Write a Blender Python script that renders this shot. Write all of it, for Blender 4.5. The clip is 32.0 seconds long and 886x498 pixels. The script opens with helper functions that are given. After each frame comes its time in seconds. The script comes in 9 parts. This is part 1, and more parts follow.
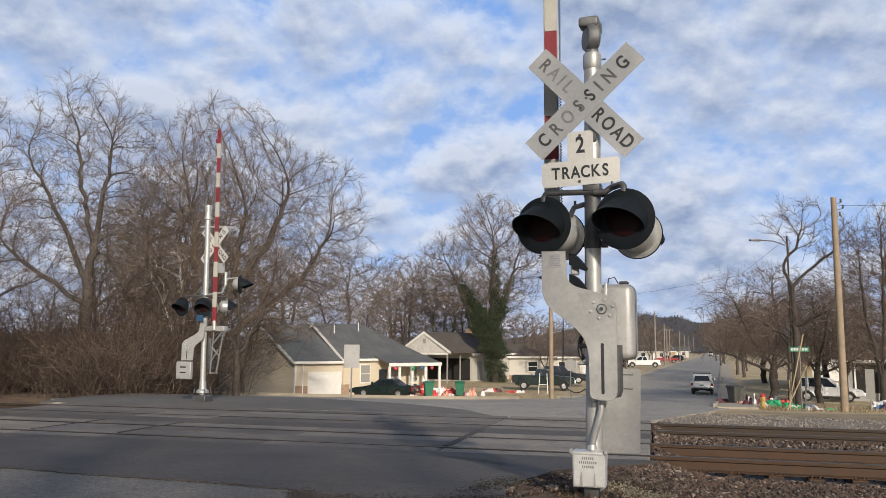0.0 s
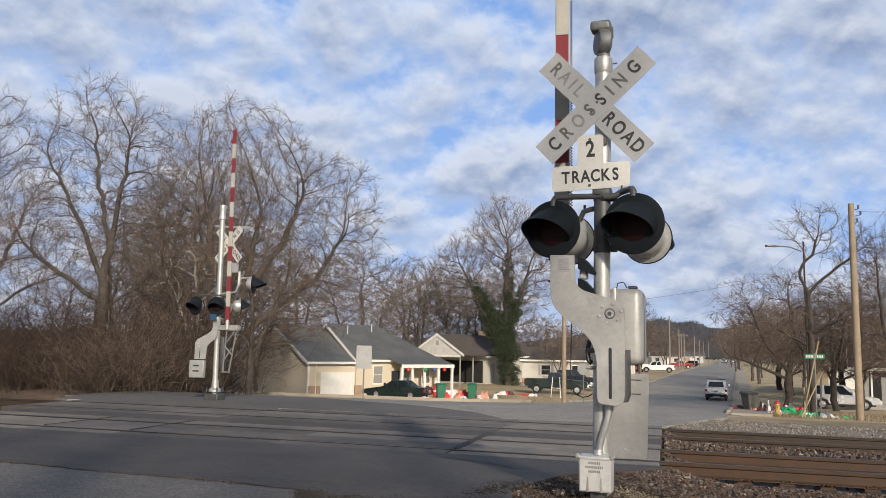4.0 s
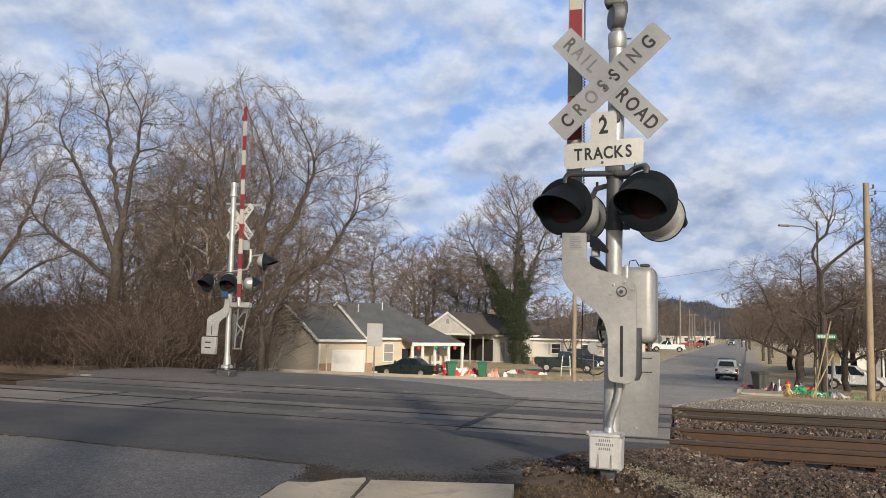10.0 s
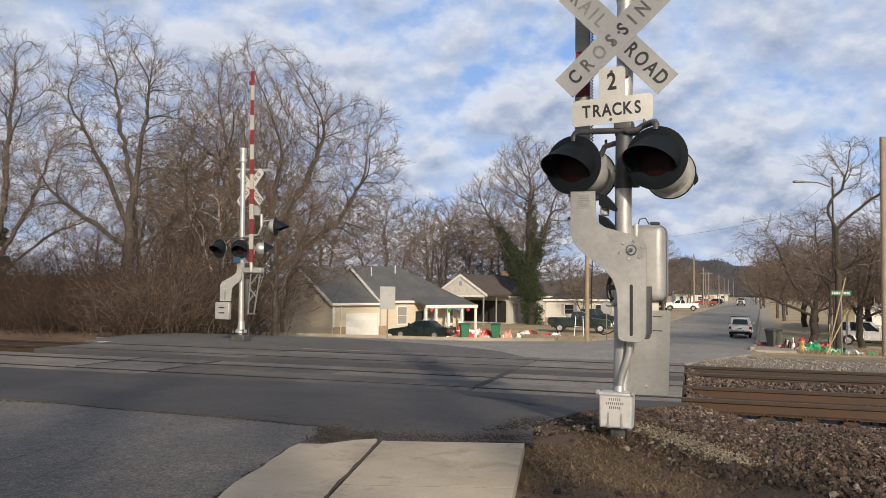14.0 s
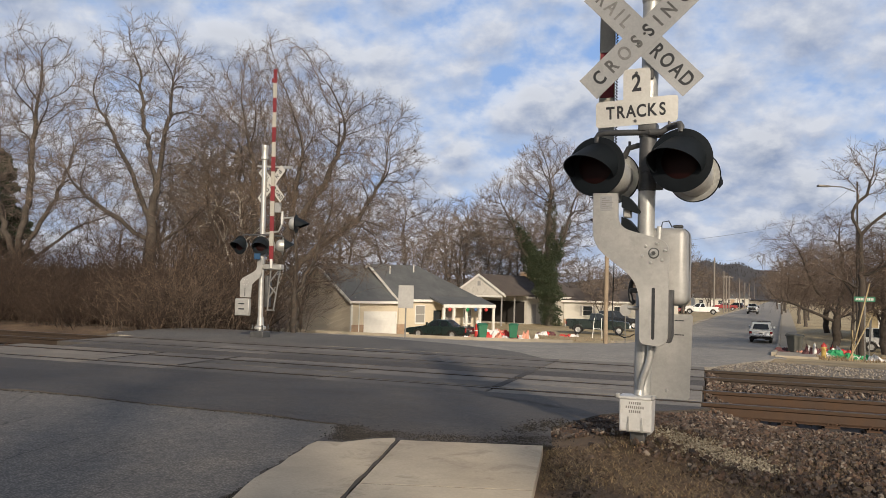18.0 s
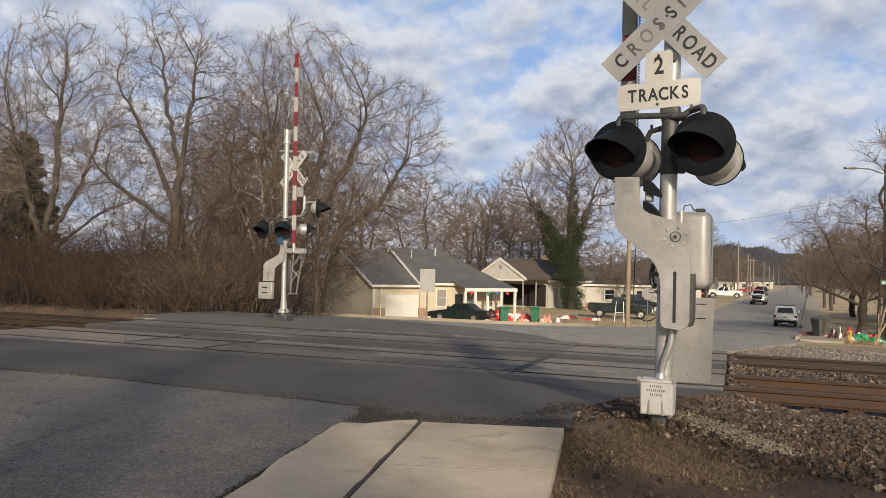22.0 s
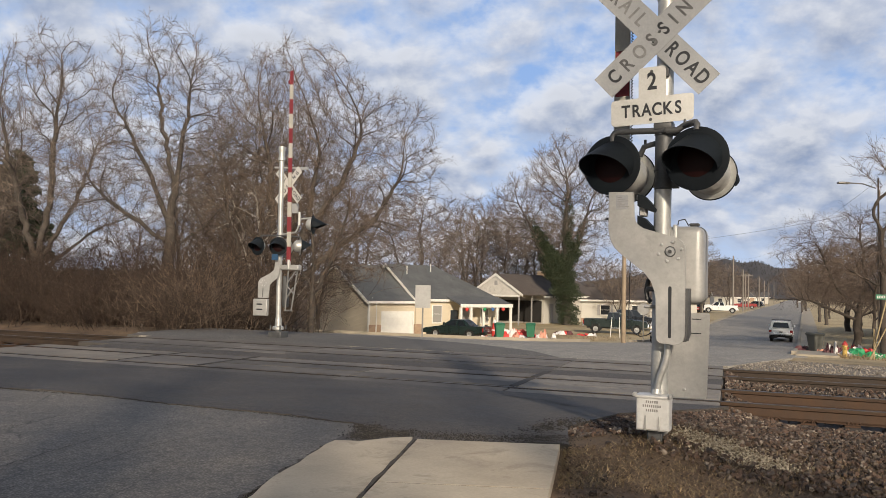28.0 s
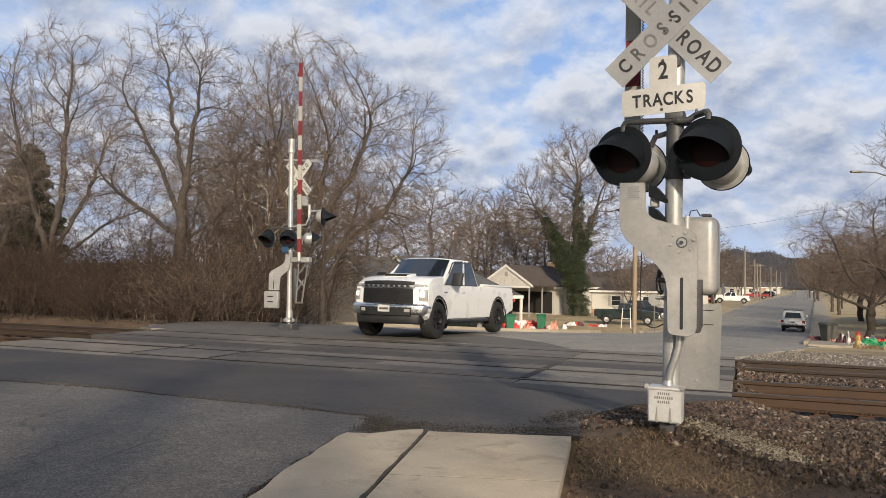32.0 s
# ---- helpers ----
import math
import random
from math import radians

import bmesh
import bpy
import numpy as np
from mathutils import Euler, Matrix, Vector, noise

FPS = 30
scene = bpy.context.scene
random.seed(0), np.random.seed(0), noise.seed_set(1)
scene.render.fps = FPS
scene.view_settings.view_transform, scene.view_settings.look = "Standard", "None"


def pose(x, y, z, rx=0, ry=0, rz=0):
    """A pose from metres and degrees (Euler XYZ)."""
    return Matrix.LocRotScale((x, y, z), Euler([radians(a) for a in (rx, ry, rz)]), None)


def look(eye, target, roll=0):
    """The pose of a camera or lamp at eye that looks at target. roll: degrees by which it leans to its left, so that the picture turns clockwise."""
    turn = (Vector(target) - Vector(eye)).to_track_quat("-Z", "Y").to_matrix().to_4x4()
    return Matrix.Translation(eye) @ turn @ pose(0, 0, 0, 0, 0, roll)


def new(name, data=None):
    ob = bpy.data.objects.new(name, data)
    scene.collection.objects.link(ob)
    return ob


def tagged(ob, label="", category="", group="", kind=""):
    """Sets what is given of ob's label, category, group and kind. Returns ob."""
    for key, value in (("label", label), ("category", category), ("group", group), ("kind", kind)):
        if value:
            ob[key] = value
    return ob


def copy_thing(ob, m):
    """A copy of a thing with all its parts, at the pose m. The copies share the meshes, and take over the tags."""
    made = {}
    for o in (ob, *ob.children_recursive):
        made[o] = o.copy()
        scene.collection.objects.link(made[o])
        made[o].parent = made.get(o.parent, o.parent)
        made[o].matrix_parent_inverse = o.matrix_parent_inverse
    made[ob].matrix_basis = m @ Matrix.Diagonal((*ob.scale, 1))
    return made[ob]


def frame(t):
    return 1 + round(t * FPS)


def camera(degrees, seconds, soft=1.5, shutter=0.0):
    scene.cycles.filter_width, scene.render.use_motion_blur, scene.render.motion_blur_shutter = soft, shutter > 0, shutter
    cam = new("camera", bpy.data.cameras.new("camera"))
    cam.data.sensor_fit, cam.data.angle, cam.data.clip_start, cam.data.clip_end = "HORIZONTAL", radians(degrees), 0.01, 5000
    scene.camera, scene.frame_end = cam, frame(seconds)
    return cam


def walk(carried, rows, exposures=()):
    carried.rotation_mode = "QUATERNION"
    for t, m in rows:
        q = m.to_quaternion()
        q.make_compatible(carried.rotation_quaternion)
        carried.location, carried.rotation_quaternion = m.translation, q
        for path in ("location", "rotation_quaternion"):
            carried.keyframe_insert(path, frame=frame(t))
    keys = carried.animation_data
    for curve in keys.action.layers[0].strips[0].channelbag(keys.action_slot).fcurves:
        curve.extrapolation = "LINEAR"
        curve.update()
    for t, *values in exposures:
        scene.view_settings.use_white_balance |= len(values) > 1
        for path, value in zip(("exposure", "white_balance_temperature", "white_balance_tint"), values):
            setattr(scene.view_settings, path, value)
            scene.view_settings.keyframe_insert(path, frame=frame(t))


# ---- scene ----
cam = camera(58.9, 32.0, soft=0.45)
# Hand-held at eye height beside the crossing: t, x, y, z, tilt, lean, turn.
PATH = [
    (0.0, -0.038, 0.016, 1.503, 97.03, -0.41, -0.53),
    (0.5, -0.015, 0.022, 1.512, 96.96, -0.83, -0.31),
    (1.0, -0.008, 0.025, 1.510, 97.21, -1.22, 0.02),
    (1.5, -0.019, 0.013, 1.509, 97.37, -1.46, 0.05),
    (2.0, -0.017, 0.010, 1.504, 97.24, -1.66, -0.09),
    (2.5, -0.014, 0.011, 1.506, 97.12, -1.64, -0.15),
    (4.5, 0.017, -0.008, 1.507, 97.17, -1.09, 0.67),
    (5.0, 0.020, -0.019, 1.505, 97.00, -1.17, 0.91),
    (5.5, 0.024, -0.017, 1.504, 96.83, -1.13, 1.25),
    (6.0, 0.027, -0.015, 1.507, 96.63, -1.01, 1.49),
    (6.5, 0.028, -0.000, 1.503, 96.40, -0.98, 1.55),
    (7.0, 0.027, 0.001, 1.505, 96.25, -0.89, 1.38),
    (7.5, 0.023, 0.001, 1.503, 96.20, -0.93, 1.08),
    (8.0, 0.020, 0.004, 1.504, 96.15, -1.08, 0.98),
    (8.5, 0.007, 0.006, 1.503, 96.11, -1.27, 1.44),
    (9.0, -0.000, 0.003, 1.502, 96.08, -1.54, 1.93),
    (9.5, -0.001, 0.007, 1.497, 95.82, -1.54, 1.78),
    (10.0, 0.006, 0.026, 1.496, 95.59, -1.48, 1.19),
    (10.5, 0.004, 0.022, 1.492, 95.37, -1.40, 0.34),
    (11.0, 0.006, 0.044, 1.487, 94.70, -1.08, -0.38),
    (11.5, 0.005, 0.056, 1.487, 93.89, -1.12, -0.33),
    (12.0, 0.012, 0.059, 1.490, 93.57, -0.87, 0.31),
    (12.5, 0.040, 0.064, 1.486, 93.47, -0.63, 1.00),
    (13.0, 0.083, 0.060, 1.481, 93.23, -0.58, 1.88),
    (13.5, 0.080, 0.078, 1.480, 92.90, -0.54, 2.36),
    (14.0, 0.047, 0.078, 1.490, 92.84, -0.63, 2.17),
    (14.5, 0.026, 0.084, 1.487, 92.86, -0.39, 2.21),
    (16.5, 0.039, 0.092, 1.496, 93.18, -0.79, 2.82),
    (17.0, 0.066, 0.088, 1.497, 93.23, -1.15, 2.85),
    (17.5, 0.046, 0.092, 1.497, 93.14, -1.39, 3.14),
    (18.0, 0.027, 0.090, 1.495, 92.77, -1.55, 3.49),
    (18.5, 0.020, 0.088, 1.492, 92.49, -1.61, 3.39),
    (19.0, 0.022, 0.102, 1.495, 92.39, -1.60, 3.23),
    (19.5, 0.016, 0.086, 1.491, 92.26, -1.62, 3.37),
    (20.0, 0.014, 0.086, 1.496, 92.14, -1.66, 3.76),
    (20.5, 0.012, 0.065, 1.495, 92.07, -1.75, 4.11),
    (21.0, 0.019, 0.062, 1.498, 91.98, -1.74, 4.62),
    (21.5, 0.027, 0.056, 1.495, 91.80, -1.63, 4.99),
    (22.0, 0.029, 0.047, 1.496, 91.54, -1.52, 5.05),
    (22.5, 0.034, 0.058, 1.493, 91.13, -1.48, 5.22),
    (23.0, 0.039, 0.072, 1.496, 91.07, -1.45, 4.95),
    (23.5, 0.032, 0.079, 1.496, 91.61, -1.52, 3.97),
    (24.0, 0.019, 0.068, 1.498, 92.16, -1.43, 3.63),
    (24.5, 0.017, 0.066, 1.494, 92.37, -1.49, 3.92),
    (25.0, 0.014, 0.079, 1.496, 92.35, -1.62, 4.05),
    (25.5, 0.016, 0.076, 1.494, 92.49, -1.66, 4.20),
    (27.5, 0.035, 0.068, 1.498, 92.78, -1.34, 4.73),
    (28.0, 0.036, 0.065, 1.494, 92.72, -1.29, 4.73),
    (28.5, 0.037, 0.075, 1.494, 92.61, -1.09, 4.87),
    (29.0, 0.041, 0.067, 1.495, 92.42, -0.99, 5.15),
    (29.5, 0.043, 0.072, 1.494, 92.37, -1.02, 5.41),
    (30.0, 0.043, 0.073, 1.497, 92.34, -0.96, 5.48),
    (30.5, 0.045, 0.069, 1.497, 92.46, -0.86, 5.22),
    (31.0, 0.044, 0.063, 1.496, 92.71, -0.88, 4.93),
    (31.5, 0.046, 0.072, 1.498, 92.60, -0.90, 5.03),
    (32.0, 0.035, 0.085, 1.500, 92.08, -1.03, 5.48),
]
EXPOSURE = [(0.0, -0.13, 5850, 10), (9.0, -0.11, 5920, 10), (13.0, -0.08, 6080, 10), (17.0, -0.16, 6250, 10), (21.0, -0.17, 6320, 10), (23.0, -0.09, 6420, 10), (25.0, -0.14, 6250, 10), (29.0, -0.09, 6260, 10), (32.0, -0.07, 6260, 10)]
walk(cam, [(t, pose(*row)) for t, *row in PATH], EXPOSURE)

# ---- sky, sun ----
SUN_EL, SUN_AZ = 22.0, 167.0          # degrees; azimuth clockwise from +y
to_sun = Vector((math.sin(radians(SUN_AZ)) * math.cos(radians(SUN_EL)), math.cos(radians(SUN_AZ)) * math.cos(radians(SUN_EL)), math.sin(radians(SUN_EL))))
world = bpy.data.worlds.new("sky_light")
scene.world = world
world.use_nodes = True
wn, wl = world.node_tree.nodes, world.node_tree.links
sky = wn.new("ShaderNodeTexSky")
sky.sky_type, sky.sun_disc = "NISHITA", False
sky.sun_elevation, sky.sun_rotation = radians(SUN_EL), radians(SUN_AZ)
sky.air_density, sky.dust_density, sky.ozone_density = 1.0, 1.5, 1.0
pale = wn.new("ShaderNodeHueSaturation")      # broken cloud pales the sky's light
pale.inputs["Saturation"].default_value = 0.5
wl.new(sky.outputs[0], pale.inputs["Color"])
wl.new(pale.outputs[0], wn["Background"].inputs[0])
wn["Background"].inputs[1].default_value = 0.077
lamp = bpy.data.lights.new("sun", "SUN")
lamp.energy, lamp.angle, lamp.color = 4.9, radians(2.2), (1.0, 0.84, 0.64)
sun = new("sun", lamp)
sun.matrix_world = look((60, -70, 60), Vector((60, -70, 60)) - to_sun)
scene.view_settings.exposure = 0.0

# ---- materials ----
def nodes_of(name):
    m = bpy.data.materials.new(name)
    m.use_nodes = True
    nt = m.node_tree
    return m, nt.nodes, nt.links, nt.nodes["Principled BSDF"]


def noise_node(n, l, scale, detail=6.0, rough=0.6, vec=None, dist=0.0):
    t = n.new("ShaderNodeTexNoise")
    t.inputs["Scale"].default_value, t.inputs["Detail"].default_value = scale, detail
    t.inputs["Roughness"].default_value, t.inputs["Distortion"].default_value = rough, dist
    if vec is not None:
        l.new(vec, t.inputs["Vector"])
    return t.outputs["Fac"]


def ramp(n, l, fac, stops):
    r = n.new("ShaderNodeValToRGB")
    e = r.color_ramp.elements
    while len(e) < len(stops):
        e.new(0.5)
    for k, (p, c) in zip(e, stops):
        k.position, k.color = p, (*c, 1) if len(c) == 3 else c
    l.new(fac, r.inputs[0])
    return r.outputs[0]


def mixed(n, l, fac, a, b, mode="MIX"):
    m = n.new("ShaderNodeMix")
    m.data_type, m.blend_type = "RGBA", mode
    for sock, v in ((0, fac), (6, a), (7, b)):
        if isinstance(v, (int, float)):
            m.inputs[sock].default_value = v
        elif isinstance(v, tuple):
            m.inputs[sock].default_value = (*v, 1)
        else:
            l.new(v, m.inputs[sock])
    return m.outputs[2]


def bump(n, l, bsdf, height, strength, dist=0.01):
    b = n.new("ShaderNodeBump")
    b.inputs["Strength"].default_value, b.inputs["Distance"].default_value = strength, dist
    l.new(height, b.inputs["Height"])
    l.new(b.outputs[0], bsdf.inputs["Normal"])


def coords(n, kind="Object"):
    return n.new("ShaderNodeTexCoord").outputs[kind]


def surface(name, a, b, rough=0.6, metal=0.0, fine=40.0, broad=3.0, dirt=None, dirt_amount=0.5, relief=0.2, vary=0.0, spread=0.15, coat=0.0):
    """Two colours mixed by broad and fine noise, with optional stains, relief and change from piece to piece."""
    m, n, l, bsdf = nodes_of(name)
    v = coords(n)
    big = noise_node(n, l, broad, 5, 0.6, v)
    small = noise_node(n, l, fine, 4, 0.7, v)
    col = mixed(n, l, ramp(n, l, big, [(0.3, (0, 0, 0)), (0.7, (1, 1, 1))]), a, b)
    if relief > 0.001:
        col = mixed(n, l, 0.35, col, ramp(n, l, small, [(0.25, (0.35, 0.35, 0.35)), (0.75, (0.65, 0.65, 0.65))]), "OVERLAY")
    if dirt:
        patch = noise_node(n, l, broad * 2.3, 8, 0.7, v, 0.6)
        col = mixed(n, l, ramp(n, l, patch, [(0.55, (0, 0, 0)), (0.75, (dirt_amount,) * 3)]), col, dirt)
    if vary:
        info = n.new("ShaderNodeObjectInfo")
        hsv = n.new("ShaderNodeHueSaturation")
        rnd = n.new("ShaderNodeMapRange")
        rnd.inputs["To Min"].default_value, rnd.inputs["To Max"].default_value = 1 - vary, 1 + vary
        l.new(info.outputs["Random"], rnd.inputs["Value"])
        l.new(rnd.outputs[0], hsv.inputs["Value"])
        l.new(col, hsv.inputs["Color"])
        col = hsv.outputs[0]
    l.new(col, bsdf.inputs["Base Color"])
    bsdf.inputs["Metallic"].default_value = metal
    l.new(ramp(n, l, big, [(0.2, (max(0.02, rough - spread),) * 3), (0.8, (min(1, rough + spread),) * 3)]), bsdf.inputs["Roughness"])
    bsdf.inputs["Coat Weight"].default_value = coat
    bump(n, l, bsdf, small, relief, 0.004)
    return m


def island_surface(name, stops, rough=0.9, fine=30.0):
    """Colour that changes from one loose piece of a mesh to the next."""
    m, n, l, bsdf = nodes_of(name)
    g = n.new("ShaderNodeNewGeometry")
    col = ramp(n, l, g.outputs["Random Per Island"], stops)
    small = noise_node(n, l, fine, 5, 0.7, coords(n))
    col = mixed(n, l, 0.5, col, ramp(n, l, small, [(0.3, (0.3, 0.3, 0.3)), (0.7, (0.7, 0.7, 0.7))]), "OVERLAY")
    l.new(col, bsdf.inputs["Base Color"])
    bsdf.inputs["Roughness"].default_value = rough
    return m


def glow(name, color, strength):
    m, n, l, bsdf = nodes_of(name)
    bsdf.inputs["Base Color"].default_value = (*color, 1)
    bsdf.inputs["Emission Color"].default_value = (*color, 1)
    bsdf.inputs["Emission Strength"].default_value = strength
    return m


def glassy(name, color, rough=0.05):
    m, n, l, bsdf = nodes_of(name)
    bsdf.inputs["Base Color"].default_value = (*color, 1)
    bsdf.inputs["Roughness"].default_value = rough
    bsdf.inputs["Specular IOR Level"].default_value = 0.8
    return m


# ---- mesh tools ----
def shell(name, bm, material, smooth=False):
    me = bpy.data.meshes.new(name)
    bmesh.ops.recalc_face_normals(bm, faces=bm.faces)
    bm.to_mesh(me)
    bm.free()
    me.materials.append(material)
    if smooth:
        for p in me.polygons:
            p.use_smooth = True
        me.set_sharp_from_angle(angle=radians(40))
    return me


def part(name, bm, material, parent, label="", smooth=True):
    ob = new(name, shell(name, bm, material, smooth))
    ob.parent = parent
    return tagged(ob, label)


def thing(name, m, label, category, group="", kind=""):
    ob = new(name)
    ob.empty_display_size = 0.2
    ob.matrix_world = m
    return tagged(ob, label, category, group, kind)


def solo(name, bm, material, label, category, group="", kind="", smooth=False, m=None):
    ob = new(name, shell(name, bm, material, smooth))
    if m is not None:
        ob.matrix_world = m
    return tagged(ob, label, category, group, kind)


def box(x0, x1, y0, y1, z0, z1, bev=0.0, bm=None, seg=1):
    b = bmesh.new()
    c = [b.verts.new((x, y, z)) for x in (x0, x1) for y in (y0, y1) for z in (z0, z1)]
    for f in ((0, 1, 3, 2), (4, 6, 7, 5), (0, 4, 5, 1), (2, 3, 7, 6), (0, 2, 6, 4), (1, 5, 7, 3)):
        b.faces.new([c[i] for i in f])
    if bev:
        bmesh.ops.bevel(b, geom=list(b.edges), offset=bev, segments=seg, affect="EDGES", profile=0.5)
    return joined(bm, b)


def joined(bm, b):
    if bm is None:
        return b
    me = bpy.data.meshes.new("tmp")
    b.to_mesh(me)
    b.free()
    bm.from_mesh(me)
    bpy.data.meshes.remove(me)
    return bm


def tube(p0, p1, r0, r1=None, seg=12, bm=None, caps=True):
    return sweep([p0, p1], [r0, r0 if r1 is None else r1], seg, bm, caps)


def sweep(pts, radii, seg=8, bm=None, caps=True):
    """A round bar along a line of points."""
    b = bm if bm is not None else bmesh.new()
    pts = [Vector(p) for p in pts]
    if not isinstance(radii, (list, tuple)):
        radii = [radii] * len(pts)
    rings, side = [], None
    for i, p in enumerate(pts):
        d = (pts[min(i + 1, len(pts) - 1)] - pts[max(i - 1, 0)]).normalized()
        if side is None:
            side = d.orthogonal().normalized()
        side = (side - d * side.dot(d)).normalized()
        up = d.cross(side)
        rings.append([b.verts.new(p + (side * math.cos(a) + up * math.sin(a)) * radii[i]) for a in (2 * math.pi * k / seg for k in range(seg))])
    for r, s in zip(rings, rings[1:]):
        for k in range(seg):
            b.faces.new((r[k], r[(k + 1) % seg], s[(k + 1) % seg], s[k]))
    if caps:
        b.faces.new(rings[0][::-1])
        b.faces.new(rings[-1])
    return b


def prism(outline, y0, y1, bev=0.0, bm=None):
    """An outline in x and z, extruded from y0 to y1."""
    b = bmesh.new()
    f = [b.verts.new((x, y0, z)) for x, z in outline]
    k = [b.verts.new((x, y1, z)) for x, z in outline]
    b.faces.new(f)
    b.faces.new(k[::-1])
    for i in range(len(f)):
        j = (i + 1) % len(f)
        b.faces.new((f[j], f[i], k[i], k[j]))
    if bev:
        bmesh.ops.bevel(b, geom=[e for e in b.edges if abs(e.verts[0].co.y - e.verts[1].co.y) < 1e-6], offset=bev, segments=1, affect="EDGES")
    return joined(bm, b)


def slab(outline, z0, z1, bev=0.0, bm=None):
    """An outline in x and y, from z0 up to z1; either may be a function of x and y."""
    b = bmesh.new()
    low = [b.verts.new((x, y, z0(x, y) if callable(z0) else z0)) for x, y in outline]
    top = [b.verts.new((x, y, z1(x, y) if callable(z1) else z1)) for x, y in outline]
    b.faces.new(low[::-1])
    b.faces.new(top)
    for i in range(len(low)):
        j = (i + 1) % len(low)
        b.faces.new((low[i], low[j], top[j], top[i]))
    if bev:
        bmesh.ops.bevel(b, geom=[e for e in b.edges if e.verts[0] in top and e.verts[1] in top], offset=bev, segments=1, affect="EDGES")
    return joined(bm, b)


def lathe(profile, m=None, seg=24, bm=None):
    """A profile of (radius, height) turned about z, then put at m."""
    b = bmesh.new()
    rings = []
    for r, z in profile:
        rings.append([b.verts.new((r * math.cos(a), r * math.sin(a), z)) for a in (2 * math.pi * k / seg for k in range(seg))] if r > 1e-5 else [b.verts.new((0, 0, z))])
    for r, s in zip(rings, rings[1:]):
        for k in range(seg):
            j = (k + 1) % seg
            if len(r) == 1 and len(s) > 1:
                b.faces.new((r[0], s[j], s[k]))
            elif len(s) == 1 and len(r) > 1:
                b.faces.new((r[k], r[j], s[0]))
            elif len(r) > 1:
                b.faces.new((r[k], r[j], s[j], s[k]))
    if m is not None:
        bmesh.ops.transform(b, matrix=m, verts=b.verts)
    return joined(bm, b)


def moved(bm, m):
    bmesh.ops.transform(bm, matrix=m, verts=bm.verts)
    return bm


def raw(name, verts, faces, material, smooth=False):
    me = bpy.data.meshes.new(name)
    me.from_pydata([tuple(v) for v in verts], [], [tuple(f) for f in faces])
    me.materials.append(material)
    if smooth:
        for p in me.polygons:
            p.use_smooth = True
    return me


def lettering(text, size, material, parent, m, name="lettering", label="", depth=0.0015, narrow=0.80):
    c = bpy.data.curves.new(name, "FONT")
    c.body, c.size, c.extrude, c.align_x, c.align_y = text, size, depth, "CENTER", "CENTER"
    c.offset = size * 0.024
    tmp = bpy.data.objects.new(name, c)
    me = bpy.data.meshes.new_from_object(tmp)
    bpy.data.objects.remove(tmp)
    me.transform(Matrix.Diagonal((narrow, 1, 1, 1)))
    me.materials.append(material)
    ob = new(name, me)
    ob.parent = parent
    ob.matrix_local = m
    return tagged(ob, label)

# ---- the lie of the land ----
UX, UY = 0.964, -0.2656               # along the tracks
NX, NY = 0.2656, 0.964                # across the tracks, away from the eye
RX, RY = 0.940, -0.342                # across the far road, to its right
AX, AY = 0.342, 0.940                 # along the far road
RAILS = (11.62, 13.055, 15.10, 16.535)
LEFT_END, RIGHT_END = -13.4, -0.1     # the crossing, along the tracks
PROFILE = ([-60, 7.0, 9.0, 10.8, 18.0, 22.0, 28.0, 35.0, 42.0, 50.0, 58.0, 66.0, 85.0, 110.0, 160.0, 300.0, 4000.0],
           [0.2, 0.22, 0.12, 0.0, 0.0, -0.08, -0.52, -0.95, -1.3, -1.75, -2.15, -2.38, -2.4, -2.2, -2.2, -2.6, -4.0])


def at_track(u, d, z=0.0):
    return (UX * u + NX * d, UY * u + NY * d, z)


def at_road(r, s, z=None):
    x, y = RX * r + AX * s, RY * r + AY * s
    return (x, y, road_z(x, y) if z is None else z)


def road_z(x, y):
    d = NX * x + NY * y
    z = float(np.interp(d, *PROFILE))
    return z - 0.55 * min(1, max(0, (2 - x) / 10)) * min(1, max(0, (d - 35) / 25))


def ground_z(x, y):
    d, u = NX * x + NY * y, UX * x + UY * y
    z = road_z(x, y) - 0.05
    if 9.6 < d < 20.0:
        z -= 0.36 * min(1, (d - 9.6) / 1.2, (20.0 - d) / 2.0)
    z += 0.17 * math.exp(-((x - 1.5) ** 2 / 0.5 + (y - 6.95) ** 2 / 0.4))
    return z + 0.025 * noise.noise((x * 0.35, y * 0.35, 0)) * (1 if d > 3 else 0.5)



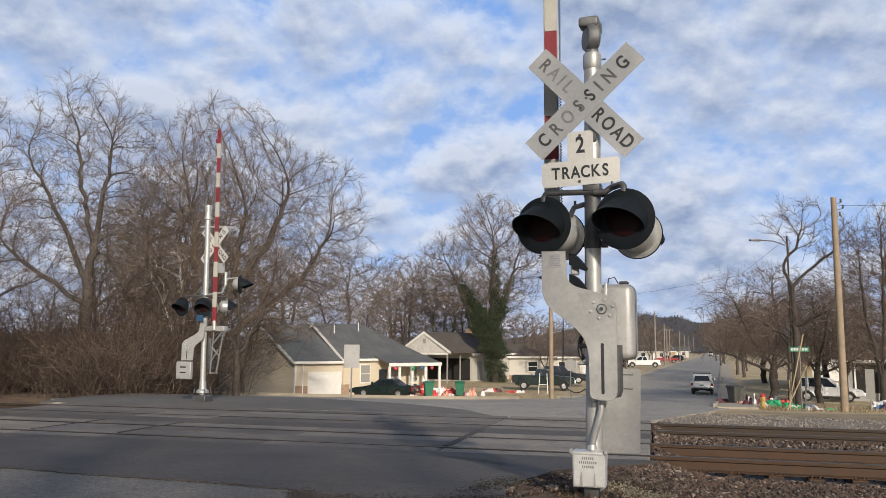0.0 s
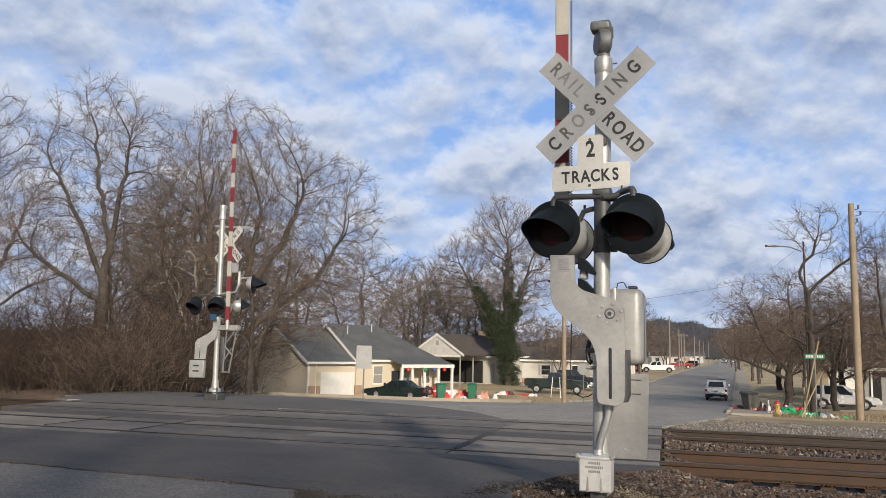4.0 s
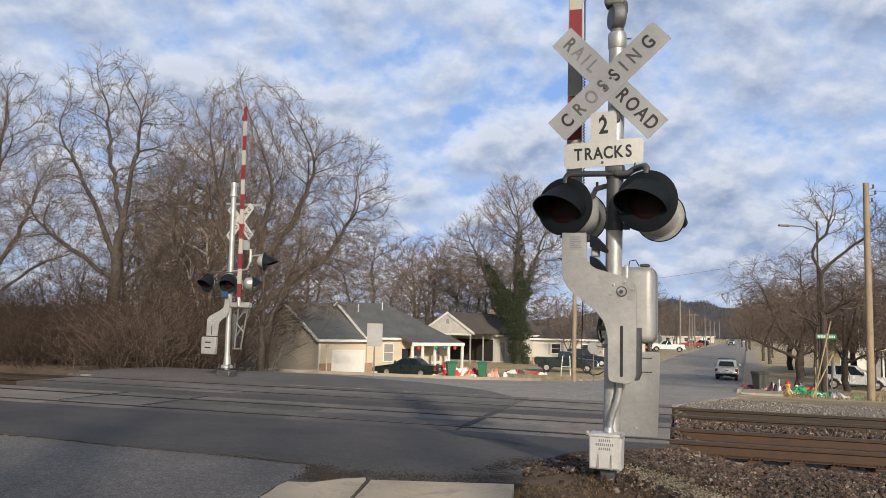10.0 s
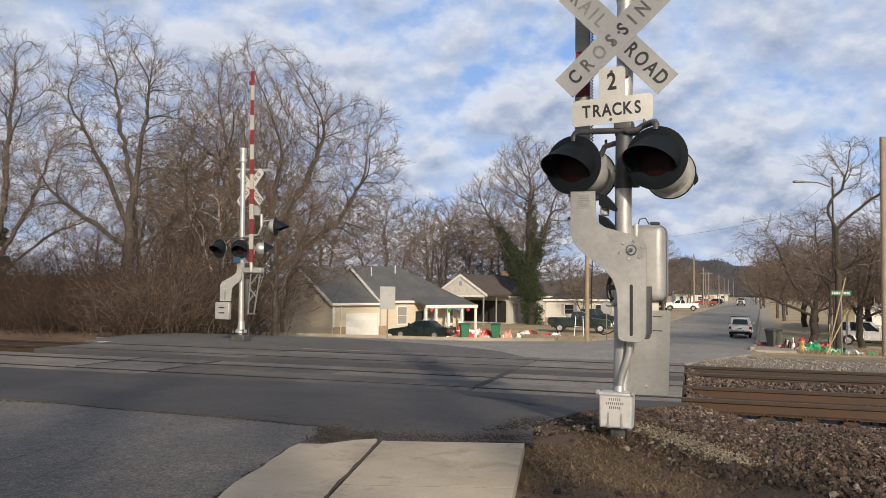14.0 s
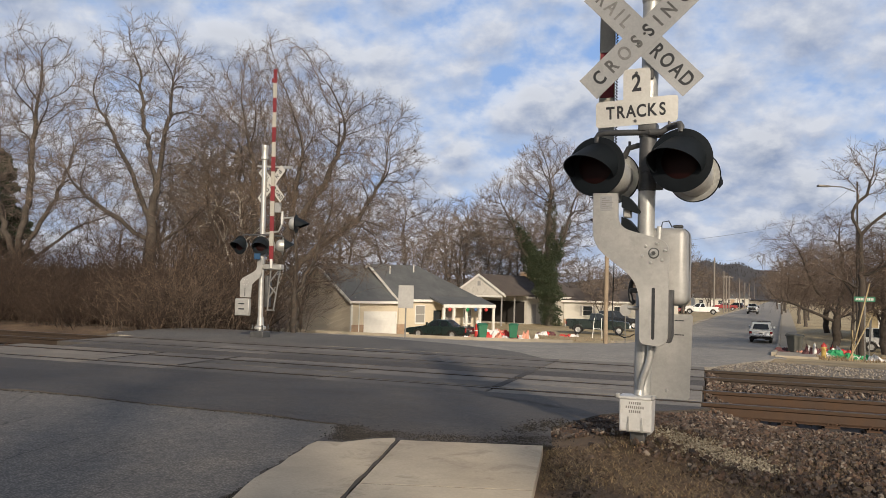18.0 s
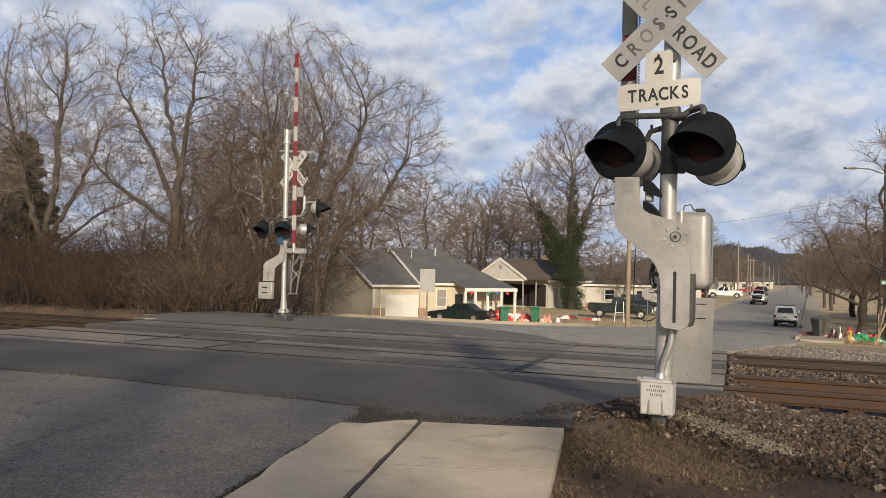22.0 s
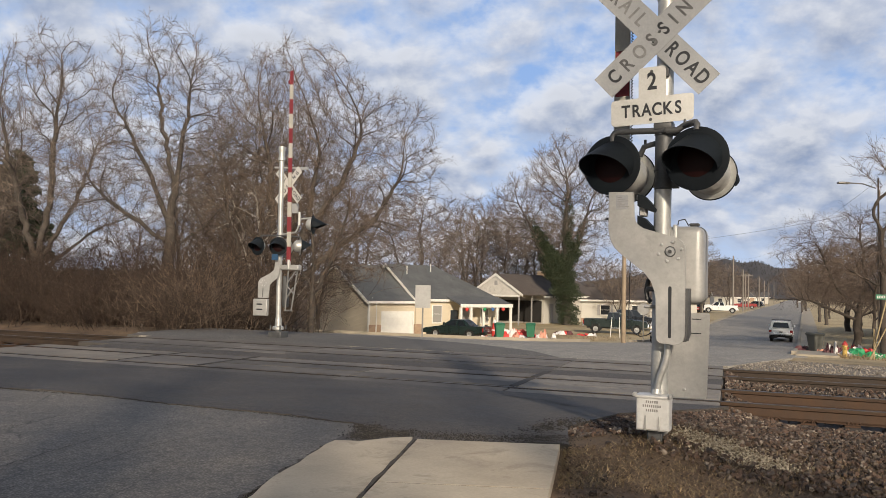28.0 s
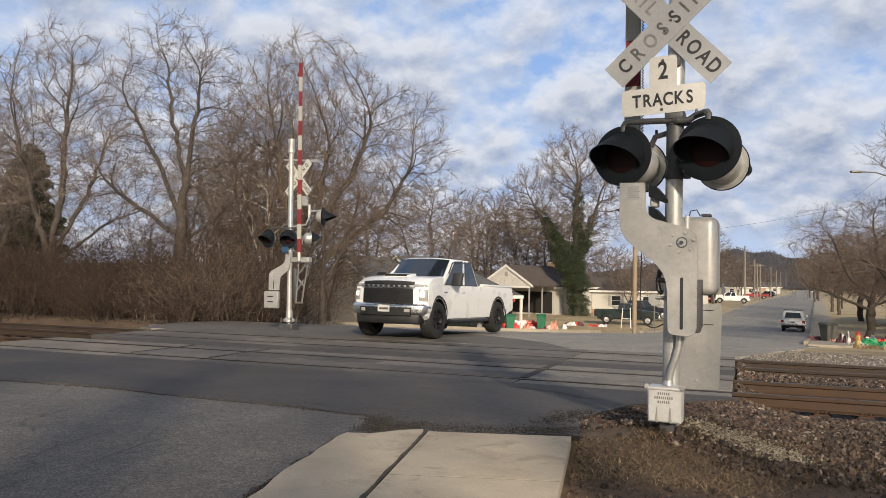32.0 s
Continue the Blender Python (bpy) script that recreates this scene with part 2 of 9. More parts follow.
def ground_material():
    m, n, l, bsdf = nodes_of("ground")
    v = coords(n)
    big, mid, small = noise_node(n, l, 0.12, 6, 0.65, v), noise_node(n, l, 1.6, 8, 0.7, v), noise_node(n, l, 38, 6, 0.75, v)
    dirt = ramp(n, l, mid, [(0.3, (0.062, 0.040, 0.025)), (0.55, (0.135, 0.086, 0.050)), (0.75, (0.23, 0.160, 0.096))])
    straw = ramp(n, l, mid, [(0.3, (0.28, 0.215, 0.115)), (0.6, (0.48, 0.38, 0.22)), (0.8, (0.22, 0.19, 0.09))])
    sep = n.new("ShaderNodeSeparateXYZ")
    l.new(v, sep.inputs[0])
    far = n.new("ShaderNodeMapRange")
    far.inputs["From Min"].default_value, far.inputs["From Max"].default_value = 14, 24
    l.new(sep.outputs["Y"], far.inputs["Value"])
    side = n.new("ShaderNodeMapRange")
    side.inputs["From Min"].default_value, side.inputs["From Max"].default_value = -9.0, -5.5
    l.new(sep.outputs["X"], side.inputs["Value"])
    both = n.new("ShaderNodeMath")
    both.operation = "MULTIPLY"
    l.new(far.outputs[0], both.inputs[0])
    l.new(side.outputs[0], both.inputs[1])
    col = mixed(n, l, both.outputs[0], dirt, straw)
    col = mixed(n, l, ramp(n, l, big, [(0.5, (0, 0, 0)), (0.7, (0.5, 0.5, 0.5))]), col, (0.08, 0.075, 0.032))
    col = mixed(n, l, 0.6, col, ramp(n, l, small, [(0.3, (0.25, 0.25, 0.25)), (0.7, (0.75, 0.75, 0.75))]), "OVERLAY")
    l.new(col, bsdf.inputs["Base Color"])
    bsdf.inputs["Roughness"].default_value = 0.95
    bump(n, l, bsdf, small, 0.6, 0.02)
    return m


def graded(lo, hi, step, grow, end_lo, end_hi):
    a = list(np.arange(lo, hi, step))
    s, x = step, hi
    while x < end_hi:
        a.append(x)
        s *= grow
        x += s
    a.append(end_hi)
    s, x, b = step, lo, []
    while x > end_lo:
        s *= grow
        x -= s
        b.append(max(x, end_lo))
    return b[::-1] + a


def build_ground():
    xs = graded(-14, 12, 0.5, 1.12, -3800, 3800)
    ys = graded(-2, 40, 0.5, 1.10, -1500, 4200)
    verts = [(x, y, ground_z(x, y)) for y in ys for x in xs]
    w = len(xs)
    faces = [(j * w + i, j * w + i + 1, (j + 1) * w + i + 1, (j + 1) * w + i) for j in range(len(ys) - 1) for i in range(w - 1)]
    tagged(new("ground", raw("ground", verts, faces, ground_material(), True)), "dry winter grass, dirt and leaf litter", "ground", kind="structure")


build_ground()


def asphalt(name, dark, light, crack=(0.02, 0.02, 0.02), seams=True, stain=0.5):
    m, n, l, bsdf = nodes_of(name)
    v = coords(n)
    big, mid = noise_node(n, l, 0.35, 7, 0.65, v, 0.4), noise_node(n, l, 2.2, 7, 0.65, v)
    grit = n.new("ShaderNodeTexVoronoi")
    grit.inputs["Scale"].default_value = 60
    l.new(v, grit.inputs["Vector"])
    col = mixed(n, l, ramp(n, l, big, [(0.3, (0, 0, 0)), (0.7, (1, 1, 1))]), dark, light)
    col = mixed(n, l, 0.6, col, ramp(n, l, mid, [(0.3, (0.30, 0.30, 0.30)), (0.7, (0.72, 0.70, 0.67))]), "OVERLAY")
    speck = noise_node(n, l, 14, 8, 0.75, v)
    col = mixed(n, l, 0.6, col, ramp(n, l, speck, [(0.32, (0.25, 0.25, 0.25)), (0.5, (0.5, 0.5, 0.5)), (0.68, (0.78, 0.77, 0.74))]), "OVERLAY")
    col = mixed(n, l, 0.75, col, ramp(n, l, grit.outputs["Distance"], [(0.08, (0.85, 0.84, 0.82)), (0.3, (0.5, 0.5, 0.5)), (0.7, (0.22, 0.22, 0.22))]), "OVERLAY")
    if seams:
        bent = n.new("ShaderNodeVectorMath")
        bent.operation = "MULTIPLY_ADD"
        wob = n.new("ShaderNodeTexNoise")
        wob.inputs["Scale"].default_value, wob.inputs["Detail"].default_value = 1.5, 5
        l.new(v, wob.inputs["Vector"])
        l.new(wob.outputs["Color"], bent.inputs[0])
        bent.inputs[1].default_value = (0.55, 0.55, 0.55)
        l.new(v, bent.inputs[2])
        cells = n.new("ShaderNodeTexVoronoi")
        cells.feature = "DISTANCE_TO_EDGE"
        cells.inputs["Scale"].default_value = 0.42
        l.new(bent.outputs[0], cells.inputs["Vector"])
        lines = ramp(n, l, cells.outputs["Distance"], [(0.0, (0.65, 0.65, 0.65)), (0.006, (0, 0, 0))])
        breaks = ramp(n, l, noise_node(n, l, 0.8, 3, 0.5, v), [(0.48, (0, 0, 0)), (0.58, (1, 1, 1))])
        col = mixed(n, l, mixed(n, l, 1.0, lines, breaks, "MULTIPLY"), col, crack)
    l.new(col, bsdf.inputs["Base Color"])
    l.new(ramp(n, l, mid, [(0.3, (0.72,) * 3), (0.7, (0.92,) * 3)]), bsdf.inputs["Roughness"])
    bump(n, l, bsdf, grit.outputs["Distance"], 0.25, 0.005)
    return m


M_ASPHALT_NEW = asphalt("asphalt_dark", (0.060, 0.051, 0.044), (0.115, 0.100, 0.086), seams=False)
M_ASPHALT_OLD = asphalt("asphalt_old", (0.135, 0.122, 0.107), (0.225, 0.206, 0.182))
M_ASPHALT_FAR = asphalt("asphalt_far", (0.27, 0.25, 0.218), (0.37, 0.343, 0.30))
M_ASPHALT_MID = asphalt("asphalt_mid", (0.105, 0.097, 0.086), (0.16, 0.148, 0.131), seams=False)
M_TAR = surface("tar_and_dirt", (0.026, 0.023, 0.020), (0.06, 0.052, 0.043), 0.9, 0, 60, 6)
# The walk's patches are stains plus painted mottling of sun and shade.
M_CONCRETE = surface("concrete_walk", (0.36, 0.295, 0.21), (0.56, 0.475, 0.35), 0.85, 0, 45, 1.3, (0.20, 0.155, 0.108), 0.75, 0.5)
M_CURB = surface("curb_concrete", (0.30, 0.26, 0.20), (0.40, 0.35, 0.27), 0.88, 0, 30, 1.0, (0.18, 0.14, 0.10), 0.6, 0.3)


def sheet(name, outline, zf, material, label, category, step=0.6, thick=0.05, cuts=()):
    """A paved area with a sloping, thick body over an outline of x and y."""
    b = bmesh.new()
    f = b.faces.new([b.verts.new((x, y, 0)) for x, y in outline])
    f.normal_update()
    if f.normal.z < 0:
        f.normal_flip()
    lo = [min(p[i] for p in outline) for i in (0, 1)]
    hi = [max(p[i] for p in outline) for i in (0, 1)]
    for i, axis in ((0, Vector((NX, NY, 0))), (1, Vector((UX, UY, 0)))):
        vals = [p[0] * axis.x + p[1] * axis.y for p in outline]
        c = min(vals) + step
        while c < max(vals):
            bmesh.ops.bisect_plane(b, geom=b.verts[:] + b.edges[:] + b.faces[:], plane_co=axis * c, plane_no=axis)
            c += step if c < 45 else step * 6
    ext = bmesh.ops.extrude_face_region(b, geom=b.faces[:])
    top = {v for v in ext["geom"] if isinstance(v, bmesh.types.BMVert)}
    for v in b.verts:
        v.co.z = zf(v.co.x, v.co.y) - (0 if v in top else thick)
    return solo(name, b, material, label, category, kind="structure", smooth=False)


def build_roads():
    # The old pavement this side, the dark patch up to the near rail, and the road beyond the tracks.
    coarse = [(-9.2, 9.55), (-5.8, 8.62), (-5.09, 8.55), (-4.27, 8.28), (-3.48, 7.95), (-2.8, 7.74), (-2.19, 7.60), (-1.55, 7.29), (-1.24, 7.17)]
    ragged = random.Random(31)
    seam = []
    for (x0, y0), (x1, y1) in zip(coarse, coarse[1:]):
        for k in range(8):
            seam.append((x0 + (x1 - x0) * k / 8, y0 + (y1 - y0) * k / 8 + ragged.gauss(0, 0.012)))
    seam.append(coarse[-1])
    edge = [(-1.25, 6.86), (-1.37, 6.42), (-1.36, 5.7), (-1.43, 5.08), (-1.46, 4.62), (-1.49, 4.22), (-1.55, 3.3), (-1.82, 0.0), (-2.45, -8)]
    sheet("road_near", [(-26, 14), *seam, *edge, (-26, -8)], road_z, M_ASPHALT_OLD, "cracked grey old asphalt of the near road", "road", 1.2)
    a, b2 = at_track(LEFT_END - 6, 11.05), at_track(RIGHT_END + 0.1, 11.05)
    sheet("road_patch", [*seam[::-1], (-26, 14.05), (-26, 18.3), a[:2], b2[:2], (2.35, 10.1), (1.3, 9.0), (0.62, 7.6), (0.55, 6.55), (-0.66, 6.5), (-0.80, 6.68), (-0.93, 6.55), (-1.12, 6.33), (-1.35, 6.40), (-1.25, 6.86)], lambda x, y: road_z(x, y) + 0.012, M_ASPHALT_NEW, "dark newer asphalt patch leading up to the rails", "road", 1.2)
    # Long cracks in the old pavement and a sealed line in the patch.
    def crack(path, wide, up, name, label):
        left, right = [], []
        for (x0, y0), (x1, y1) in zip(path, path[1:]):
            n = max(2, int(math.hypot(x1 - x0, y1 - y0) / 0.05))
            for k in range(n):
                x, y = x0 + (x1 - x0) * k / n + ragged.gauss(0, wide * 0.7), y0 + (y1 - y0) * k / n
                w = wide * ragged.uniform(0.35, 1.0)
                left.append((x - w / 2, y))
                right.append((x + w / 2, y))
        verts = [(x, y, road_z(x, y) + up) for x, y in left + right]
        m = len(left)
        tagged(new(name, raw(name, verts, [(i, m + i, m + i + 1, i + 1) for i in range(m - 1) if wide > 0.05 or noise.noise((i * 0.13, path[0][0] * 7, 0)) > -0.18], M_TAR)), label, "crack", kind="structure")
    crack([(-3.75, 3.6), (-3.5, 4.5), (-3.33, 5.0), (-3.29, 5.53), (-3.22, 6.08), (-2.97, 6.7), (-2.7, 7.3)], 0.011, 0.004, "pavement_crack", "long dark crack in the old asphalt")
    crack([(-3.15, 3.5), (-3.02, 4.2), (-2.90, 4.75), (-2.79, 5.17), (-2.72, 5.8), (-2.5, 6.4), (-2.1, 7.0)], 0.009, 0.004, "pavement_crack", "long dark crack in the old asphalt")
    crack([(-1.62, 6.0), (-1.75, 6.15), (-2.1, 6.2), (-2.4, 6.32)], 0.012, 0.004, "pavement_crack", "short dark crack in the old asphalt")
    crack([(-4.6, 4.2), (-4.5, 5.4), (-4.2, 6.4), (-4.0, 7.3), (-3.7, 7.9)], 0.009, 0.004, "pavement_crack", "long dark crack in the old asphalt")
    crack([(-0.35, 11.0), (0.05, 10.75), (0.45, 10.35), (0.72, 9.9), (0.85, 9.4)], 0.10, 0.017, "sealed_crack", "dark tar line across the asphalt patch")
    c, d = at_track(LEFT_END - 1.5, 17.138), at_track(RIGHT_END + 0.05, 17.138)
    far_r, far_l = -0.5, -10.2
    pts = [c[:2], (-10.5, 21.8), (-9.5, 24.5), (-7.4, 27.5), (-12.0, 34.5), (-24, 44.0), (-23.4, 46.2), (-10.5, 40.6), (-6.4, 39.6), (-0.8, 38.3), (3.3, 41.0), (6.0, 46.0)]
    pts += [at_road(far_l, s)[:2] for s in (50, 70, 120, 300, 900)] + [at_road(far_r, s)[:2] for s in (900, 300, 120, 70, 45, 36)] + [at_road(far_r - 0.1, 33.5)[:2], at_road(far_r + 0.6, 30.0)[:2], at_track(1.4, 21.0)[:2], d[:2]]
    sheet("road_far", pts, lambda x, y: road_z(x, y) + 0.0, M_ASPHALT_FAR, "worn grey asphalt road running away from the crossing", "road", 2.0)

    far_patch = [at_track(u, d)[:2] for u, d in ((LEFT_END - 1.9, 17.14), (-3.5, 17.14), (-4.6, 18.6), (-6.4, 20.2), (-9.0, 21.4), (-11.0, 22.6), (-13.6, 23.4), (-16.2, 22.6), (-16.0, 19.6))]
    sheet("road_patch_far", far_patch, lambda x, y: road_z(x, y) + 0.002 + 0.016 * max(0.0, min(1.0, (NX * x + NY * y - 17.14) / 0.6)), M_ASPHALT_MID, "dark asphalt patch beyond the far rail", "road", 1.2)


build_roads()


def build_sidewalks():
    # Near walk: two slabs and the broken gutter strip.
    z = 0.26
    for k, (ya, yb) in enumerate(((6.42, 5.012), (5.0, 3.492), (3.48, 1.972), (1.96, 0.392), (0.38, -1.208), (-1.22, -4))):
        left = lambda y: -0.68 - (6.42 - y) * 0.066
        right = lambda y: 0.47 - (6.42 - y) * 0.11
        b = slab([(left(ya) + 0.012, ya), (left(yb) + 0.012, yb), (right(yb), yb), (right(ya), ya)], 0.1, z)
        solo("sidewalk_slab", b, M_CONCRETE, "weathered tan concrete sidewalk slab", "sidewalk", "near sidewalk slabs", "structure")
    # Dirt packed into the joints, and along the broken edge of the road.
    dark = surface("joint_dirt", (0.03, 0.024, 0.018), (0.09, 0.072, 0.052), 0.95, 0, 60, 6, (0.09, 0.07, 0.05), 0.5, 0.5)
    for ya in (5.006, 3.486, 1.966, 0.386, -1.214):
        x0, x1 = -0.66 - (6.42 - ya) * 0.066, 0.465 - (6.42 - ya) * 0.11
        solo("sidewalk_joint", slab([(x0, ya - 0.009), (x1, ya - 0.009), (x1, ya + 0.009), (x0, ya + 0.009)], 0.1, 0.2585), dark, "dark dirt in the joint between sidewalk slabs", "joint", "sidewalk joints", "structure")
    wob = random.Random(21)
    near, off = [], []
    y = 6.40
    while y > -4:
        x = -0.69 - (6.42 - y) * 0.066
        near.append((x + 0.010 + wob.uniform(-0.004, 0.010), y))
        off.append((x - 0.008 - wob.uniform(-0.004, 0.012), y))
        y -= 0.09
    solo("gutter_joint", slab(near + off[::-1], 0.1, 0.2615), dark, "wide dirt-filled crack between gutter and sidewalk", "joint", kind="structure")
    near, off = [], []
    y = 6.02
    while y > -4:
        x = -1.345 - (6.0 - y) * 0.085
        near.append((x + 0.03, y))
        off.append((x - 0.035 - wob.random() ** 2 * 0.05, y))
        y -= 0.07
    solo("edge_crack", slab(near + off[::-1], 0.1, 0.2265), dark, "dark dirt along the broken edge of the road", "joint", kind="structure")
    rough = random.Random(4)
    out = [(-0.71, 6.42), (-0.73, 6.60), (-0.91, 6.52), (-1.11, 6.32), (-1.33, 6.34), (-1.36, 6.15)]
    y = 5.95
    while y > -4:
        out.append((-1.345 - (6.0 - y) * 0.085 + rough.uniform(-0.03, 0.03), y))
        y -= 0.22
    out += [(-2.15, -4), (-0.705 - 10.42 * 0.066, -4)]
    solo("gutter_strip", slab(out, 0.08, 0.245, 0.01), M_CONCRETE, "broken concrete gutter strip along the road", "curb", kind="structure")
    # Far right: curb and walk beside the road.
    def strip(name, r0, r1, s0, s1, up, mat, label, cat):
        b = bmesh.new()
        ss = list(np.linspace(s0, s1, max(2, int((s1 - s0) / 6))))
        top = []
        for s in ss:
            row = []
            for r in (r0, r1):
                x, y, zz = at_road(r, s)
                row.append((x, y, zz))
            top.append(row)
        vs = [[[b.verts.new((x, y, zz + h)) for h in (-0.1, up)] for x, y, zz in row] for row in top]
        for i in range(len(vs) - 1):
            (a0, a1), (b0, b1) = vs[i]
            (c0, c1), (d0, d1) = vs[i + 1]
            for f in ((a1, b1, d1, c1), (a0, c0, d0, b0), (a0, a1, c1, c0), (b0, d0, d1, b1)):
                b.faces.new(f)
        for row in (vs[0], vs[-1]):
            b.faces.new((row[0][0], row[1][0], row[1][1], row[0][1]))
        return solo(name, b, mat, label, cat, kind="structure")
    strip("curb_right", -0.5, -0.33, 36, 260, 0.13, M_CURB, "pale concrete curb along the far road", "curb")
    strip("sidewalk_right", -0.32, 1.25, 34.3, 260, 0.035, M_CURB, "sunlit concrete sidewalk along the far road", "sidewalk")
    strip("curb_left", -10.45, -10.2, 52, 260, 0.13, M_CURB, "pale concrete curb along the far road", "curb")
    line = [(-23.6, 46.4), (-10.5, 40.8), (-6.4, 39.8), (-0.8, 38.5), (1.6, 39.4), (3.1, 41.2), (4.6, 44.0)]
    b = bmesh.new()
    for (x0, y0), (x1, y1) in zip(line, line[1:]):
        d = Vector((x1 - x0, y1 - y0, 0)).normalized()
        k = Vector((-d.y, d.x, 0)) * 0.3
        slab([(x0, y0), (x1, y1), (x1 + k.x, y1 + k.y), (x0 + k.x, y0 + k.y)], lambda x, y: road_z(x, y) - 0.1, lambda x, y: road_z(x, y) + 0.15, bm=b)
    solo("curb_corner", b, M_CURB, "pale concrete curb round the street corner", "curb", kind="structure")


build_sidewalks()

# ---- the drifting cloud backdrop ----
def cloud_material():
    m = bpy.data.materials.new("cloudy_sky")
    m.use_nodes = True
    n, l = m.node_tree.nodes, m.node_tree.links
    n.clear()
    v = coords(n)
    sep = n.new("ShaderNodeSeparateXYZ")
    l.new(v, sep.inputs[0])
    h = n.new("ShaderNodeMath")
    h.operation, h.inputs[1].default_value = "MULTIPLY", 1 / 2600
    l.new(sep.outputs["Z"], h.inputs[0])
    lift = n.new("ShaderNodeMath")
    lift.operation, lift.inputs[1].default_value = "ADD", 0.5
    l.new(h.outputs[0], lift.inputs[0])
    def over(axis):
        a = n.new("ShaderNodeMath")
        a.operation, a.inputs[1].default_value = "MULTIPLY", 1 / 2600
        l.new(sep.outputs[axis], a.inputs[0])
        d = n.new("ShaderNodeMath")
        d.operation = "DIVIDE"
        l.new(a.outputs[0], d.inputs[0])
        l.new(lift.outputs[0], d.inputs[1])
        return d.outputs[0]
    flat = n.new("ShaderNodeCombineXYZ")
    l.new(over("X"), flat.inputs[0])
    l.new(over("Y"), flat.inputs[1])
    flat.inputs[2].default_value = 3.7
    def density(vec):
        big = noise_node(n, l, 3.5, 8, 0.53, vec, 0.12)
        lumps = noise_node(n, l, 11.5, 8, 0.55, vec, 0.12)
        cells = n.new("ShaderNodeTexVoronoi")
        cells.feature = "SMOOTH_F1"
        cells.inputs["Scale"].default_value = 9.5
        l.new(vec, cells.inputs["Vector"])
        puff = n.new("ShaderNodeMapRange")
        puff.inputs["From Min"].default_value, puff.inputs["From Max"].default_value = 0.75, 0.0
        puff.inputs["To Min"].default_value, puff.inputs["To Max"].default_value = 0.30, 0.70
        l.new(cells.outputs["Distance"], puff.inputs["Value"])
        return mixed(n, l, 0.26, mixed(n, l, 0.40, big, lumps), puff.outputs[0])
    toward = n.new("ShaderNodeVectorMath")
    toward.operation, toward.inputs[1].default_value = "MULTIPLY", (0.974, 0.974, 1.0)      # a little nearer the zenith
    l.new(flat.outputs[0], toward.inputs[0])
    here, there = density(flat.outputs[0]), density(toward.outputs[0])
    slope = n.new("ShaderNodeMath")
    slope.operation = "SUBTRACT"
    l.new(here, slope.inputs[0])
    l.new(there, slope.inputs[1])
    lit = n.new("ShaderNodeMapRange")
    lit.inputs["From Min"].default_value, lit.inputs["From Max"].default_value = -0.055, 0.055
    l.new(slope.outputs[0], lit.inputs["Value"])
    cover = ramp(n, l, here, [(0.40, (0, 0, 0)), (0.455, (0.65, 0.65, 0.65)), (0.51, (1, 1, 1))])
    body = ramp(n, l, here, [(0.45, (0.66, 0.73, 0.86)), (0.51, (0.40, 0.47, 0.64)), (0.58, (0.25, 0.31, 0.45))])
    shade = mixed(n, l, lit.outputs[0], mixed(n, l, 0.45, body, (0.36, 0.43, 0.57)), mixed(n, l, 0.62, body, (1.0, 0.99, 0.98)))
    blue = ramp(n, l, h.outputs[0], [(0.0, (0.62, 0.70, 0.84)), (0.12, (0.41, 0.57, 0.86)), (0.42, (0.24, 0.43, 0.82))])
    col = mixed(n, l, cover, blue, shade)
    e = n.new("ShaderNodeEmission")
    l.new(col, e.inputs[0])
    e.inputs[1].default_value = 1.0
    o = n.new("ShaderNodeOutputMaterial")
    l.new(e.outputs[0], o.inputs[0])
    return m


def build_sky():
    verts, faces, rows, cols = [], [], 24, 48
    for j in range(rows + 1):
        el = radians(-3 + 65 * j / rows)
        for i in range(cols + 1):
            az = radians(-85 + 160 * i / cols)
            verts.append((2600 * math.cos(el) * math.sin(az), 2600 * math.cos(el) * math.cos(az), 2600 * math.sin(el)))
    w = cols + 1
    faces = [(j * w + i, j * w + i + 1, (j + 1) * w + i + 1, (j + 1) * w + i) for j in range(rows) for i in range(cols)]
    return tagged(new("cloudy_sky", raw("cloudy_sky", verts, faces, cloud_material(), True)), "pale blue sky with broken grey and white clouds", "sky", kind="structure")


cloud_deck = build_sky()

# ---- the two tracks ----
M_RAIL = surface("rail_steel", (0.042, 0.024, 0.014), (0.080, 0.044, 0.024), 0.75, 0.15, 60, 4, (0.07, 0.04, 0.028), 0.7, 0.3)
# The far track's rails are darker than the near ones.
M_RAIL_FAR = surface("darker_rail_steel", (0.030, 0.021, 0.015), (0.058, 0.038, 0.025), 0.75, 0.15, 60, 4, (0.03, 0.022, 0.018), 0.7, 0.3)
M_RAIL_TOP = surface("rail_head", (0.045, 0.037, 0.031), (0.085, 0.070, 0.058), 0.5, 0.5, 90, 5, (0.06, 0.042, 0.03), 0.4, 0.05)
M_TIE = surface("tie_wood", (0.035, 0.027, 0.021), (0.07, 0.052, 0.038), 0.9, 0, 50, 5, (0.02, 0.016, 0.013), 0.7, 0.6, 0.25)
M_PLATE = surface("tie_plate_rust", (0.055, 0.030, 0.018), (0.09, 0.048, 0.026), 0.85, 0.1, 60, 8)
M_PANEL = surface("crossing_panel", (0.085, 0.075, 0.066), (0.17, 0.152, 0.132), 0.85, 0, 40, 0.9, (0.042, 0.037, 0.033), 0.8, 0.35, 0.3)
M_PANEL_PALE = surface("dusty_panel", (0.17, 0.145, 0.118), (0.27, 0.235, 0.19), 0.9, 0, 40, 1.2, (0.09, 0.078, 0.064), 0.7, 0.35, 0.2)
M_RAIL_DARK = surface("dark_crossing_rail", (0.028, 0.024, 0.021), (0.06, 0.05, 0.042), 0.5, 0.4, 60, 5)
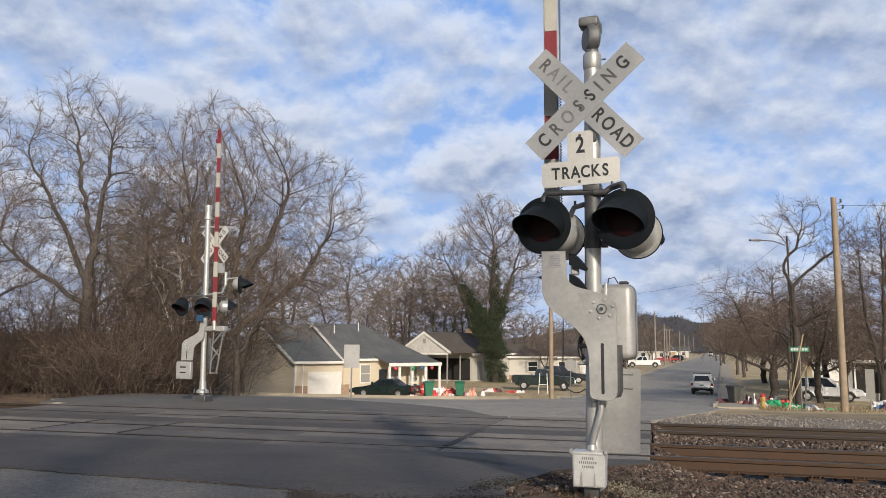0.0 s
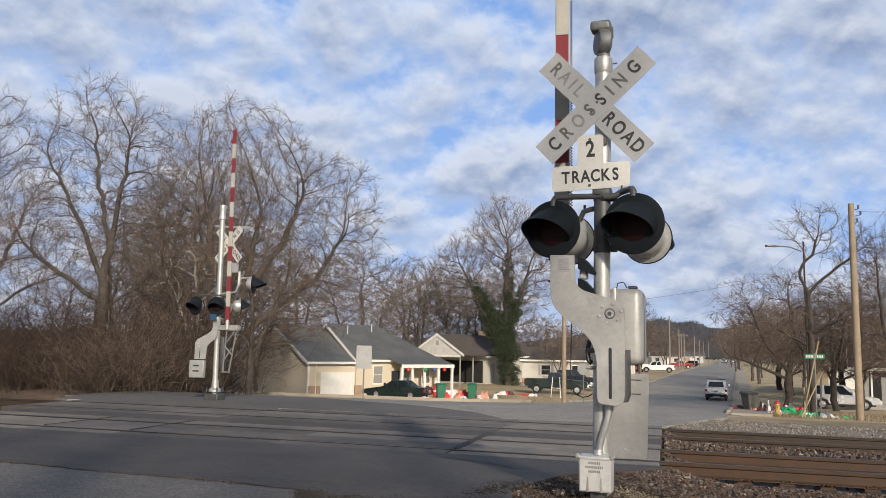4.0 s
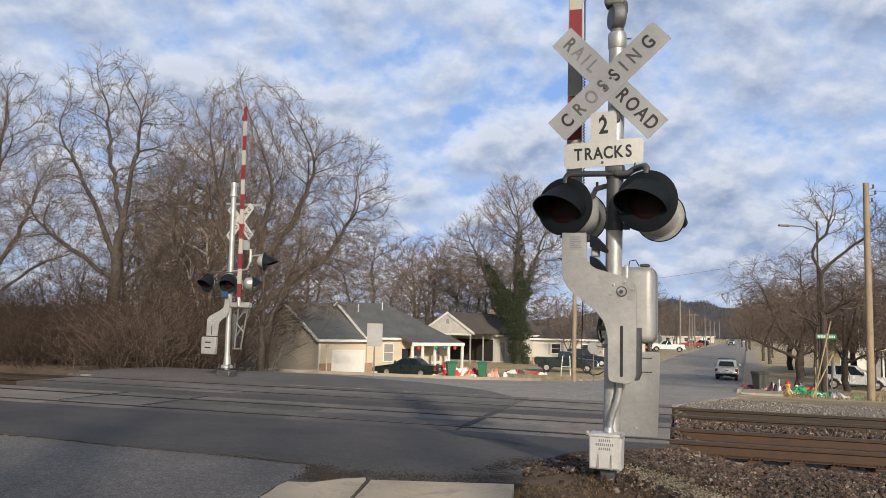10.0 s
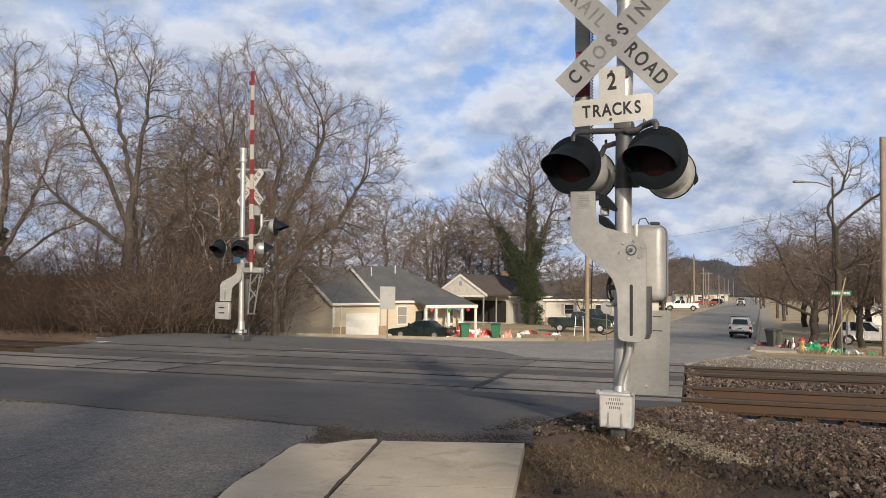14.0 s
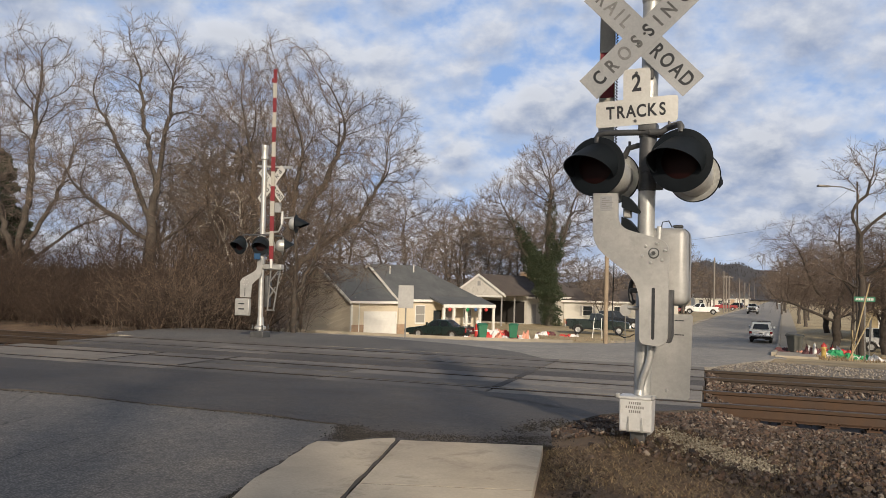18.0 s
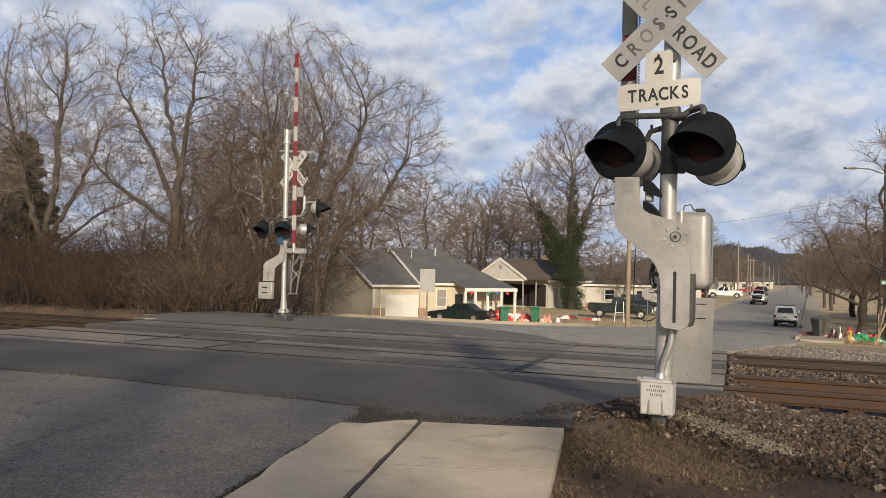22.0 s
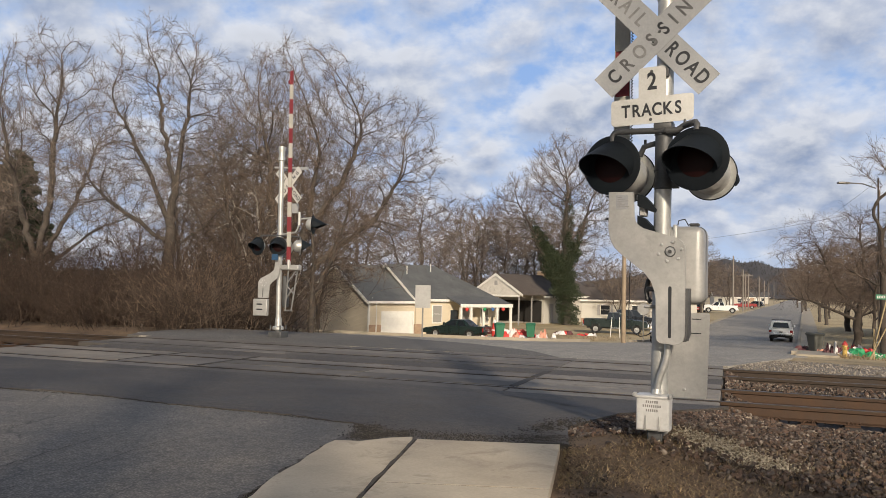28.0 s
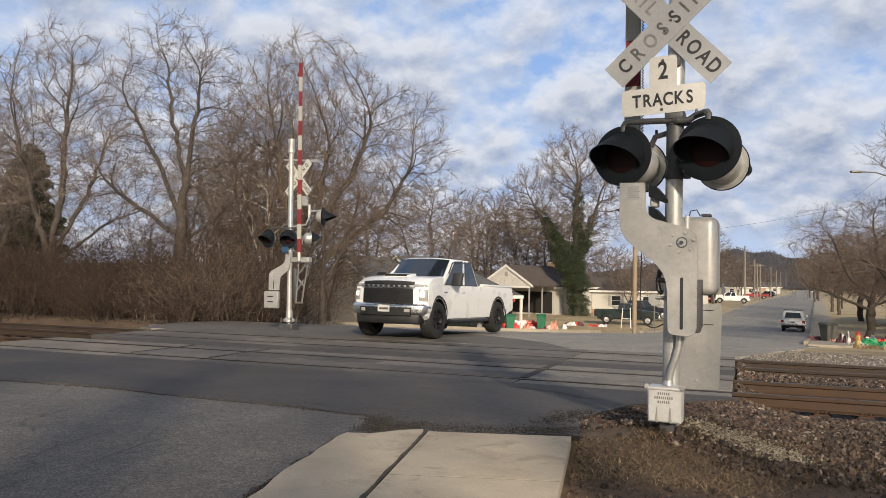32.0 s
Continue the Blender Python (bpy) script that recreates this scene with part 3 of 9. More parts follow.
M_TIMBER = surface("crossing_timber", (0.13, 0.115, 0.098), (0.22, 0.198, 0.168), 0.9, 0, 40, 1.8, (0.06, 0.052, 0.045), 0.8, 0.5, 0.2)
M_GAP = surface("flangeway_rubber", (0.012, 0.011, 0.010), (0.03, 0.026, 0.022), 0.9, 0, 40, 4)
M_STONE = island_surface("ballast_stone", [(0.0, (0.024, 0.017, 0.013)), (0.3, (0.066, 0.045, 0.034)), (0.55, (0.125, 0.076, 0.051)), (0.75, (0.088, 0.072, 0.060)), (0.93, (0.18, 0.14, 0.108)), (1.0, (0.32, 0.27, 0.215))])
M_STONE_PALE = island_surface("pale_gravel", [(0.0, (0.12, 0.10, 0.082)), (0.5, (0.22, 0.19, 0.155)), (1.0, (0.36, 0.32, 0.27))])
M_BED = surface("ballast_bed", (0.05, 0.038, 0.032), (0.085, 0.066, 0.056), 0.95, 0, 30, 2.5, (0.025, 0.02, 0.018), 0.8, 0.8)

RAIL_SHAPE = [(-0.076, -0.186), (0.076, -0.186), (0.076, -0.175), (0.012, -0.158), (0.0085, -0.06), (0.034, -0.045), (0.037, -0.012), (0.03, 0.0), (-0.03, 0.0), (-0.037, -0.012), (-0.034, -0.045), (-0.0085, -0.06), (-0.012, -0.158), (-0.076, -0.175)]


def along_track(d, z=0.0):
    """A frame whose x runs along the tracks and whose origin is d metres across."""
    x, y, _ = at_track(0, d)
    return Matrix.Translation((x, y, z)) @ pose(0, 0, 0, 0, 0, math.degrees(math.atan2(UY, UX)))


def build_track(d0, d1, name, steel):
    mid = (d0 + d1) / 2
    root = thing(name, along_track(mid), "rusty steel railroad track on wooden ties", "railroad track", "railroad tracks")
    for d in (d0, d1):
        b = bmesh.new()
        ends = [[b.verts.new((u, d - mid + x, z)) for x, z in RAIL_SHAPE] for u in (-75, 55)]
        for i in range(len(RAIL_SHAPE)):
            j = (i + 1) % len(RAIL_SHAPE)
            b.faces.new((ends[0][i], ends[0][j], ends[1][j], ends[1][i]))
        rail = part("rail", b, steel, root, "rust-brown steel rail", False)
        part("rail_head", box(-75, 55, d - mid - 0.036, d - mid + 0.036, -0.008, 0.0030, 0.003), M_RAIL_TOP, rail, "worn shiny running surface", False)
        # Darker rail head so the flangeways read as dark lines.
        part("crossing_rail", box(LEFT_END, RIGHT_END, d - mid - 0.0365, d - mid + 0.0365, -0.05, 0.0045, 0.006), M_RAIL_DARK, rail, "dark rail head inside the crossing", False)
    tie_mesh = shell("tie", box(-0.115, 0.115, -1.3, 1.3, -0.38, -0.205, 0.012), M_TIE)
    plate = box(-0.09, 0.09, -0.17, 0.17, -0.205, -0.186)
    for e in (-1, 1):
        sweep([(e * 0.05, -0.10, -0.19), (e * 0.05, -0.10, -0.165), (e * 0.05 + 0.03, -0.085, -0.150), (e * 0.05 + 0.06, -0.10, -0.165)], 0.011, 6, plate)
    plate_mesh = shell("tie_plate", plate, M_PLATE)
    jitter = random.Random(int(d0))
    for k in range(-80, 70):
        u = k * 0.495 + jitter.uniform(-0.03, 0.03)
        if LEFT_END + 0.3 < u < RIGHT_END - 0.3 or u < -34 or u > 26:
            continue
        t = new("tie", tie_mesh)
        t.parent, t.matrix_local = root, pose(u, jitter.uniform(-0.03, 0.03), jitter.uniform(-0.012, 0.0), 0, 0, jitter.uniform(-1.2, 1.2))
        if -24 < u < 14:
            for side in (-1, 1):
                p = new("tie_plate", plate_mesh)
                p.parent, p.matrix_local = t, pose(0, side * 0.7175, 0)
    return root


build_track(RAILS[0], RAILS[1], "near_track", M_RAIL)
build_track(RAILS[2], RAILS[3], "far_track", M_RAIL_FAR)


def build_crossing():
    """Panels laid between and beside the rails, with open flangeways."""
    root = thing("crossing_surface", along_track(0), "weathered grey crossing panels with dark flangeways between the rails", "crossing", kind="structure")
    rnd = random.Random(9)
    rows = []
    for a, b in ((RAILS[0], RAILS[1]), (RAILS[2], RAILS[3])):
        rows += [(a - 0.56, a - 0.095), (a + 0.13, (a + b) / 2 - 0.004), ((a + b) / 2 + 0.004, b - 0.13), (b + 0.095, b + 0.60)]
    cuts = [LEFT_END - 1.0, -10.62, -8.85, -5.9, -3.08, RIGHT_END]
    for d0, d1 in rows:
        for u0, u1 in zip(cuts, cuts[1:]):
            u1 -= 0.02
            z = rnd.uniform(-0.004, 0.004) + (0.004 if d0 > 17 else 0.0)
            p = part("crossing_panel", box(u0, u1, d0, d1, -0.2, z, 0.012), M_TIMBER if u0 > -4 else M_PANEL_PALE if u1 < -10 and d1 < 13.9 else M_PANEL, root, "", False)
    for d in RAILS:
        for s in (-1, 1):
            part("rubber_seal", box(LEFT_END + 0.02, RIGHT_END - 0.02, min(d + s * 0.04, d + s * 0.125), max(d + s * 0.04, d + s * 0.125), -0.09, -0.012, 0.006), M_GAP, root, "black rubber seal along the rail", False)
    for u, wide, far in ((-3.08, 0.13, RAILS[1] + 1.1), (-8.86, 0.07, RAILS[1] + 0.6), (-10.63, 0.05, RAILS[1] + 0.6)):
        part("tar_joint", box(u - wide / 2 - 0.01, u + wide / 2 - 0.01, RAILS[0] + 0.14, RAILS[1] - 0.14, -0.05, 0.007), M_TAR, root, "tar-filled joint across the panels", False)
        part("tar_joint", box(u - wide / 2 - 0.01, u + wide / 2 - 0.01, RAILS[1] + 0.1, far, -0.05, 0.0065), M_TAR, root, "tar-filled joint across the panels", False)
    a, b = RAILS[1] + 0.62, RAILS[2] - 0.58
    part("asphalt_strip", box(LEFT_END, RIGHT_END, a, b, -0.2, 0.0, 0.01), M_ASPHALT_NEW, root, "asphalt between the two tracks", False)
    part("flangeway_filler", box(LEFT_END, RIGHT_END, RAILS[0] - 0.6, RAILS[1] + 0.6, -0.30, -0.055), M_GAP, root, "dark rubber filler in the gaps", False)
    part("flangeway_filler", box(LEFT_END, RIGHT_END, RAILS[2] - 0.6, RAILS[3] + 0.66, -0.30, -0.055), M_GAP, root, "dark rubber filler in the gaps", False)


build_crossing()


def bed_z(u, d):
    """The top of the ballast, and of the stony mound round the near signal."""
    z = -0.245
    if d < 10.6:
        z = -0.245 - (10.6 - d) * 0.03
    if 10.95 < d < 11.55:
        z -= 0.06
    if d > 17.9:
        z = -0.245 + min(0.12, (d - 17.9) * 0.12)
    if u > RIGHT_END - 1.2:
        near = max(0.0, min(1.0, (10.3 - d) / 2.6))
        z = z * (1 - near) + 0.20 * near
    mid = max(0.0, min(1.0, 2.2 * (1 - abs(d - 14.08) / 0.95)))
    z += 0.17 * mid
    if u > RIGHT_END - 1.5 and d < 17.2:
        heap_up = max(0.0, min(1.0, 1 - (u - RIGHT_END) / (1.9 if d < 11.4 else 0.8)))
        z += max(0.0, float(np.interp(d, *PROFILE)) - 0.03 - z) * heap_up * heap_up
    if d > 17.0 and u > RIGHT_END:
        spill = max(0.0, min(1.0, 1 - (u - 1.6) / 2.2))
        z += max(0.0, float(np.interp(d, *PROFILE)) - 0.055 - z) * spill
    if u < RIGHT_END + 0.02 and d > 11.0:
        z -= 0.35
    return z


def rock(rnd, size):
    pts = [(math.cos(a) * r, math.sin(a) * r, h) for a, r, h in ((0.2, 0.95, -0.3), (1.5, 1.0, -0.35), (2.7, 0.9, -0.25), (4.0, 1.0, -0.35), (5.2, 0.92, -0.3), (0.8, 0.72, 0.38), (2.2, 0.66, 0.48), (3.6, 0.75, 0.36), (5.0, 0.62, 0.45))]
    s = [size * rnd.uniform(0.7, 1.25) for _ in range(3)]
    e = Euler((rnd.uniform(0, 6.28), rnd.uniform(0, 6.28), rnd.uniform(0, 6.28))).to_matrix()
    return [e @ Vector((x * s[0] * rnd.uniform(0.8, 1.15), y * s[1] * rnd.uniform(0.8, 1.15), z * s[2])) for x, y, z in pts]


ROCK_FACES = [(0, 1, 5), (1, 6, 5), (1, 2, 6), (2, 7, 6), (2, 3, 7), (3, 8, 7), (3, 4, 8), (4, 0, 8), (0, 5, 8), (5, 6, 7, 8), (4, 3, 2, 1, 0)]


def rocks(name, spots, material, label):
    rnd = random.Random(len(spots))
    verts, faces = [], []
    for x, y, z, s in spots:
        k = len(verts)
        verts += [Vector((x, y, z)) + v for v in rock(rnd, s)]
        faces += [tuple(k + i for i in f) for f in ROCK_FACES]
    tagged(new(name, raw(name, verts, faces, material)), label, "gravel", kind="stuff")


def build_ballast():
    rnd = random.Random(2)
    for name, u0, u1, d0, d1 in (("ballast_bed_right", RIGHT_END - 1.3, 60, 7.6, 20.5), ("ballast_bed_left", -80, LEFT_END - 0.05, 10.3, 18.4)):
        us, ds = graded(u0, min(u1, 14) if u0 > -5 else u1, 0.3 if u0 > -5 else 1.2, 1.2, u0 - 0.01, u1), list(np.arange(d0, d1, 0.3))
        def zz(u, d):
            e = min(1, (d - d0) / 0.6, (d1 - 0.3 - d) / 0.8)
            x, y, _ = at_track(u, d)
            g = ground_z(x, y) - 0.05
            return g + (bed_z(u, d) - g) * max(0, e) + 0.03 * noise.noise((u * 2.1, d * 2.1, 0))
        verts = [at_track(u, d, zz(u, d)) for d in ds for u in us]
        w = len(us)
        faces = [(j * w + i, j * w + i + 1, (j + 1) * w + i + 1, (j + 1) * w + i) for j in range(len(ds) - 1) for i in range(w - 1)]
        tagged(new(name, raw(name, verts, faces, M_BED, True)), "dark dusty ballast bed under the tracks", "ballast", kind="structure")
    dark, pale = [], []
    def drop(out, u, d, s, lift=0.0):
        x, y, _ = at_track(u, d)
        out.append((x, y, bed_z(u, d) + lift + s * 0.2, s))
    for _ in range(14500):
        u = RIGHT_END - 1.2 + rnd.random() ** 1.6 * 10.7
        d = rnd.uniform(8.1, 11.5)
        if u < float(np.interp(d, [7.6, 9.0, 10.36, 11.05, 11.2], [-1.42, -1.14, -0.42, 0.0, 0.05])) - 0.05:
            continue
        drop(dark, u, d, rnd.uniform(0.014, 0.036))
    for _ in range(7000):
        u = RIGHT_END + 0.05 + rnd.random() ** 1.4 * 15
        d = rnd.choice((rnd.uniform(11.75, 12.95), rnd.uniform(13.2, 15.0), rnd.uniform(13.2, 15.0), rnd.uniform(15.2, 16.45)))
        drop(dark, u, d, rnd.uniform(0.02, 0.038), 0.02)
    for _ in range(2600):
        u = LEFT_END - 0.1 - rnd.random() ** 1.4 * 14
        d = rnd.choice((rnd.uniform(11.75, 12.95), rnd.uniform(13.2, 15.0), rnd.uniform(15.2, 16.45), rnd.uniform(10.4, 11.5)))
        drop(dark, u, d, rnd.uniform(0.02, 0.038), 0.02)
    shoulder = surface("gravel_shoulder", (0.13, 0.11, 0.09), (0.22, 0.19, 0.155), 0.95, 0, 26, 2.0, (0.08, 0.066, 0.053), 0.7, 0.9)
    us, ds = list(np.arange(RIGHT_END + 0.15, 24, 0.5)), list(np.arange(16.95, 20.3, 0.25))
    w = len(us)
    verts = [at_track(u, d, bed_z(u, d) + 0.02 + 0.02 * noise.noise((u * 1.7, d * 1.7, 2))) for d in ds for u in us]
    tagged(new("gravel_shoulder", raw("gravel_shoulder", verts, [(j * w + i, j * w + i + 1, (j + 1) * w + i + 1, (j + 1) * w + i) for j in range(len(ds) - 1) for i in range(w - 1)], shoulder, True)), "pale dusty gravel shoulder beyond the far track", "gravel", kind="structure")
    for _ in range(7500):
        u = RIGHT_END + 0.2 + rnd.random() ** 1.2 * 17
        d = rnd.uniform(16.75, 20.1)
        drop(pale, u, d, rnd.uniform(0.010, 0.026), 0.025)
    rocks("ballast_stones", dark, M_STONE, "broken dark brown and grey ballast stones")
    rocks("pale_ballast_stones", pale, M_STONE_PALE, "pale grey gravel beyond the far track")


build_ballast()

# ---- the crossing signals ----
M_GALV = surface("galvanised_steel", (0.42, 0.42, 0.40), (0.56, 0.555, 0.53), 0.48, 0.55, 30, 5, (0.30, 0.29, 0.27), 0.5, 0.08)
M_ALU = surface("painted_aluminium", (0.36, 0.355, 0.34), (0.47, 0.46, 0.44), 0.5, 0.35, 25, 4, (0.27, 0.26, 0.24), 0.5, 0.06)
M_CAST = surface("bright_cast_aluminium", (0.56, 0.55, 0.53), (0.66, 0.65, 0.63), 0.5, 0.2, 25, 6, (0.40, 0.38, 0.35), 0.5, 0.08)
M_DARK_STEEL = surface("weathered_pipe", (0.075, 0.076, 0.078), (0.13, 0.13, 0.13), 0.55, 0.5, 30, 6, (0.08, 0.08, 0.08), 0.5, 0.1)
M_BLACK = surface("black_flasher_paint", (0.0045, 0.0065, 0.009), (0.010, 0.014, 0.018), 0.7, 0, 30, 5, None, 0, 0.06)
M_SIGN = surface("sign_white", (0.50, 0.49, 0.46), (0.58, 0.57, 0.54), 0.6, 0, 60, 3, (0.42, 0.41, 0.38), 0.5, 0.03)
M_SIGN_GREY = surface("crossbuck_sheet", (0.29, 0.295, 0.30), (0.35, 0.355, 0.36), 0.5, 0.1, 60, 3, (0.24, 0.245, 0.25), 0.5, 0.03)
M_INK = surface("sign_black", (0.014, 0.016, 0.02), (0.026, 0.028, 0.033), 0.6, 0, 50, 8)
M_INK_WORN = surface("sign_black_worn", (0.04, 0.04, 0.04), (0.13, 0.13, 0.13), 0.6, 0, 60, 14)
M_INK_FADED = surface("sign_black_faded", (0.12, 0.12, 0.12), (0.24, 0.24, 0.235), 0.6, 0, 60, 14)
M_LENS = glassy("red_lens", (0.014, 0.003, 0.003), 0.45)
for dull in (M_BLACK, M_LENS):
    dull.node_tree.nodes["Principled BSDF"].inputs["Specular IOR Level"].default_value = 0.22
M_BELL = surface("weathered_bell_casting", (0.13, 0.133, 0.135), (0.22, 0.222, 0.222), 0.55, 0.4, 30, 7, (0.08, 0.08, 0.08), 0.6, 0.15)
M_RED = surface("gate_red", (0.16, 0.020, 0.025), (0.22, 0.030, 0.037), 0.5, 0, 50, 5, (0.15, 0.03, 0.03), 0.5, 0.05)
M_GATE_WHITE = surface("gate_white", (0.36, 0.35, 0.30), (0.45, 0.43, 0.38), 0.55, 0, 50, 5, (0.3, 0.29, 0.25), 0.5, 0.05)
M_DULL = surface("dull_bracket_steel", (0.17, 0.168, 0.16), (0.26, 0.255, 0.245), 0.6, 0.4, 30, 6, (0.11, 0.1, 0.09), 0.5, 0.1)
M_TAG_BLUE = surface("blue_plate", (0.02, 0.06, 0.13), (0.03, 0.08, 0.16), 0.5, 0, 40, 6)
M_CABLE = surface("black_cable", (0.012, 0.012, 0.012), (0.025, 0.025, 0.025), 0.5, 0, 60, 8)
M_BOLT = surface("zinc_bolt", (0.58, 0.575, 0.56), (0.68, 0.67, 0.65), 0.4, 0.7, 60, 8)
M_CAST_SHADE_AND_PRINT = surface("letter_shade_and_print", (0.20, 0.19, 0.18), (0.26, 0.25, 0.24), 0.7, 0, 60, 8)
M_FOOTING = surface("footing_concrete", (0.25, 0.22, 0.17), (0.36, 0.32, 0.25), 0.9, 0, 50, 4, (0.14, 0.12, 0.09), 0.6, 0.5)


def flasher(parent, x, y, z, turn, back=M_GALV, radius=0.254, hood=0.29, lean=0.0):
    """One flashing-light unit: dish, red lens, hood and rear housing, facing -y before the turn."""
    face = pose(x, y, z, 0, 0, turn) @ pose(0, 0, 0, 90)
    dish = lathe([(0, 0.012), (0.17, 0.012), (radius - 0.012, 0.004), (radius, 0.0), (radius, -0.008), (radius - 0.02, -0.004), (0.15, -0.002), (0, -0.002)], face, 40)
    root = part("flasher_dish", dish, M_BLACK, parent, "round black signal background")
    part("dish_back", lathe([(0, -0.010), (0.15, -0.010), (radius - 0.022, -0.013), (radius - 0.008, -0.016), (radius - 0.008, -0.0095), (0, -0.0092)], face, 40), back, root, "pale bare-metal back of the dish")
    part("housing", lathe([(0, -0.20), (0.06, -0.20), (0.13, -0.165), (0.16, -0.10), (0.165, -0.012), (0.0, -0.012)], face, 28), back, root, "rounded metal rear housing")
    part("lens", lathe([(0.0, 0.030), (0.10, 0.026), (0.148, 0.014), (0.15, 0.0125), (0.0, 0.0125)], face, 28), M_LENS, root, "unlit dark red lens")
    b = bmesh.new()
    rows, cols = 6, 22
    grid = []
    for r in (0.202, 0.198):
        sheet_rows = []
        for i in range(rows + 1):
            ring = []
            for k in range(cols + 1):
                a = radians(-22 + 224 * k / cols)
                reach = 0.05 + (hood - 0.05) * max(0.0, math.sin((a + radians(22)) * 180 / 224)) ** 1.1
                ring.append(b.verts.new((r * math.cos(a) + lean * reach * i / rows, r * math.sin(a) - 0.50 * reach * i / rows, 0.004 + reach * i / rows)))
            sheet_rows.append(ring)
        grid.append(sheet_rows)
        for i in range(rows):
            for k in range(cols):
                b.faces.new((sheet_rows[i][k], sheet_rows[i][k + 1], sheet_rows[i + 1][k + 1], sheet_rows[i + 1][k]))
    for k in range(cols):
        b.faces.new((grid[0][rows][k], grid[0][rows][k + 1], grid[1][rows][k + 1], grid[1][rows][k]))
    part("hood", moved(b, face), M_BLACK, root, "black sheet-metal hood")
    return root


def blade(parent, centre, y, angle, length=1.2192, width=0.2286, mat=None):
    b = box(-length / 2, length / 2, -0.002, 0.002, -width / 2, width / 2)
    return part("crossbuck_blade", moved(b, pose(centre[0], y, centre[1], 0, -angle, 0)), mat or M_SIGN_GREY, parent, "faded reflective crossbuck blade", False)


def letters_on(owner, centre, y, angle, spots, size):
    for ch, s, ink in spots:
        a = radians(angle)
        m = pose(centre[0] + s * math.cos(a), y, centre[1] + s * math.sin(a), 0, -angle, 0) @ pose(0, 0, 0, 90)
        lettering(ch, size, ink, owner, m, "letter")


def bolt(parent, x, y, z, r, material=None):
    face = pose(x, y, z, 90)
    return part("bolt", lathe([(0, r * 0.8), (r * 0.7, r * 0.75), (r, r * 0.3), (r, 0), (0, 0)], face, 12), material or M_BOLT, parent)


def build_near_signal():
    root = thing("crossing_signal", pose(1.30, 6.73, 0.22, 0, 0, -20), "tall galvanised crossing signal with black flashers and a faded crossbuck", "crossing signal", "crossing signals")
    mast = part("mast", sweep([(0, 0, -0.25), (0, 0, 0.4), (0.012, 0, 2.0), (0.033, 0, 3.86)], 0.0705, 24), M_GALV, root, "galvanised steel pipe mast")
    for z, x in ((2.30, 0.016), (2.16, 0.015), (2.60, 0.02)):
        part("clamp_band", lathe([(0.0715, -0.022), (0.079, -0.022), (0.079, 0.022), (0.0715, 0.022)], pose(x, 0, z), 24), M_DARK_STEEL, mast)
        part("clamp_ear", box(x + 0.07, x + 0.13, -0.03, 0.02, z - 0.03, z + 0.03, 0.006), M_DARK_STEEL, mast)
    # The mast is darker from below the flashers up to the sign.
    part("mast_sleeve", tube((0.014, 0, 2.12), (0.019, 0, 2.66), 0.0712, 0.0712, 24), M_DARK_STEEL, mast, "darker length of the mast pipe")
    part("mast_collar", lathe([(0.0715, 3.72), (0.079, 3.73), (0.081, 3.80), (0.081, 3.85), (0.075, 3.865), (0, 3.865)], pose(0.033, 0, 0), 24), M_GALV, mast)
    # Bell on the mast's top.
    bell = part("bell", lathe([(0.0, -0.055), (0.10, -0.055), (0.125, -0.03), (0.128, 0.02), (0.105, 0.055), (0, 0.062)], pose(0.028, 0, 4.01, 90, 0, -62), 32), M_BELL, root, "round grey warning bell")
    part("bell_hood", box(-0.075, 0.105, -0.075, 0.07, 4.105, 4.20, 0.028, seg=3), M_BELL, bell, "cast cap over the bell")
    part("bell_stem", tube((0.033, 0, 3.86), (0.033, 0, 3.98), 0.06, 0.05, 18), M_BELL, bell)
    part("bell_hammer", box(0.085, 0.125, -0.06, -0.01, 4.03, 4.13, 0.008), M_DARK_STEEL, bell)
    part("set_screw", tube((0.12, -0.02, 3.80), (0.155, -0.02, 3.80), 0.007, 0.007, 8), M_DARK_STEEL, bell)
    # Crossbuck.
    c = (-0.028, 3.405)
    back = blade(root, c, -0.096, -47.0)
    letters_on(back, c, -0.0985, -47.0, [("R", -0.50, M_INK_WORN), ("A", -0.385, M_INK_FADED), ("I", -0.29, M_INK_FADED), ("L", -0.205, M_INK_FADED), ("R", 0.175, M_INK), ("O", 0.295, M_INK), ("A", 0.415, M_INK), ("D", 0.525, M_INK)], 0.165)
    front = blade(root, c, -0.104, 42.6)
    letters_on(front, c, -0.1065, 42.6, [("C", -0.475, M_INK), ("R", -0.335, M_INK_WORN), ("O", -0.19, M_INK_FADED), ("S", -0.055, M_INK_WORN), ("S", 0.075, M_INK), ("I", 0.18, M_INK_WORN), ("N", 0.30, M_INK_WORN), ("G", 0.46, M_INK)], 0.165)
    part("sign_bracket", box(-0.03, 0.07, -0.092, -0.06, 3.05, 3.14, 0.01), M_DARK_STEEL, root)
    for dx, dz in ((0.02, 0.03), (-0.03, -0.05)):
        bolt(front, c[0] + dx, -0.106, c[1] + dz, 0.012, M_DARK_STEEL)
    # Number-of-tracks plate.
    corners = [(-0.402, 2.655), (0.268, 2.677), (0.272, 2.90), (0.047, 2.893), (0.045, 3.145), (-0.178, 3.139), (-0.176, 2.885), (-0.406, 2.877)]
    outline = []
    for k, q in enumerate(corners):
        p, here, n = Vector(corners[k - 1]), Vector(q), Vector(corners[(k + 1) % 8])
        if k in (3, 6):
            outline.append(q)
            continue
        a, b = here + (p - here).normalized() * 0.036, here + (n - here).normalized() * 0.036
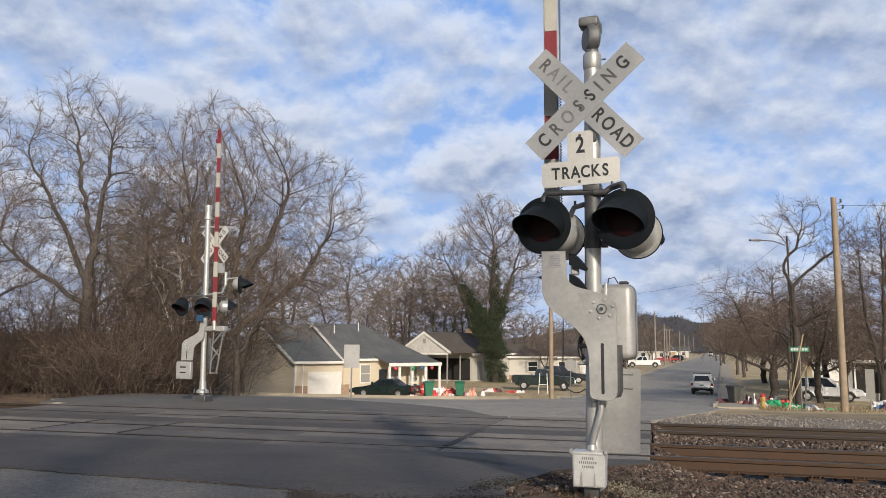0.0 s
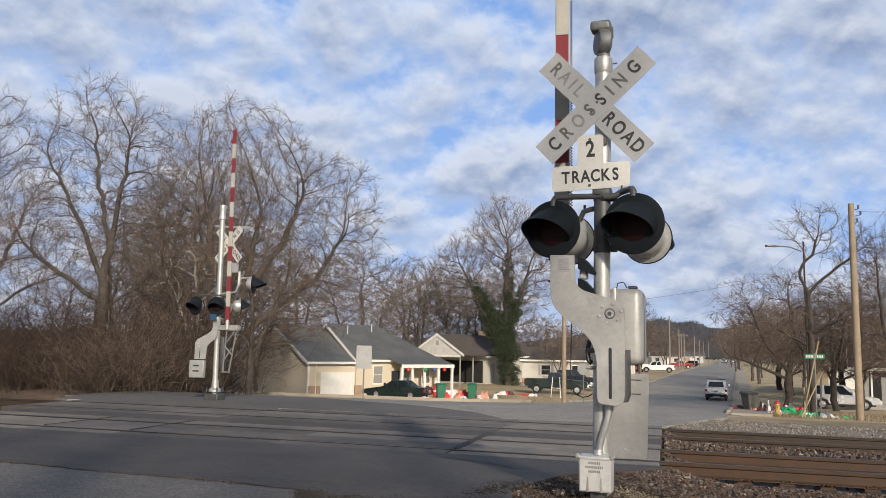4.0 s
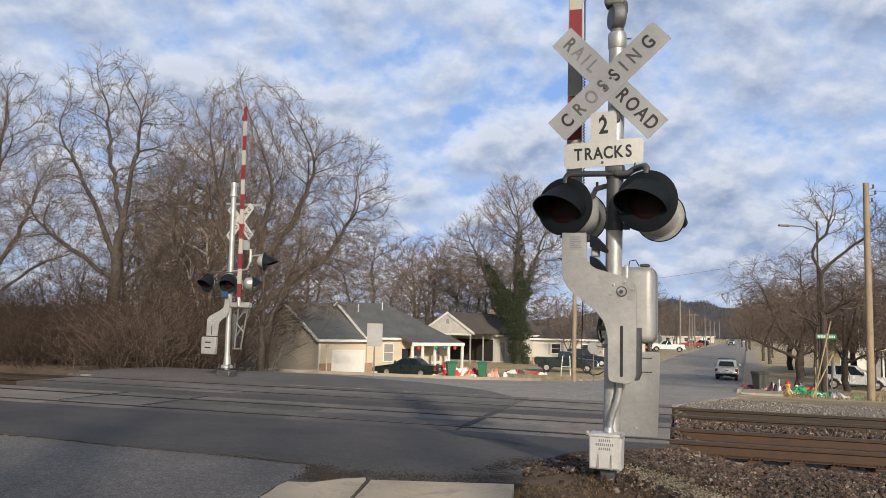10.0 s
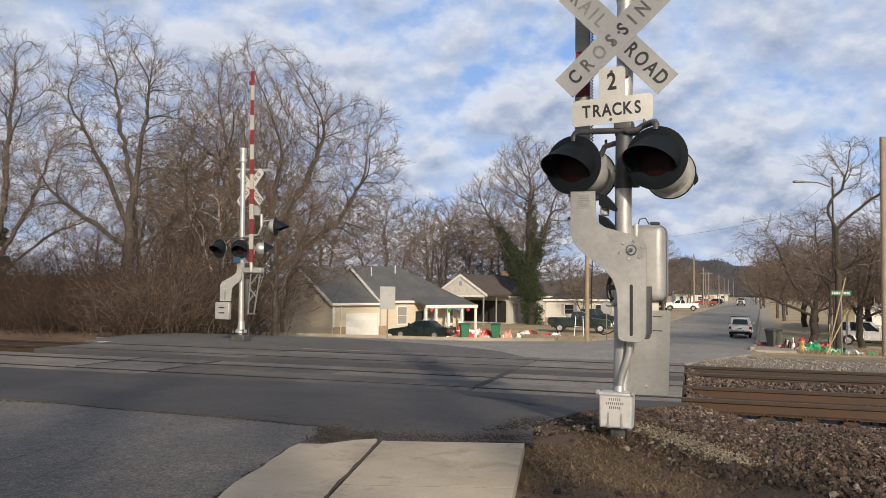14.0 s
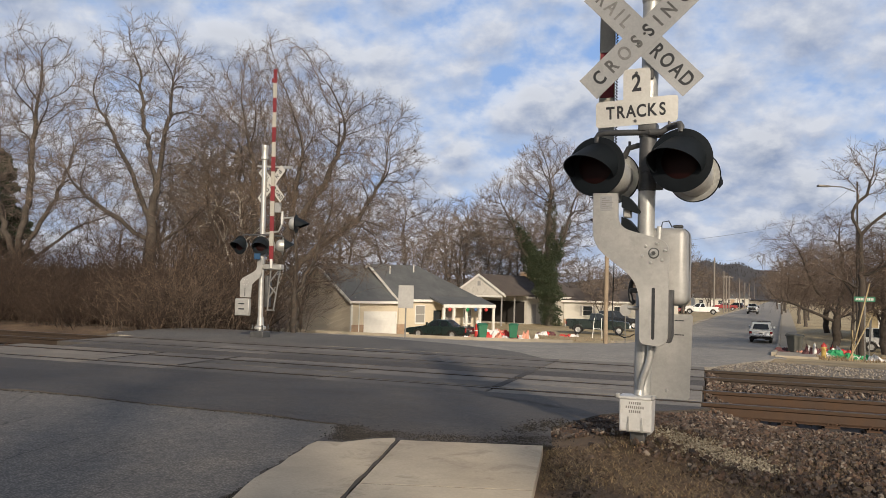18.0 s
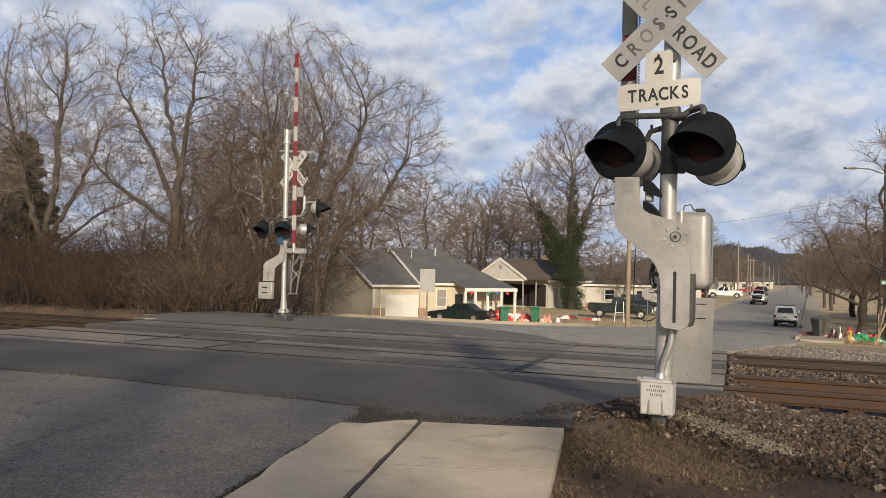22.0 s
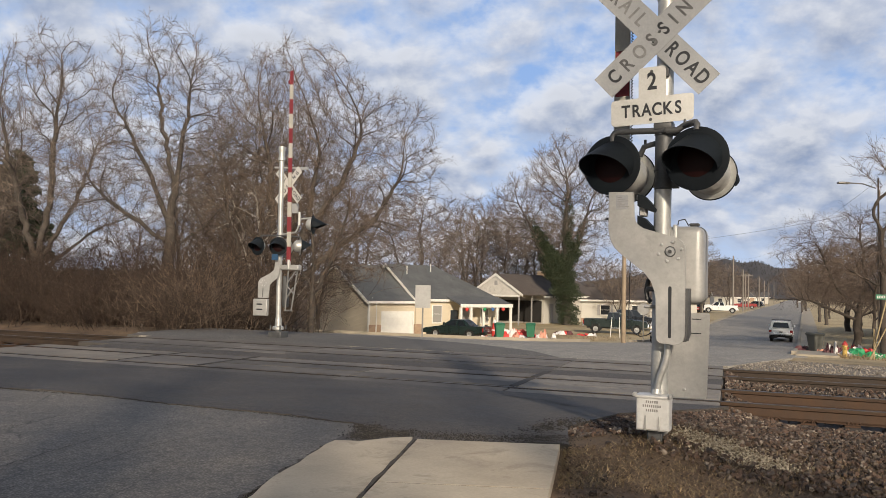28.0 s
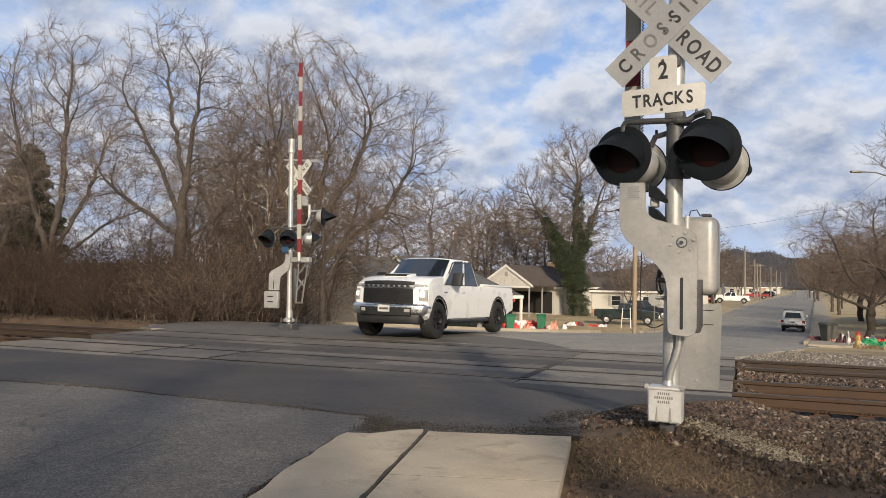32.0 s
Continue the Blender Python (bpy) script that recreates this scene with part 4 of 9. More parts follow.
        outline += [tuple(a * (1 - f) ** 2 + here * 2 * f * (1 - f) + b * f * f) for f in (0.0, 0.25, 0.5, 0.75, 1.0)]
    sign = part("tracks_sign", prism(outline, -0.107, -0.103), M_SIGN, root, "white sign reading 2 TRACKS", False)
    for k, ch in enumerate("TRACKS"):
        lettering(ch, 0.146, M_INK, sign, pose(-0.281 + 0.0855 * k, -0.1085, 2.772 + 0.0025 * k, 0, -1.6, 0) @ pose(0, 0, 0, 90), "letter")
    lettering("2", 0.20, M_INK, sign, pose(-0.067, -0.1085, 3.015, 0, -1.5, 0) @ pose(0, 0, 0, 90), "letter")
    for x, z in ((-0.075, 2.70), (-0.07, 3.105)):
        bolt(sign, x, -0.107, z, 0.013, M_DARK_STEEL)
    part("sign_bracket", box(-0.04, 0.07, -0.102, -0.06, 2.70, 2.76, 0.01), M_DARK_STEEL, root)
    # Cross-arm pipes.
    arm = part("cross_arm", sweep([(-0.40, -0.06, 2.54), (-0.40, -0.06, 2.585), (-0.385, -0.06, 2.61), (-0.35, -0.06, 2.62), (0.0, -0.06, 2.61), (0.05, -0.09, 2.605)], 0.026, 12), M_DARK_STEEL, root, "dark pipe carrying the flashers")
    part("elbow", sweep([(0.05, -0.08, 2.60), (0.14, -0.09, 2.60), (0.19, -0.095, 2.63), (0.25, -0.15, 2.635), (0.30, -0.24, 2.625), (0.315, -0.27, 2.60), (0.315, -0.28, 2.55)], 0.027, 12), M_DARK_STEEL, arm)
    part("elbow", sweep([(-0.20, 0.10, 2.43), (-0.16, 0.08, 2.505), (-0.08, 0.05, 2.52), (0.0, 0.03, 2.53)], 0.024, 10), M_DARK_STEEL, arm)
    part("arm_hub", box(-0.055, 0.095, -0.10, 0.09, 2.615, 2.70, 0.02, seg=2), M_DARK_STEEL, arm)
    for x, y, z in ((-0.15, 0.08, 2.53), (0.2, -0.10, 2.65)):
        part("pipe_plug", tube((x, y, z - 0.02), (x, y, z + 0.035), 0.012, 0.012, 8), M_DARK_STEEL, arm)
    flasher(root, -0.405, -0.07, 2.335, -10, lean=-0.16)
    flasher(root, 0.315, -0.29, 2.325, -10, lean=-0.16)
    flasher(root, -0.29, 0.16, 2.265, 172, radius=0.225)
    flasher(root, 0.385, 0.08, 2.245, 172, radius=0.215)
    # Gate arm, raised, with its striped face and a coiled lamp cable.
    gate = part("gate_arm", box(-0.432, -0.304, 0.135, 0.165, 2.10, 2.16, 0.004), M_GATE_WHITE, root, "raised striped gate arm")
    z, k = 2.16, 0
    while z < 8.6:
        top = 2.57 if k == 0 else z + 0.405
        w = 0.064 - 0.0035 * (z - 2.1)
        part("gate_stripe", box(-0.368 - w, -0.368 + w, 0.14, 0.16, z, top - 0.001, 0.003), M_RED if k % 2 == 0 and k else M_GATE_WHITE, gate, "red stripe" if k % 2 == 0 and k else "dull white stripe")
        z, k = top, k + 1
    for s in (-1, 1):
        part("arm_edge", sweep([(-0.368 + s * 0.068, 0.15, 2.1), (-0.368 + s * 0.046, 0.15, 8.55)], 0.006, 6), M_GATE_WHITE, gate)
    coil = [(-0.283 + 0.008 * math.cos(a), 0.15 + 0.008 * math.sin(a), 2.5 + a * 0.0042) for a in np.arange(0, 480, 0.7)]
    part("coiled_cable", sweep(coil, 0.0045, 4), M_CABLE, gate, "black coiled lamp cable")
    # Side lamps below the cross arm.
    box1 = part("side_lamp", box(-0.18, -0.115, -0.02, 0.06, 1.90, 2.02, 0.01), M_ALU, root, "small bracket with black side hoods")
    part("side_hood", prism([(-0.185, 2.085), (-0.13, 2.07), (-0.02, 1.945), (-0.035, 1.925), (-0.185, 1.985)], -0.06, 0.10), M_BLACK, box1, "", False)
    part("side_hood", prism([(-0.185, 1.905), (-0.13, 1.885), (-0.025, 1.765), (-0.06, 1.745), (-0.185, 1.765)], -0.06, 0.10), M_BLACK, box1, "", False)
    part("side_hood", prism([(-0.46, 2.075), (-0.385, 2.09), (-0.385, 2.03)], -0.05, 0.09), M_BLACK, box1, "", False)
    part("side_hood", prism([(-0.46, 1.885), (-0.385, 1.90), (-0.385, 1.83)], -0.05, 0.09), M_BLACK, box1, "", False)
    # Gate mechanism: arm plate, case, lower shroud.
    outline = [(-0.393, 2.089), (-0.186, 2.085), (-0.185, 1.886), (-0.178, 1.853), (-0.16, 1.825), (-0.135, 1.797), (-0.1, 1.778), (0.13, 1.715), (0.175, 1.698), (0.205, 1.672), (0.222, 1.637), (0.227, 1.60), (0.226, 0.92), (0.215, 0.885), (0.194, 0.86), (0.165, 0.848), (0.137, 0.847), (0.03, 0.855), (0.006, 0.875), (-0.002, 0.905), (-0.003, 1.21), (-0.013, 1.285), (-0.039, 1.347), (-0.065, 1.39), (-0.098, 1.425), (-0.30, 1.582), (-0.345, 1.63), (-0.373, 1.683), (-0.388, 1.735), (-0.393, 1.79)]
    plate = part("arm_plate", prism(outline, -0.212, -0.19, 0.004), M_ALU, root, "curved silver gate-arm bracket plate")
    slot = [(0.105 + 0.013 * math.cos(a) + 0.004, (1.302 if math.sin(a) >= 0 else 0.912) + 0.013 * math.sin(a)) for a in np.linspace(0, 2 * math.pi, 20, endpoint=False)]
    part("slot", prism(slot, -0.2145, -0.205), M_INK, plate, "long dark slot", False)
    part("washer", lathe([(0, 0.003), (0.044, 0.003), (0.044, 0), (0, 0)], pose(0.108, -0.212, 1.593, 90), 28), M_DARK_STEEL, plate, "dark washer round the pivot")
    part("washer", lathe([(0, 0.008), (0.033, 0.008), (0.035, 0.004), (0.035, 0.0035), (0, 0.0035)], pose(0.108, -0.212, 1.593, 90), 28), M_BOLT, plate)
    part("pivot_nut", tube((0.108, -0.218, 1.593), (0.108, -0.240, 1.593), 0.017, 0.016, 6), M_DARK_STEEL, plate, "dark hexagonal pivot nut", False)
    for k in range(6):
        a = radians(60 * k + 15)
        bolt(plate, 0.108 + 0.092 * math.cos(a), -0.212, 1.593 + 0.079 * math.sin(a), 0.013)
    tag = part("data_plate", box(-0.332, -0.232, -0.2155, -0.2125, 1.942, 2.062, 0.001), M_SIGN_GREY, plate, "small riveted data plate")
    for k in range(6):
        part("bar", box(-0.318, -0.318 + 0.035 + 0.03 * ((k * 7) % 3), -0.2165, -0.2158, 2.04 - k * 0.016, 2.045 - k * 0.016), M_CAST_SHADE_AND_PRINT, tag, "", False)
    case = part("mechanism_case", box(-0.01, 0.345, -0.02, 0.36, 1.175, 1.815, 0.065, seg=4), M_ALU, root, "rounded silver gate mechanism case")
    part("case_rim", box(-0.014, 0.349, 0.17, 0.20, 1.170, 1.820, 0.067, seg=4), M_GALV, case)
    part("case_rim", box(0.10, 0.135, -0.024, 0.3, 1.55, 1.828, 0.012, seg=2), M_GALV, case)
    part("case_handle", sweep([(0.12, 0.1, 1.82), (0.13, 0.1, 1.87), (0.18, 0.1, 1.88), (0.21, 0.1, 1.825)], 0.005, 6), M_CABLE, case)
    part("latch", box(0.22, 0.30, 0.05, 0.12, 1.818, 1.842, 0.008), M_DARK_STEEL, case)
    part("lower_shroud", prism([(0.04, 0.875), (0.232, 0.875), (0.25, 0.93), (0.25, 1.30), (0.04, 1.30)], -0.185, -0.02, 0.008), M_DARK_STEEL, root, "dark metal shroud behind the plate")
    guard = part("counterweight_guard", prism([(-0.02, 1.088), (0.352, 1.10), (0.368, 1.085), (0.348, 0.40), (0.335, 0.382), (-0.012, 0.368)], 0.245, 0.253, 0.002), M_ALU, root, "flat silver sheet-metal guard", False)
    bolt(guard, 0.165, 0.245, 0.45, 0.014)
    for z in (1.04, 0.92):
        part("slot", box(0.22, 0.30, 0.243, 0.2446, z, z + 0.008), M_INK, guard, "", False)
    for s in (0.35, 1.0):
        part("guard_arm", box(0.0, 0.03, 0.05, 0.25, s + 0.05, s + 0.09), M_GALV, guard)
    # Left-hand linkage and hanging cable.
    link = part("linkage", sweep([(-0.03, -0.09, 1.42), (-0.085, -0.09, 1.36), (-0.10, -0.09, 1.28), (-0.09, -0.09, 1.21), (-0.06, -0.09, 1.18)], 0.02, 8), M_CABLE, root, "black bent cable guide")
    part("linkage_pin", box(-0.10, -0.02, -0.12, -0.06, 1.27, 1.31, 0.01), M_DARK_STEEL, link)
    part("linkage_pin", box(-0.115, 0.0, -0.12, -0.06, 1.13, 1.16, 0.012), M_ALU, link)
    part("hanging_cable", sweep([(-0.27, 0.12, 2.1), (-0.27, 0.1, 1.6), (-0.275, 0.08, 1.1), (-0.26, 0.02, 0.99), (-0.21, -0.03, 0.92), (-0.15, -0.05, 0.895), (-0.10, -0.06, 0.905), (-0.06, -0.06, 0.93)], 0.005, 6), M_CABLE, root, "black cable hanging in a loop")
    # Conduit, junction box and footing.
    part("conduit", sweep([(-0.005, -0.085, 0.42), (0.0, -0.09, 0.50), (0.02, -0.095, 0.58), (0.055, -0.10, 0.68), (0.075, -0.10, 0.76), (0.08, -0.10, 0.88)], 0.028, 14), M_GALV, root, "bent metal conduit")
    jb = part("junction_box", prism([(-0.145, 0.155), (0.109, 0.155), (0.115, 0.42), (-0.151, 0.42)], -0.23, -0.05, 0.012), M_CAST, root, "cast silver junction box with raised letters")
    part("box_lid", box(-0.157, 0.121, -0.238, -0.04, 0.412, 0.437, 0.01, seg=2), M_CAST, jb)
    for s in (-1, 1):
        part("rib", prism([(-0.018 + s * 0.055 - 0.010, 0.158), (-0.018 + s * 0.055 + 0.010, 0.158), (-0.018 + s * 0.052 + 0.002, 0.275), (-0.018 + s * 0.052 - 0.002, 0.275)], -0.242, -0.229), M_ALU, jb)
        part("lid_ear", box(-0.018 + s * 0.14 - 0.015, -0.018 + s * 0.14 + 0.015, -0.25, -0.2, 0.42, 0.455, 0.006), M_ALU, jb)
    # The raised letters' shade, painted as flat darker bars.
    for z, w in ((0.385, 0.05), (0.352, 0.075), (0.318, 0.05)):
        k = -w
        while k < w - 0.006:
            part("bar", box(-0.018 + k, -0.018 + k + 0.010, -0.2325, -0.2305, z - 0.010, z + 0.010), M_CAST_SHADE_AND_PRINT, jb, "", False)
            k += 0.0165
    part("box_neck", tube((-0.01, -0.1, 0.43), (-0.008, -0.09, 0.47), 0.045, 0.04, 14), M_GALV, jb)
    part("footing", box(-0.17, 0.19, -0.24, 0.20, -0.35, 0.015, 0.02), M_FOOTING, root, "rough concrete footing")
    part("base_foot", box(-0.07, 0.05, -0.16, 0.06, 0.0, 0.16, 0.01), M_DARK_STEEL, root)
    return root


build_near_signal()


def build_far_signal():
    root = thing("crossing_signal", pose(-6.19, 21.11, 0.12, 0, 0, -15), "distant galvanised crossing signal with a raised red and white gate", "crossing signal", "crossing signals")
    part("mast", sweep([(0, 0, -0.3), (-0.03, 0, 2.4), (-0.062, 0, 5.1)], [0.0705, 0.0705, 0.066], 16), M_GALV, root, "galvanised steel pipe mast")
    part("mast_cap", lathe([(0.068, 4.72), (0.10, 4.74), (0.10, 4.80), (0.08, 4.84), (0.085, 5.0), (0.10, 5.06), (0.09, 5.12), (0, 5.14)], pose(-0.06, 0, 0), 16), M_GALV, root)
    base = part("mast_base", box(-0.2, 0.2, -0.2, 0.2, -0.2, 0.05, 0.02), M_DARK_STEEL, root, "dark bolted steel base")
    part("base_flange", lathe([(0.16, 0.1), (0.16, 0.16), (0.10, 0.2), (0.085, 0.42), (0.0, 0.42)], None, 16), M_GALV, base)
    for x in (-0.15, 0.15):
        for y in (-0.15, 0.15):
            part("anchor_bolt", tube((x, y, 0.1), (x, y, 0.22), 0.02, 0.02, 8), M_DARK_STEEL, base)
    bar = part("sign_bar", tube((-0.27, 0.0, 4.55), (0.78, 0.0, 4.49), 0.028, 0.028, 10), M_GALV, root, "horizontal sign support")
    part("bar_end", box(0.52, 0.80, -0.03, 0.03, 4.45, 4.53, 0.01), M_SIGN_GREY, bar)
    c = (0.20, 4.04)
    frame_turn = pose(0.18, 0.0, 0, 0, 0, -15)
    for ang, y, word in ((-45, 0.004, [("R", -0.50), ("A", -0.40), ("I", -0.30), ("L", -0.21), ("R", 0.19), ("O", 0.31), ("A", 0.43), ("D", 0.54)]), (45, -0.004, [("C", -0.49), ("R", -0.35), ("O", -0.2), ("S", -0.06), ("S", 0.07), ("I", 0.17), ("N", 0.3), ("G", 0.46)])):
        b = box(-0.61, 0.61, y - 0.002, y + 0.002, -0.114, 0.114)
        bl = part("crossbuck_blade", moved(b, frame_turn @ pose(0, 0, 4.04, 0, -ang, 0)), M_SIGN, root, "white crossbuck blade", False)
        for ch, s in word:
            a = radians(ang)
            lettering(ch, 0.165, M_INK, bl, frame_turn @ pose(s * math.cos(a), y - 0.0045, 4.04 + s * math.sin(a), 0, -ang, 0) @ pose(0, 0, 0, 90), "letter")
    part("blue_tag", box(-0.09, 0.10, -0.30, -0.285, 1.98, 2.14), M_TAG_BLUE, root, "small blue notice plate", False)
    part("sign_back", box(0.16, 0.46, 0.06, 0.10, 3.28, 3.55, 0.01), M_SIGN_GREY, root, "grey sheet sign seen from behind")
    gate = part("gate_arm", tube((0.33, -0.1, 1.75), (0.325, -0.1, 2.0), 0.05, 0.05, 8), M_GALV, root, "raised red and white gate arm")
    z, k, x = 1.95, 0, 0.318
    slope = (0.235 - 0.318) / (7.2 - 1.95)
    while z < 7.15:
        top = min(7.2, z + 0.405)
        w = 0.062 - 0.0025 * (z - 1.9)
        xa, xb = x + slope * (z - 1.95), x + slope * (top - 1.95)
        part("gate_stripe", prism([(xa - w, z), (xa + w, z), (xb + w - 0.001, top), (xb - w + 0.001, top)], -0.115, -0.085), M_RED if k % 2 == 0 else M_GATE_WHITE, gate, "red stripe" if k % 2 == 0 else "white stripe", False)
        z, k = top, k + 1
    part("tip_lamp", box(0.14, 0.22, -0.13, -0.07, 6.83, 6.95, 0.015), M_RED, gate, "small red tip lamp")
    arm = part("cross_arm", sweep([(-0.62, -0.05, 2.62), (-0.60, -0.05, 2.66), (0.05, -0.05, 2.66), (0.62, -0.05, 2.62)], 0.025, 10), M_DARK_STEEL, root, "dark pipe carrying the flashers")
    flasher(root, -0.66, -0.12, 2.37, -14, hood=0.27)
    flasher(root, 0.02, -0.16, 2.36, 12, hood=0.27)
    flasher(root, 0.05, 0.18, 2.34, 175)
    flasher(root, 0.60, 0.02, 2.37, 128)
    flasher(root, 1.0, -0.02, 2.96, 104, hood=0.36)
    up = part("upper_arm", sweep([(0.05, 0, 2.7), (0.45, 0, 2.75), (0.55, 0, 2.95), (0.6, 0, 3.12), (0.95, 0, 3.14)], 0.024, 8), M_GALV, root, "upper bracket pipe")
    part("pipe_plug", tube((0.55, 0, 2.95), (0.55, 0, 3.3), 0.04, 0.04, 8), M_GALV, up)
    outline = [(-0.56, 0.95), (-0.56, 1.38), (-0.50, 1.47), (-0.20, 1.62), (-0.08, 1.70), (-0.05, 1.8), (-0.05, 2.02), (0.09, 2.02), (0.09, 1.62), (0.05, 1.5), (-0.12, 1.38), (-0.2, 1.30), (-0.22, 0.95)]
    plate = part("arm_plate", prism(outline, -0.19, -0.165, 0.004), M_ALU, root, "curved silver gate-arm bracket plate")
    for k in range(6):
        a = radians(60 * k)
        bolt(plate, -0.39 + 0.08 * math.cos(a), -0.19, 1.36 + 0.08 * math.sin(a), 0.015)
    part("slot", box(-0.41, -0.39, -0.193, -0.188, 0.98, 1.2), M_INK, plate, "", False)
    cw = part("counterweight", box(-0.66, -0.22, -0.26, -0.14, 0.46, 0.92, 0.02), M_ALU, root, "stacked counterweight plates")
    for z in (0.62, 0.76):
        part("bracket", box(-0.54, -0.36, -0.272, -0.258, z, z + 0.035, 0.004), M_INK, cw)
    case = part("arm_bracket", box(0.05, 0.62, -0.1, 0.1, 1.72, 1.86, 0.02), M_ALU, root, "open steel bracket frame under the gate arm")
    part("case_body", box(0.04, 0.16, 0.06, 0.26, 0.70, 1.55, 0.03, seg=2), M_DARK_STEEL, case, "dull narrow mechanism case")
    for x0, z0, x1, z1 in ((0.20, 0.62, 0.26, 1.72), (0.38, 0.62, 0.55, 1.74), (0.20, 0.9, 0.42, 1.25), (0.22, 1.3, 0.47, 1.05), (0.22, 1.35, 0.5, 1.7), (0.18, 0.62, 0.42, 0.62)):
        part("frame_bar", tube((x0, 0, z0), (x1, 0, z1), 0.022, 0.022, 6), M_DULL, case)
    return root


build_far_signal()

# ---- houses ----
def siding(name, a, b, pitch=0.11, rough=0.7):
    m, n, l, bsdf = nodes_of(name)
    v = coords(n)
    sep = n.new("ShaderNodeSeparateXYZ")
    l.new(v, sep.inputs[0])
    saw = n.new("ShaderNodeMath")
    saw.operation, saw.inputs[1].default_value = "MULTIPLY", 1 / pitch
    l.new(sep.outputs["Z"], saw.inputs[0])
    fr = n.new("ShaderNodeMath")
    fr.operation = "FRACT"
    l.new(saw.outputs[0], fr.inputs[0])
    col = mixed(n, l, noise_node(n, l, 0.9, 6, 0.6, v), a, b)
    # Shade at each board's lap, painted in as a darker band.
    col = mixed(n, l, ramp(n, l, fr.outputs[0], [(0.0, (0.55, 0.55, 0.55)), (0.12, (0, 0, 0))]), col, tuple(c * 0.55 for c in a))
    l.new(col, bsdf.inputs["Base Color"])
    bsdf.inputs["Roughness"].default_value = rough
    bump(n, l, bsdf, fr.outputs[0], 0.6, 0.02)
    return m


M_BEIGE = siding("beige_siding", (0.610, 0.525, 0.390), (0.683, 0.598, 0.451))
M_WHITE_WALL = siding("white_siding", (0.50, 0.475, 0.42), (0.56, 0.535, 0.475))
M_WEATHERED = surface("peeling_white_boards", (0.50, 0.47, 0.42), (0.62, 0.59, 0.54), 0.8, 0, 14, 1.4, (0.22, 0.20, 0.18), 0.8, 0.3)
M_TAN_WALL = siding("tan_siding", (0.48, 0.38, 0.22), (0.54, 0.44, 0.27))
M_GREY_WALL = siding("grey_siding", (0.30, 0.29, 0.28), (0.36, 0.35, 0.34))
M_ROOF = surface("shingles_grey", (0.075, 0.078, 0.080), (0.12, 0.122, 0.122), 0.95, 0, 9, 0.8, (0.055, 0.055, 0.055), 0.6, 0.6)
M_ROOF_BROWN = surface("shingles_brown", (0.065, 0.052, 0.045), (0.105, 0.085, 0.072), 0.95, 0, 9, 0.8, (0.04, 0.035, 0.03), 0.6, 0.6)
M_TRIM = surface("white_trim", (0.70, 0.68, 0.63), (0.78, 0.76, 0.70), 0.6, 0, 20, 2, (0.55, 0.52, 0.46), 0.4, 0.1)
M_GLASS = glassy("window_glass", (0.03, 0.035, 0.04), 0.08)
M_CURTAIN = glassy("curtained_glass", (0.30, 0.29, 0.27), 0.1)
M_SHADE_PANEL = surface("painted_shade", (0.012, 0.011, 0.010), (0.025, 0.022, 0.02), 0.9, 0, 10, 2)
M_BRICK = surface("house_brick", (0.30, 0.20, 0.13), (0.42, 0.30, 0.20), 0.9, 0, 14, 3, (0.22, 0.15, 0.10), 0.6, 0.5)


def window(parent, x0, x1, z0, z1, y=0.0, shutters=False, pane=None):
    f = part("window", box(x0 - 0.08, x1 + 0.08, y - 0.05, y - 0.002, z0 - 0.08, z1 + 0.08, 0.01), M_TRIM, parent, "white framed window", False)
    part("pane", box(x0, x1, y - 0.058, y - 0.051, (z0 + z1) / 2 + 0.02, z1), pane or M_GLASS, f, "", False)
    part("pane", box(x0, x1, y - 0.058, y - 0.051, z0, (z0 + z1) / 2 - 0.02), pane or M_GLASS, f, "", False)
    part("sill", box(x0 - 0.1, x1 + 0.1, y - 0.1, y - 0.051, z0 - 0.12, z0 - 0.082), M_TRIM, f, "", False)
    if shutters:
        for s in (x0 - 0.42, x1 + 0.12):
            part("shutter", box(s, s + 0.3, y - 0.04, y - 0.002, z0 - 0.05, z1 + 0.05), M_GREY_WALL, f, "dark shutter", False)
    return f


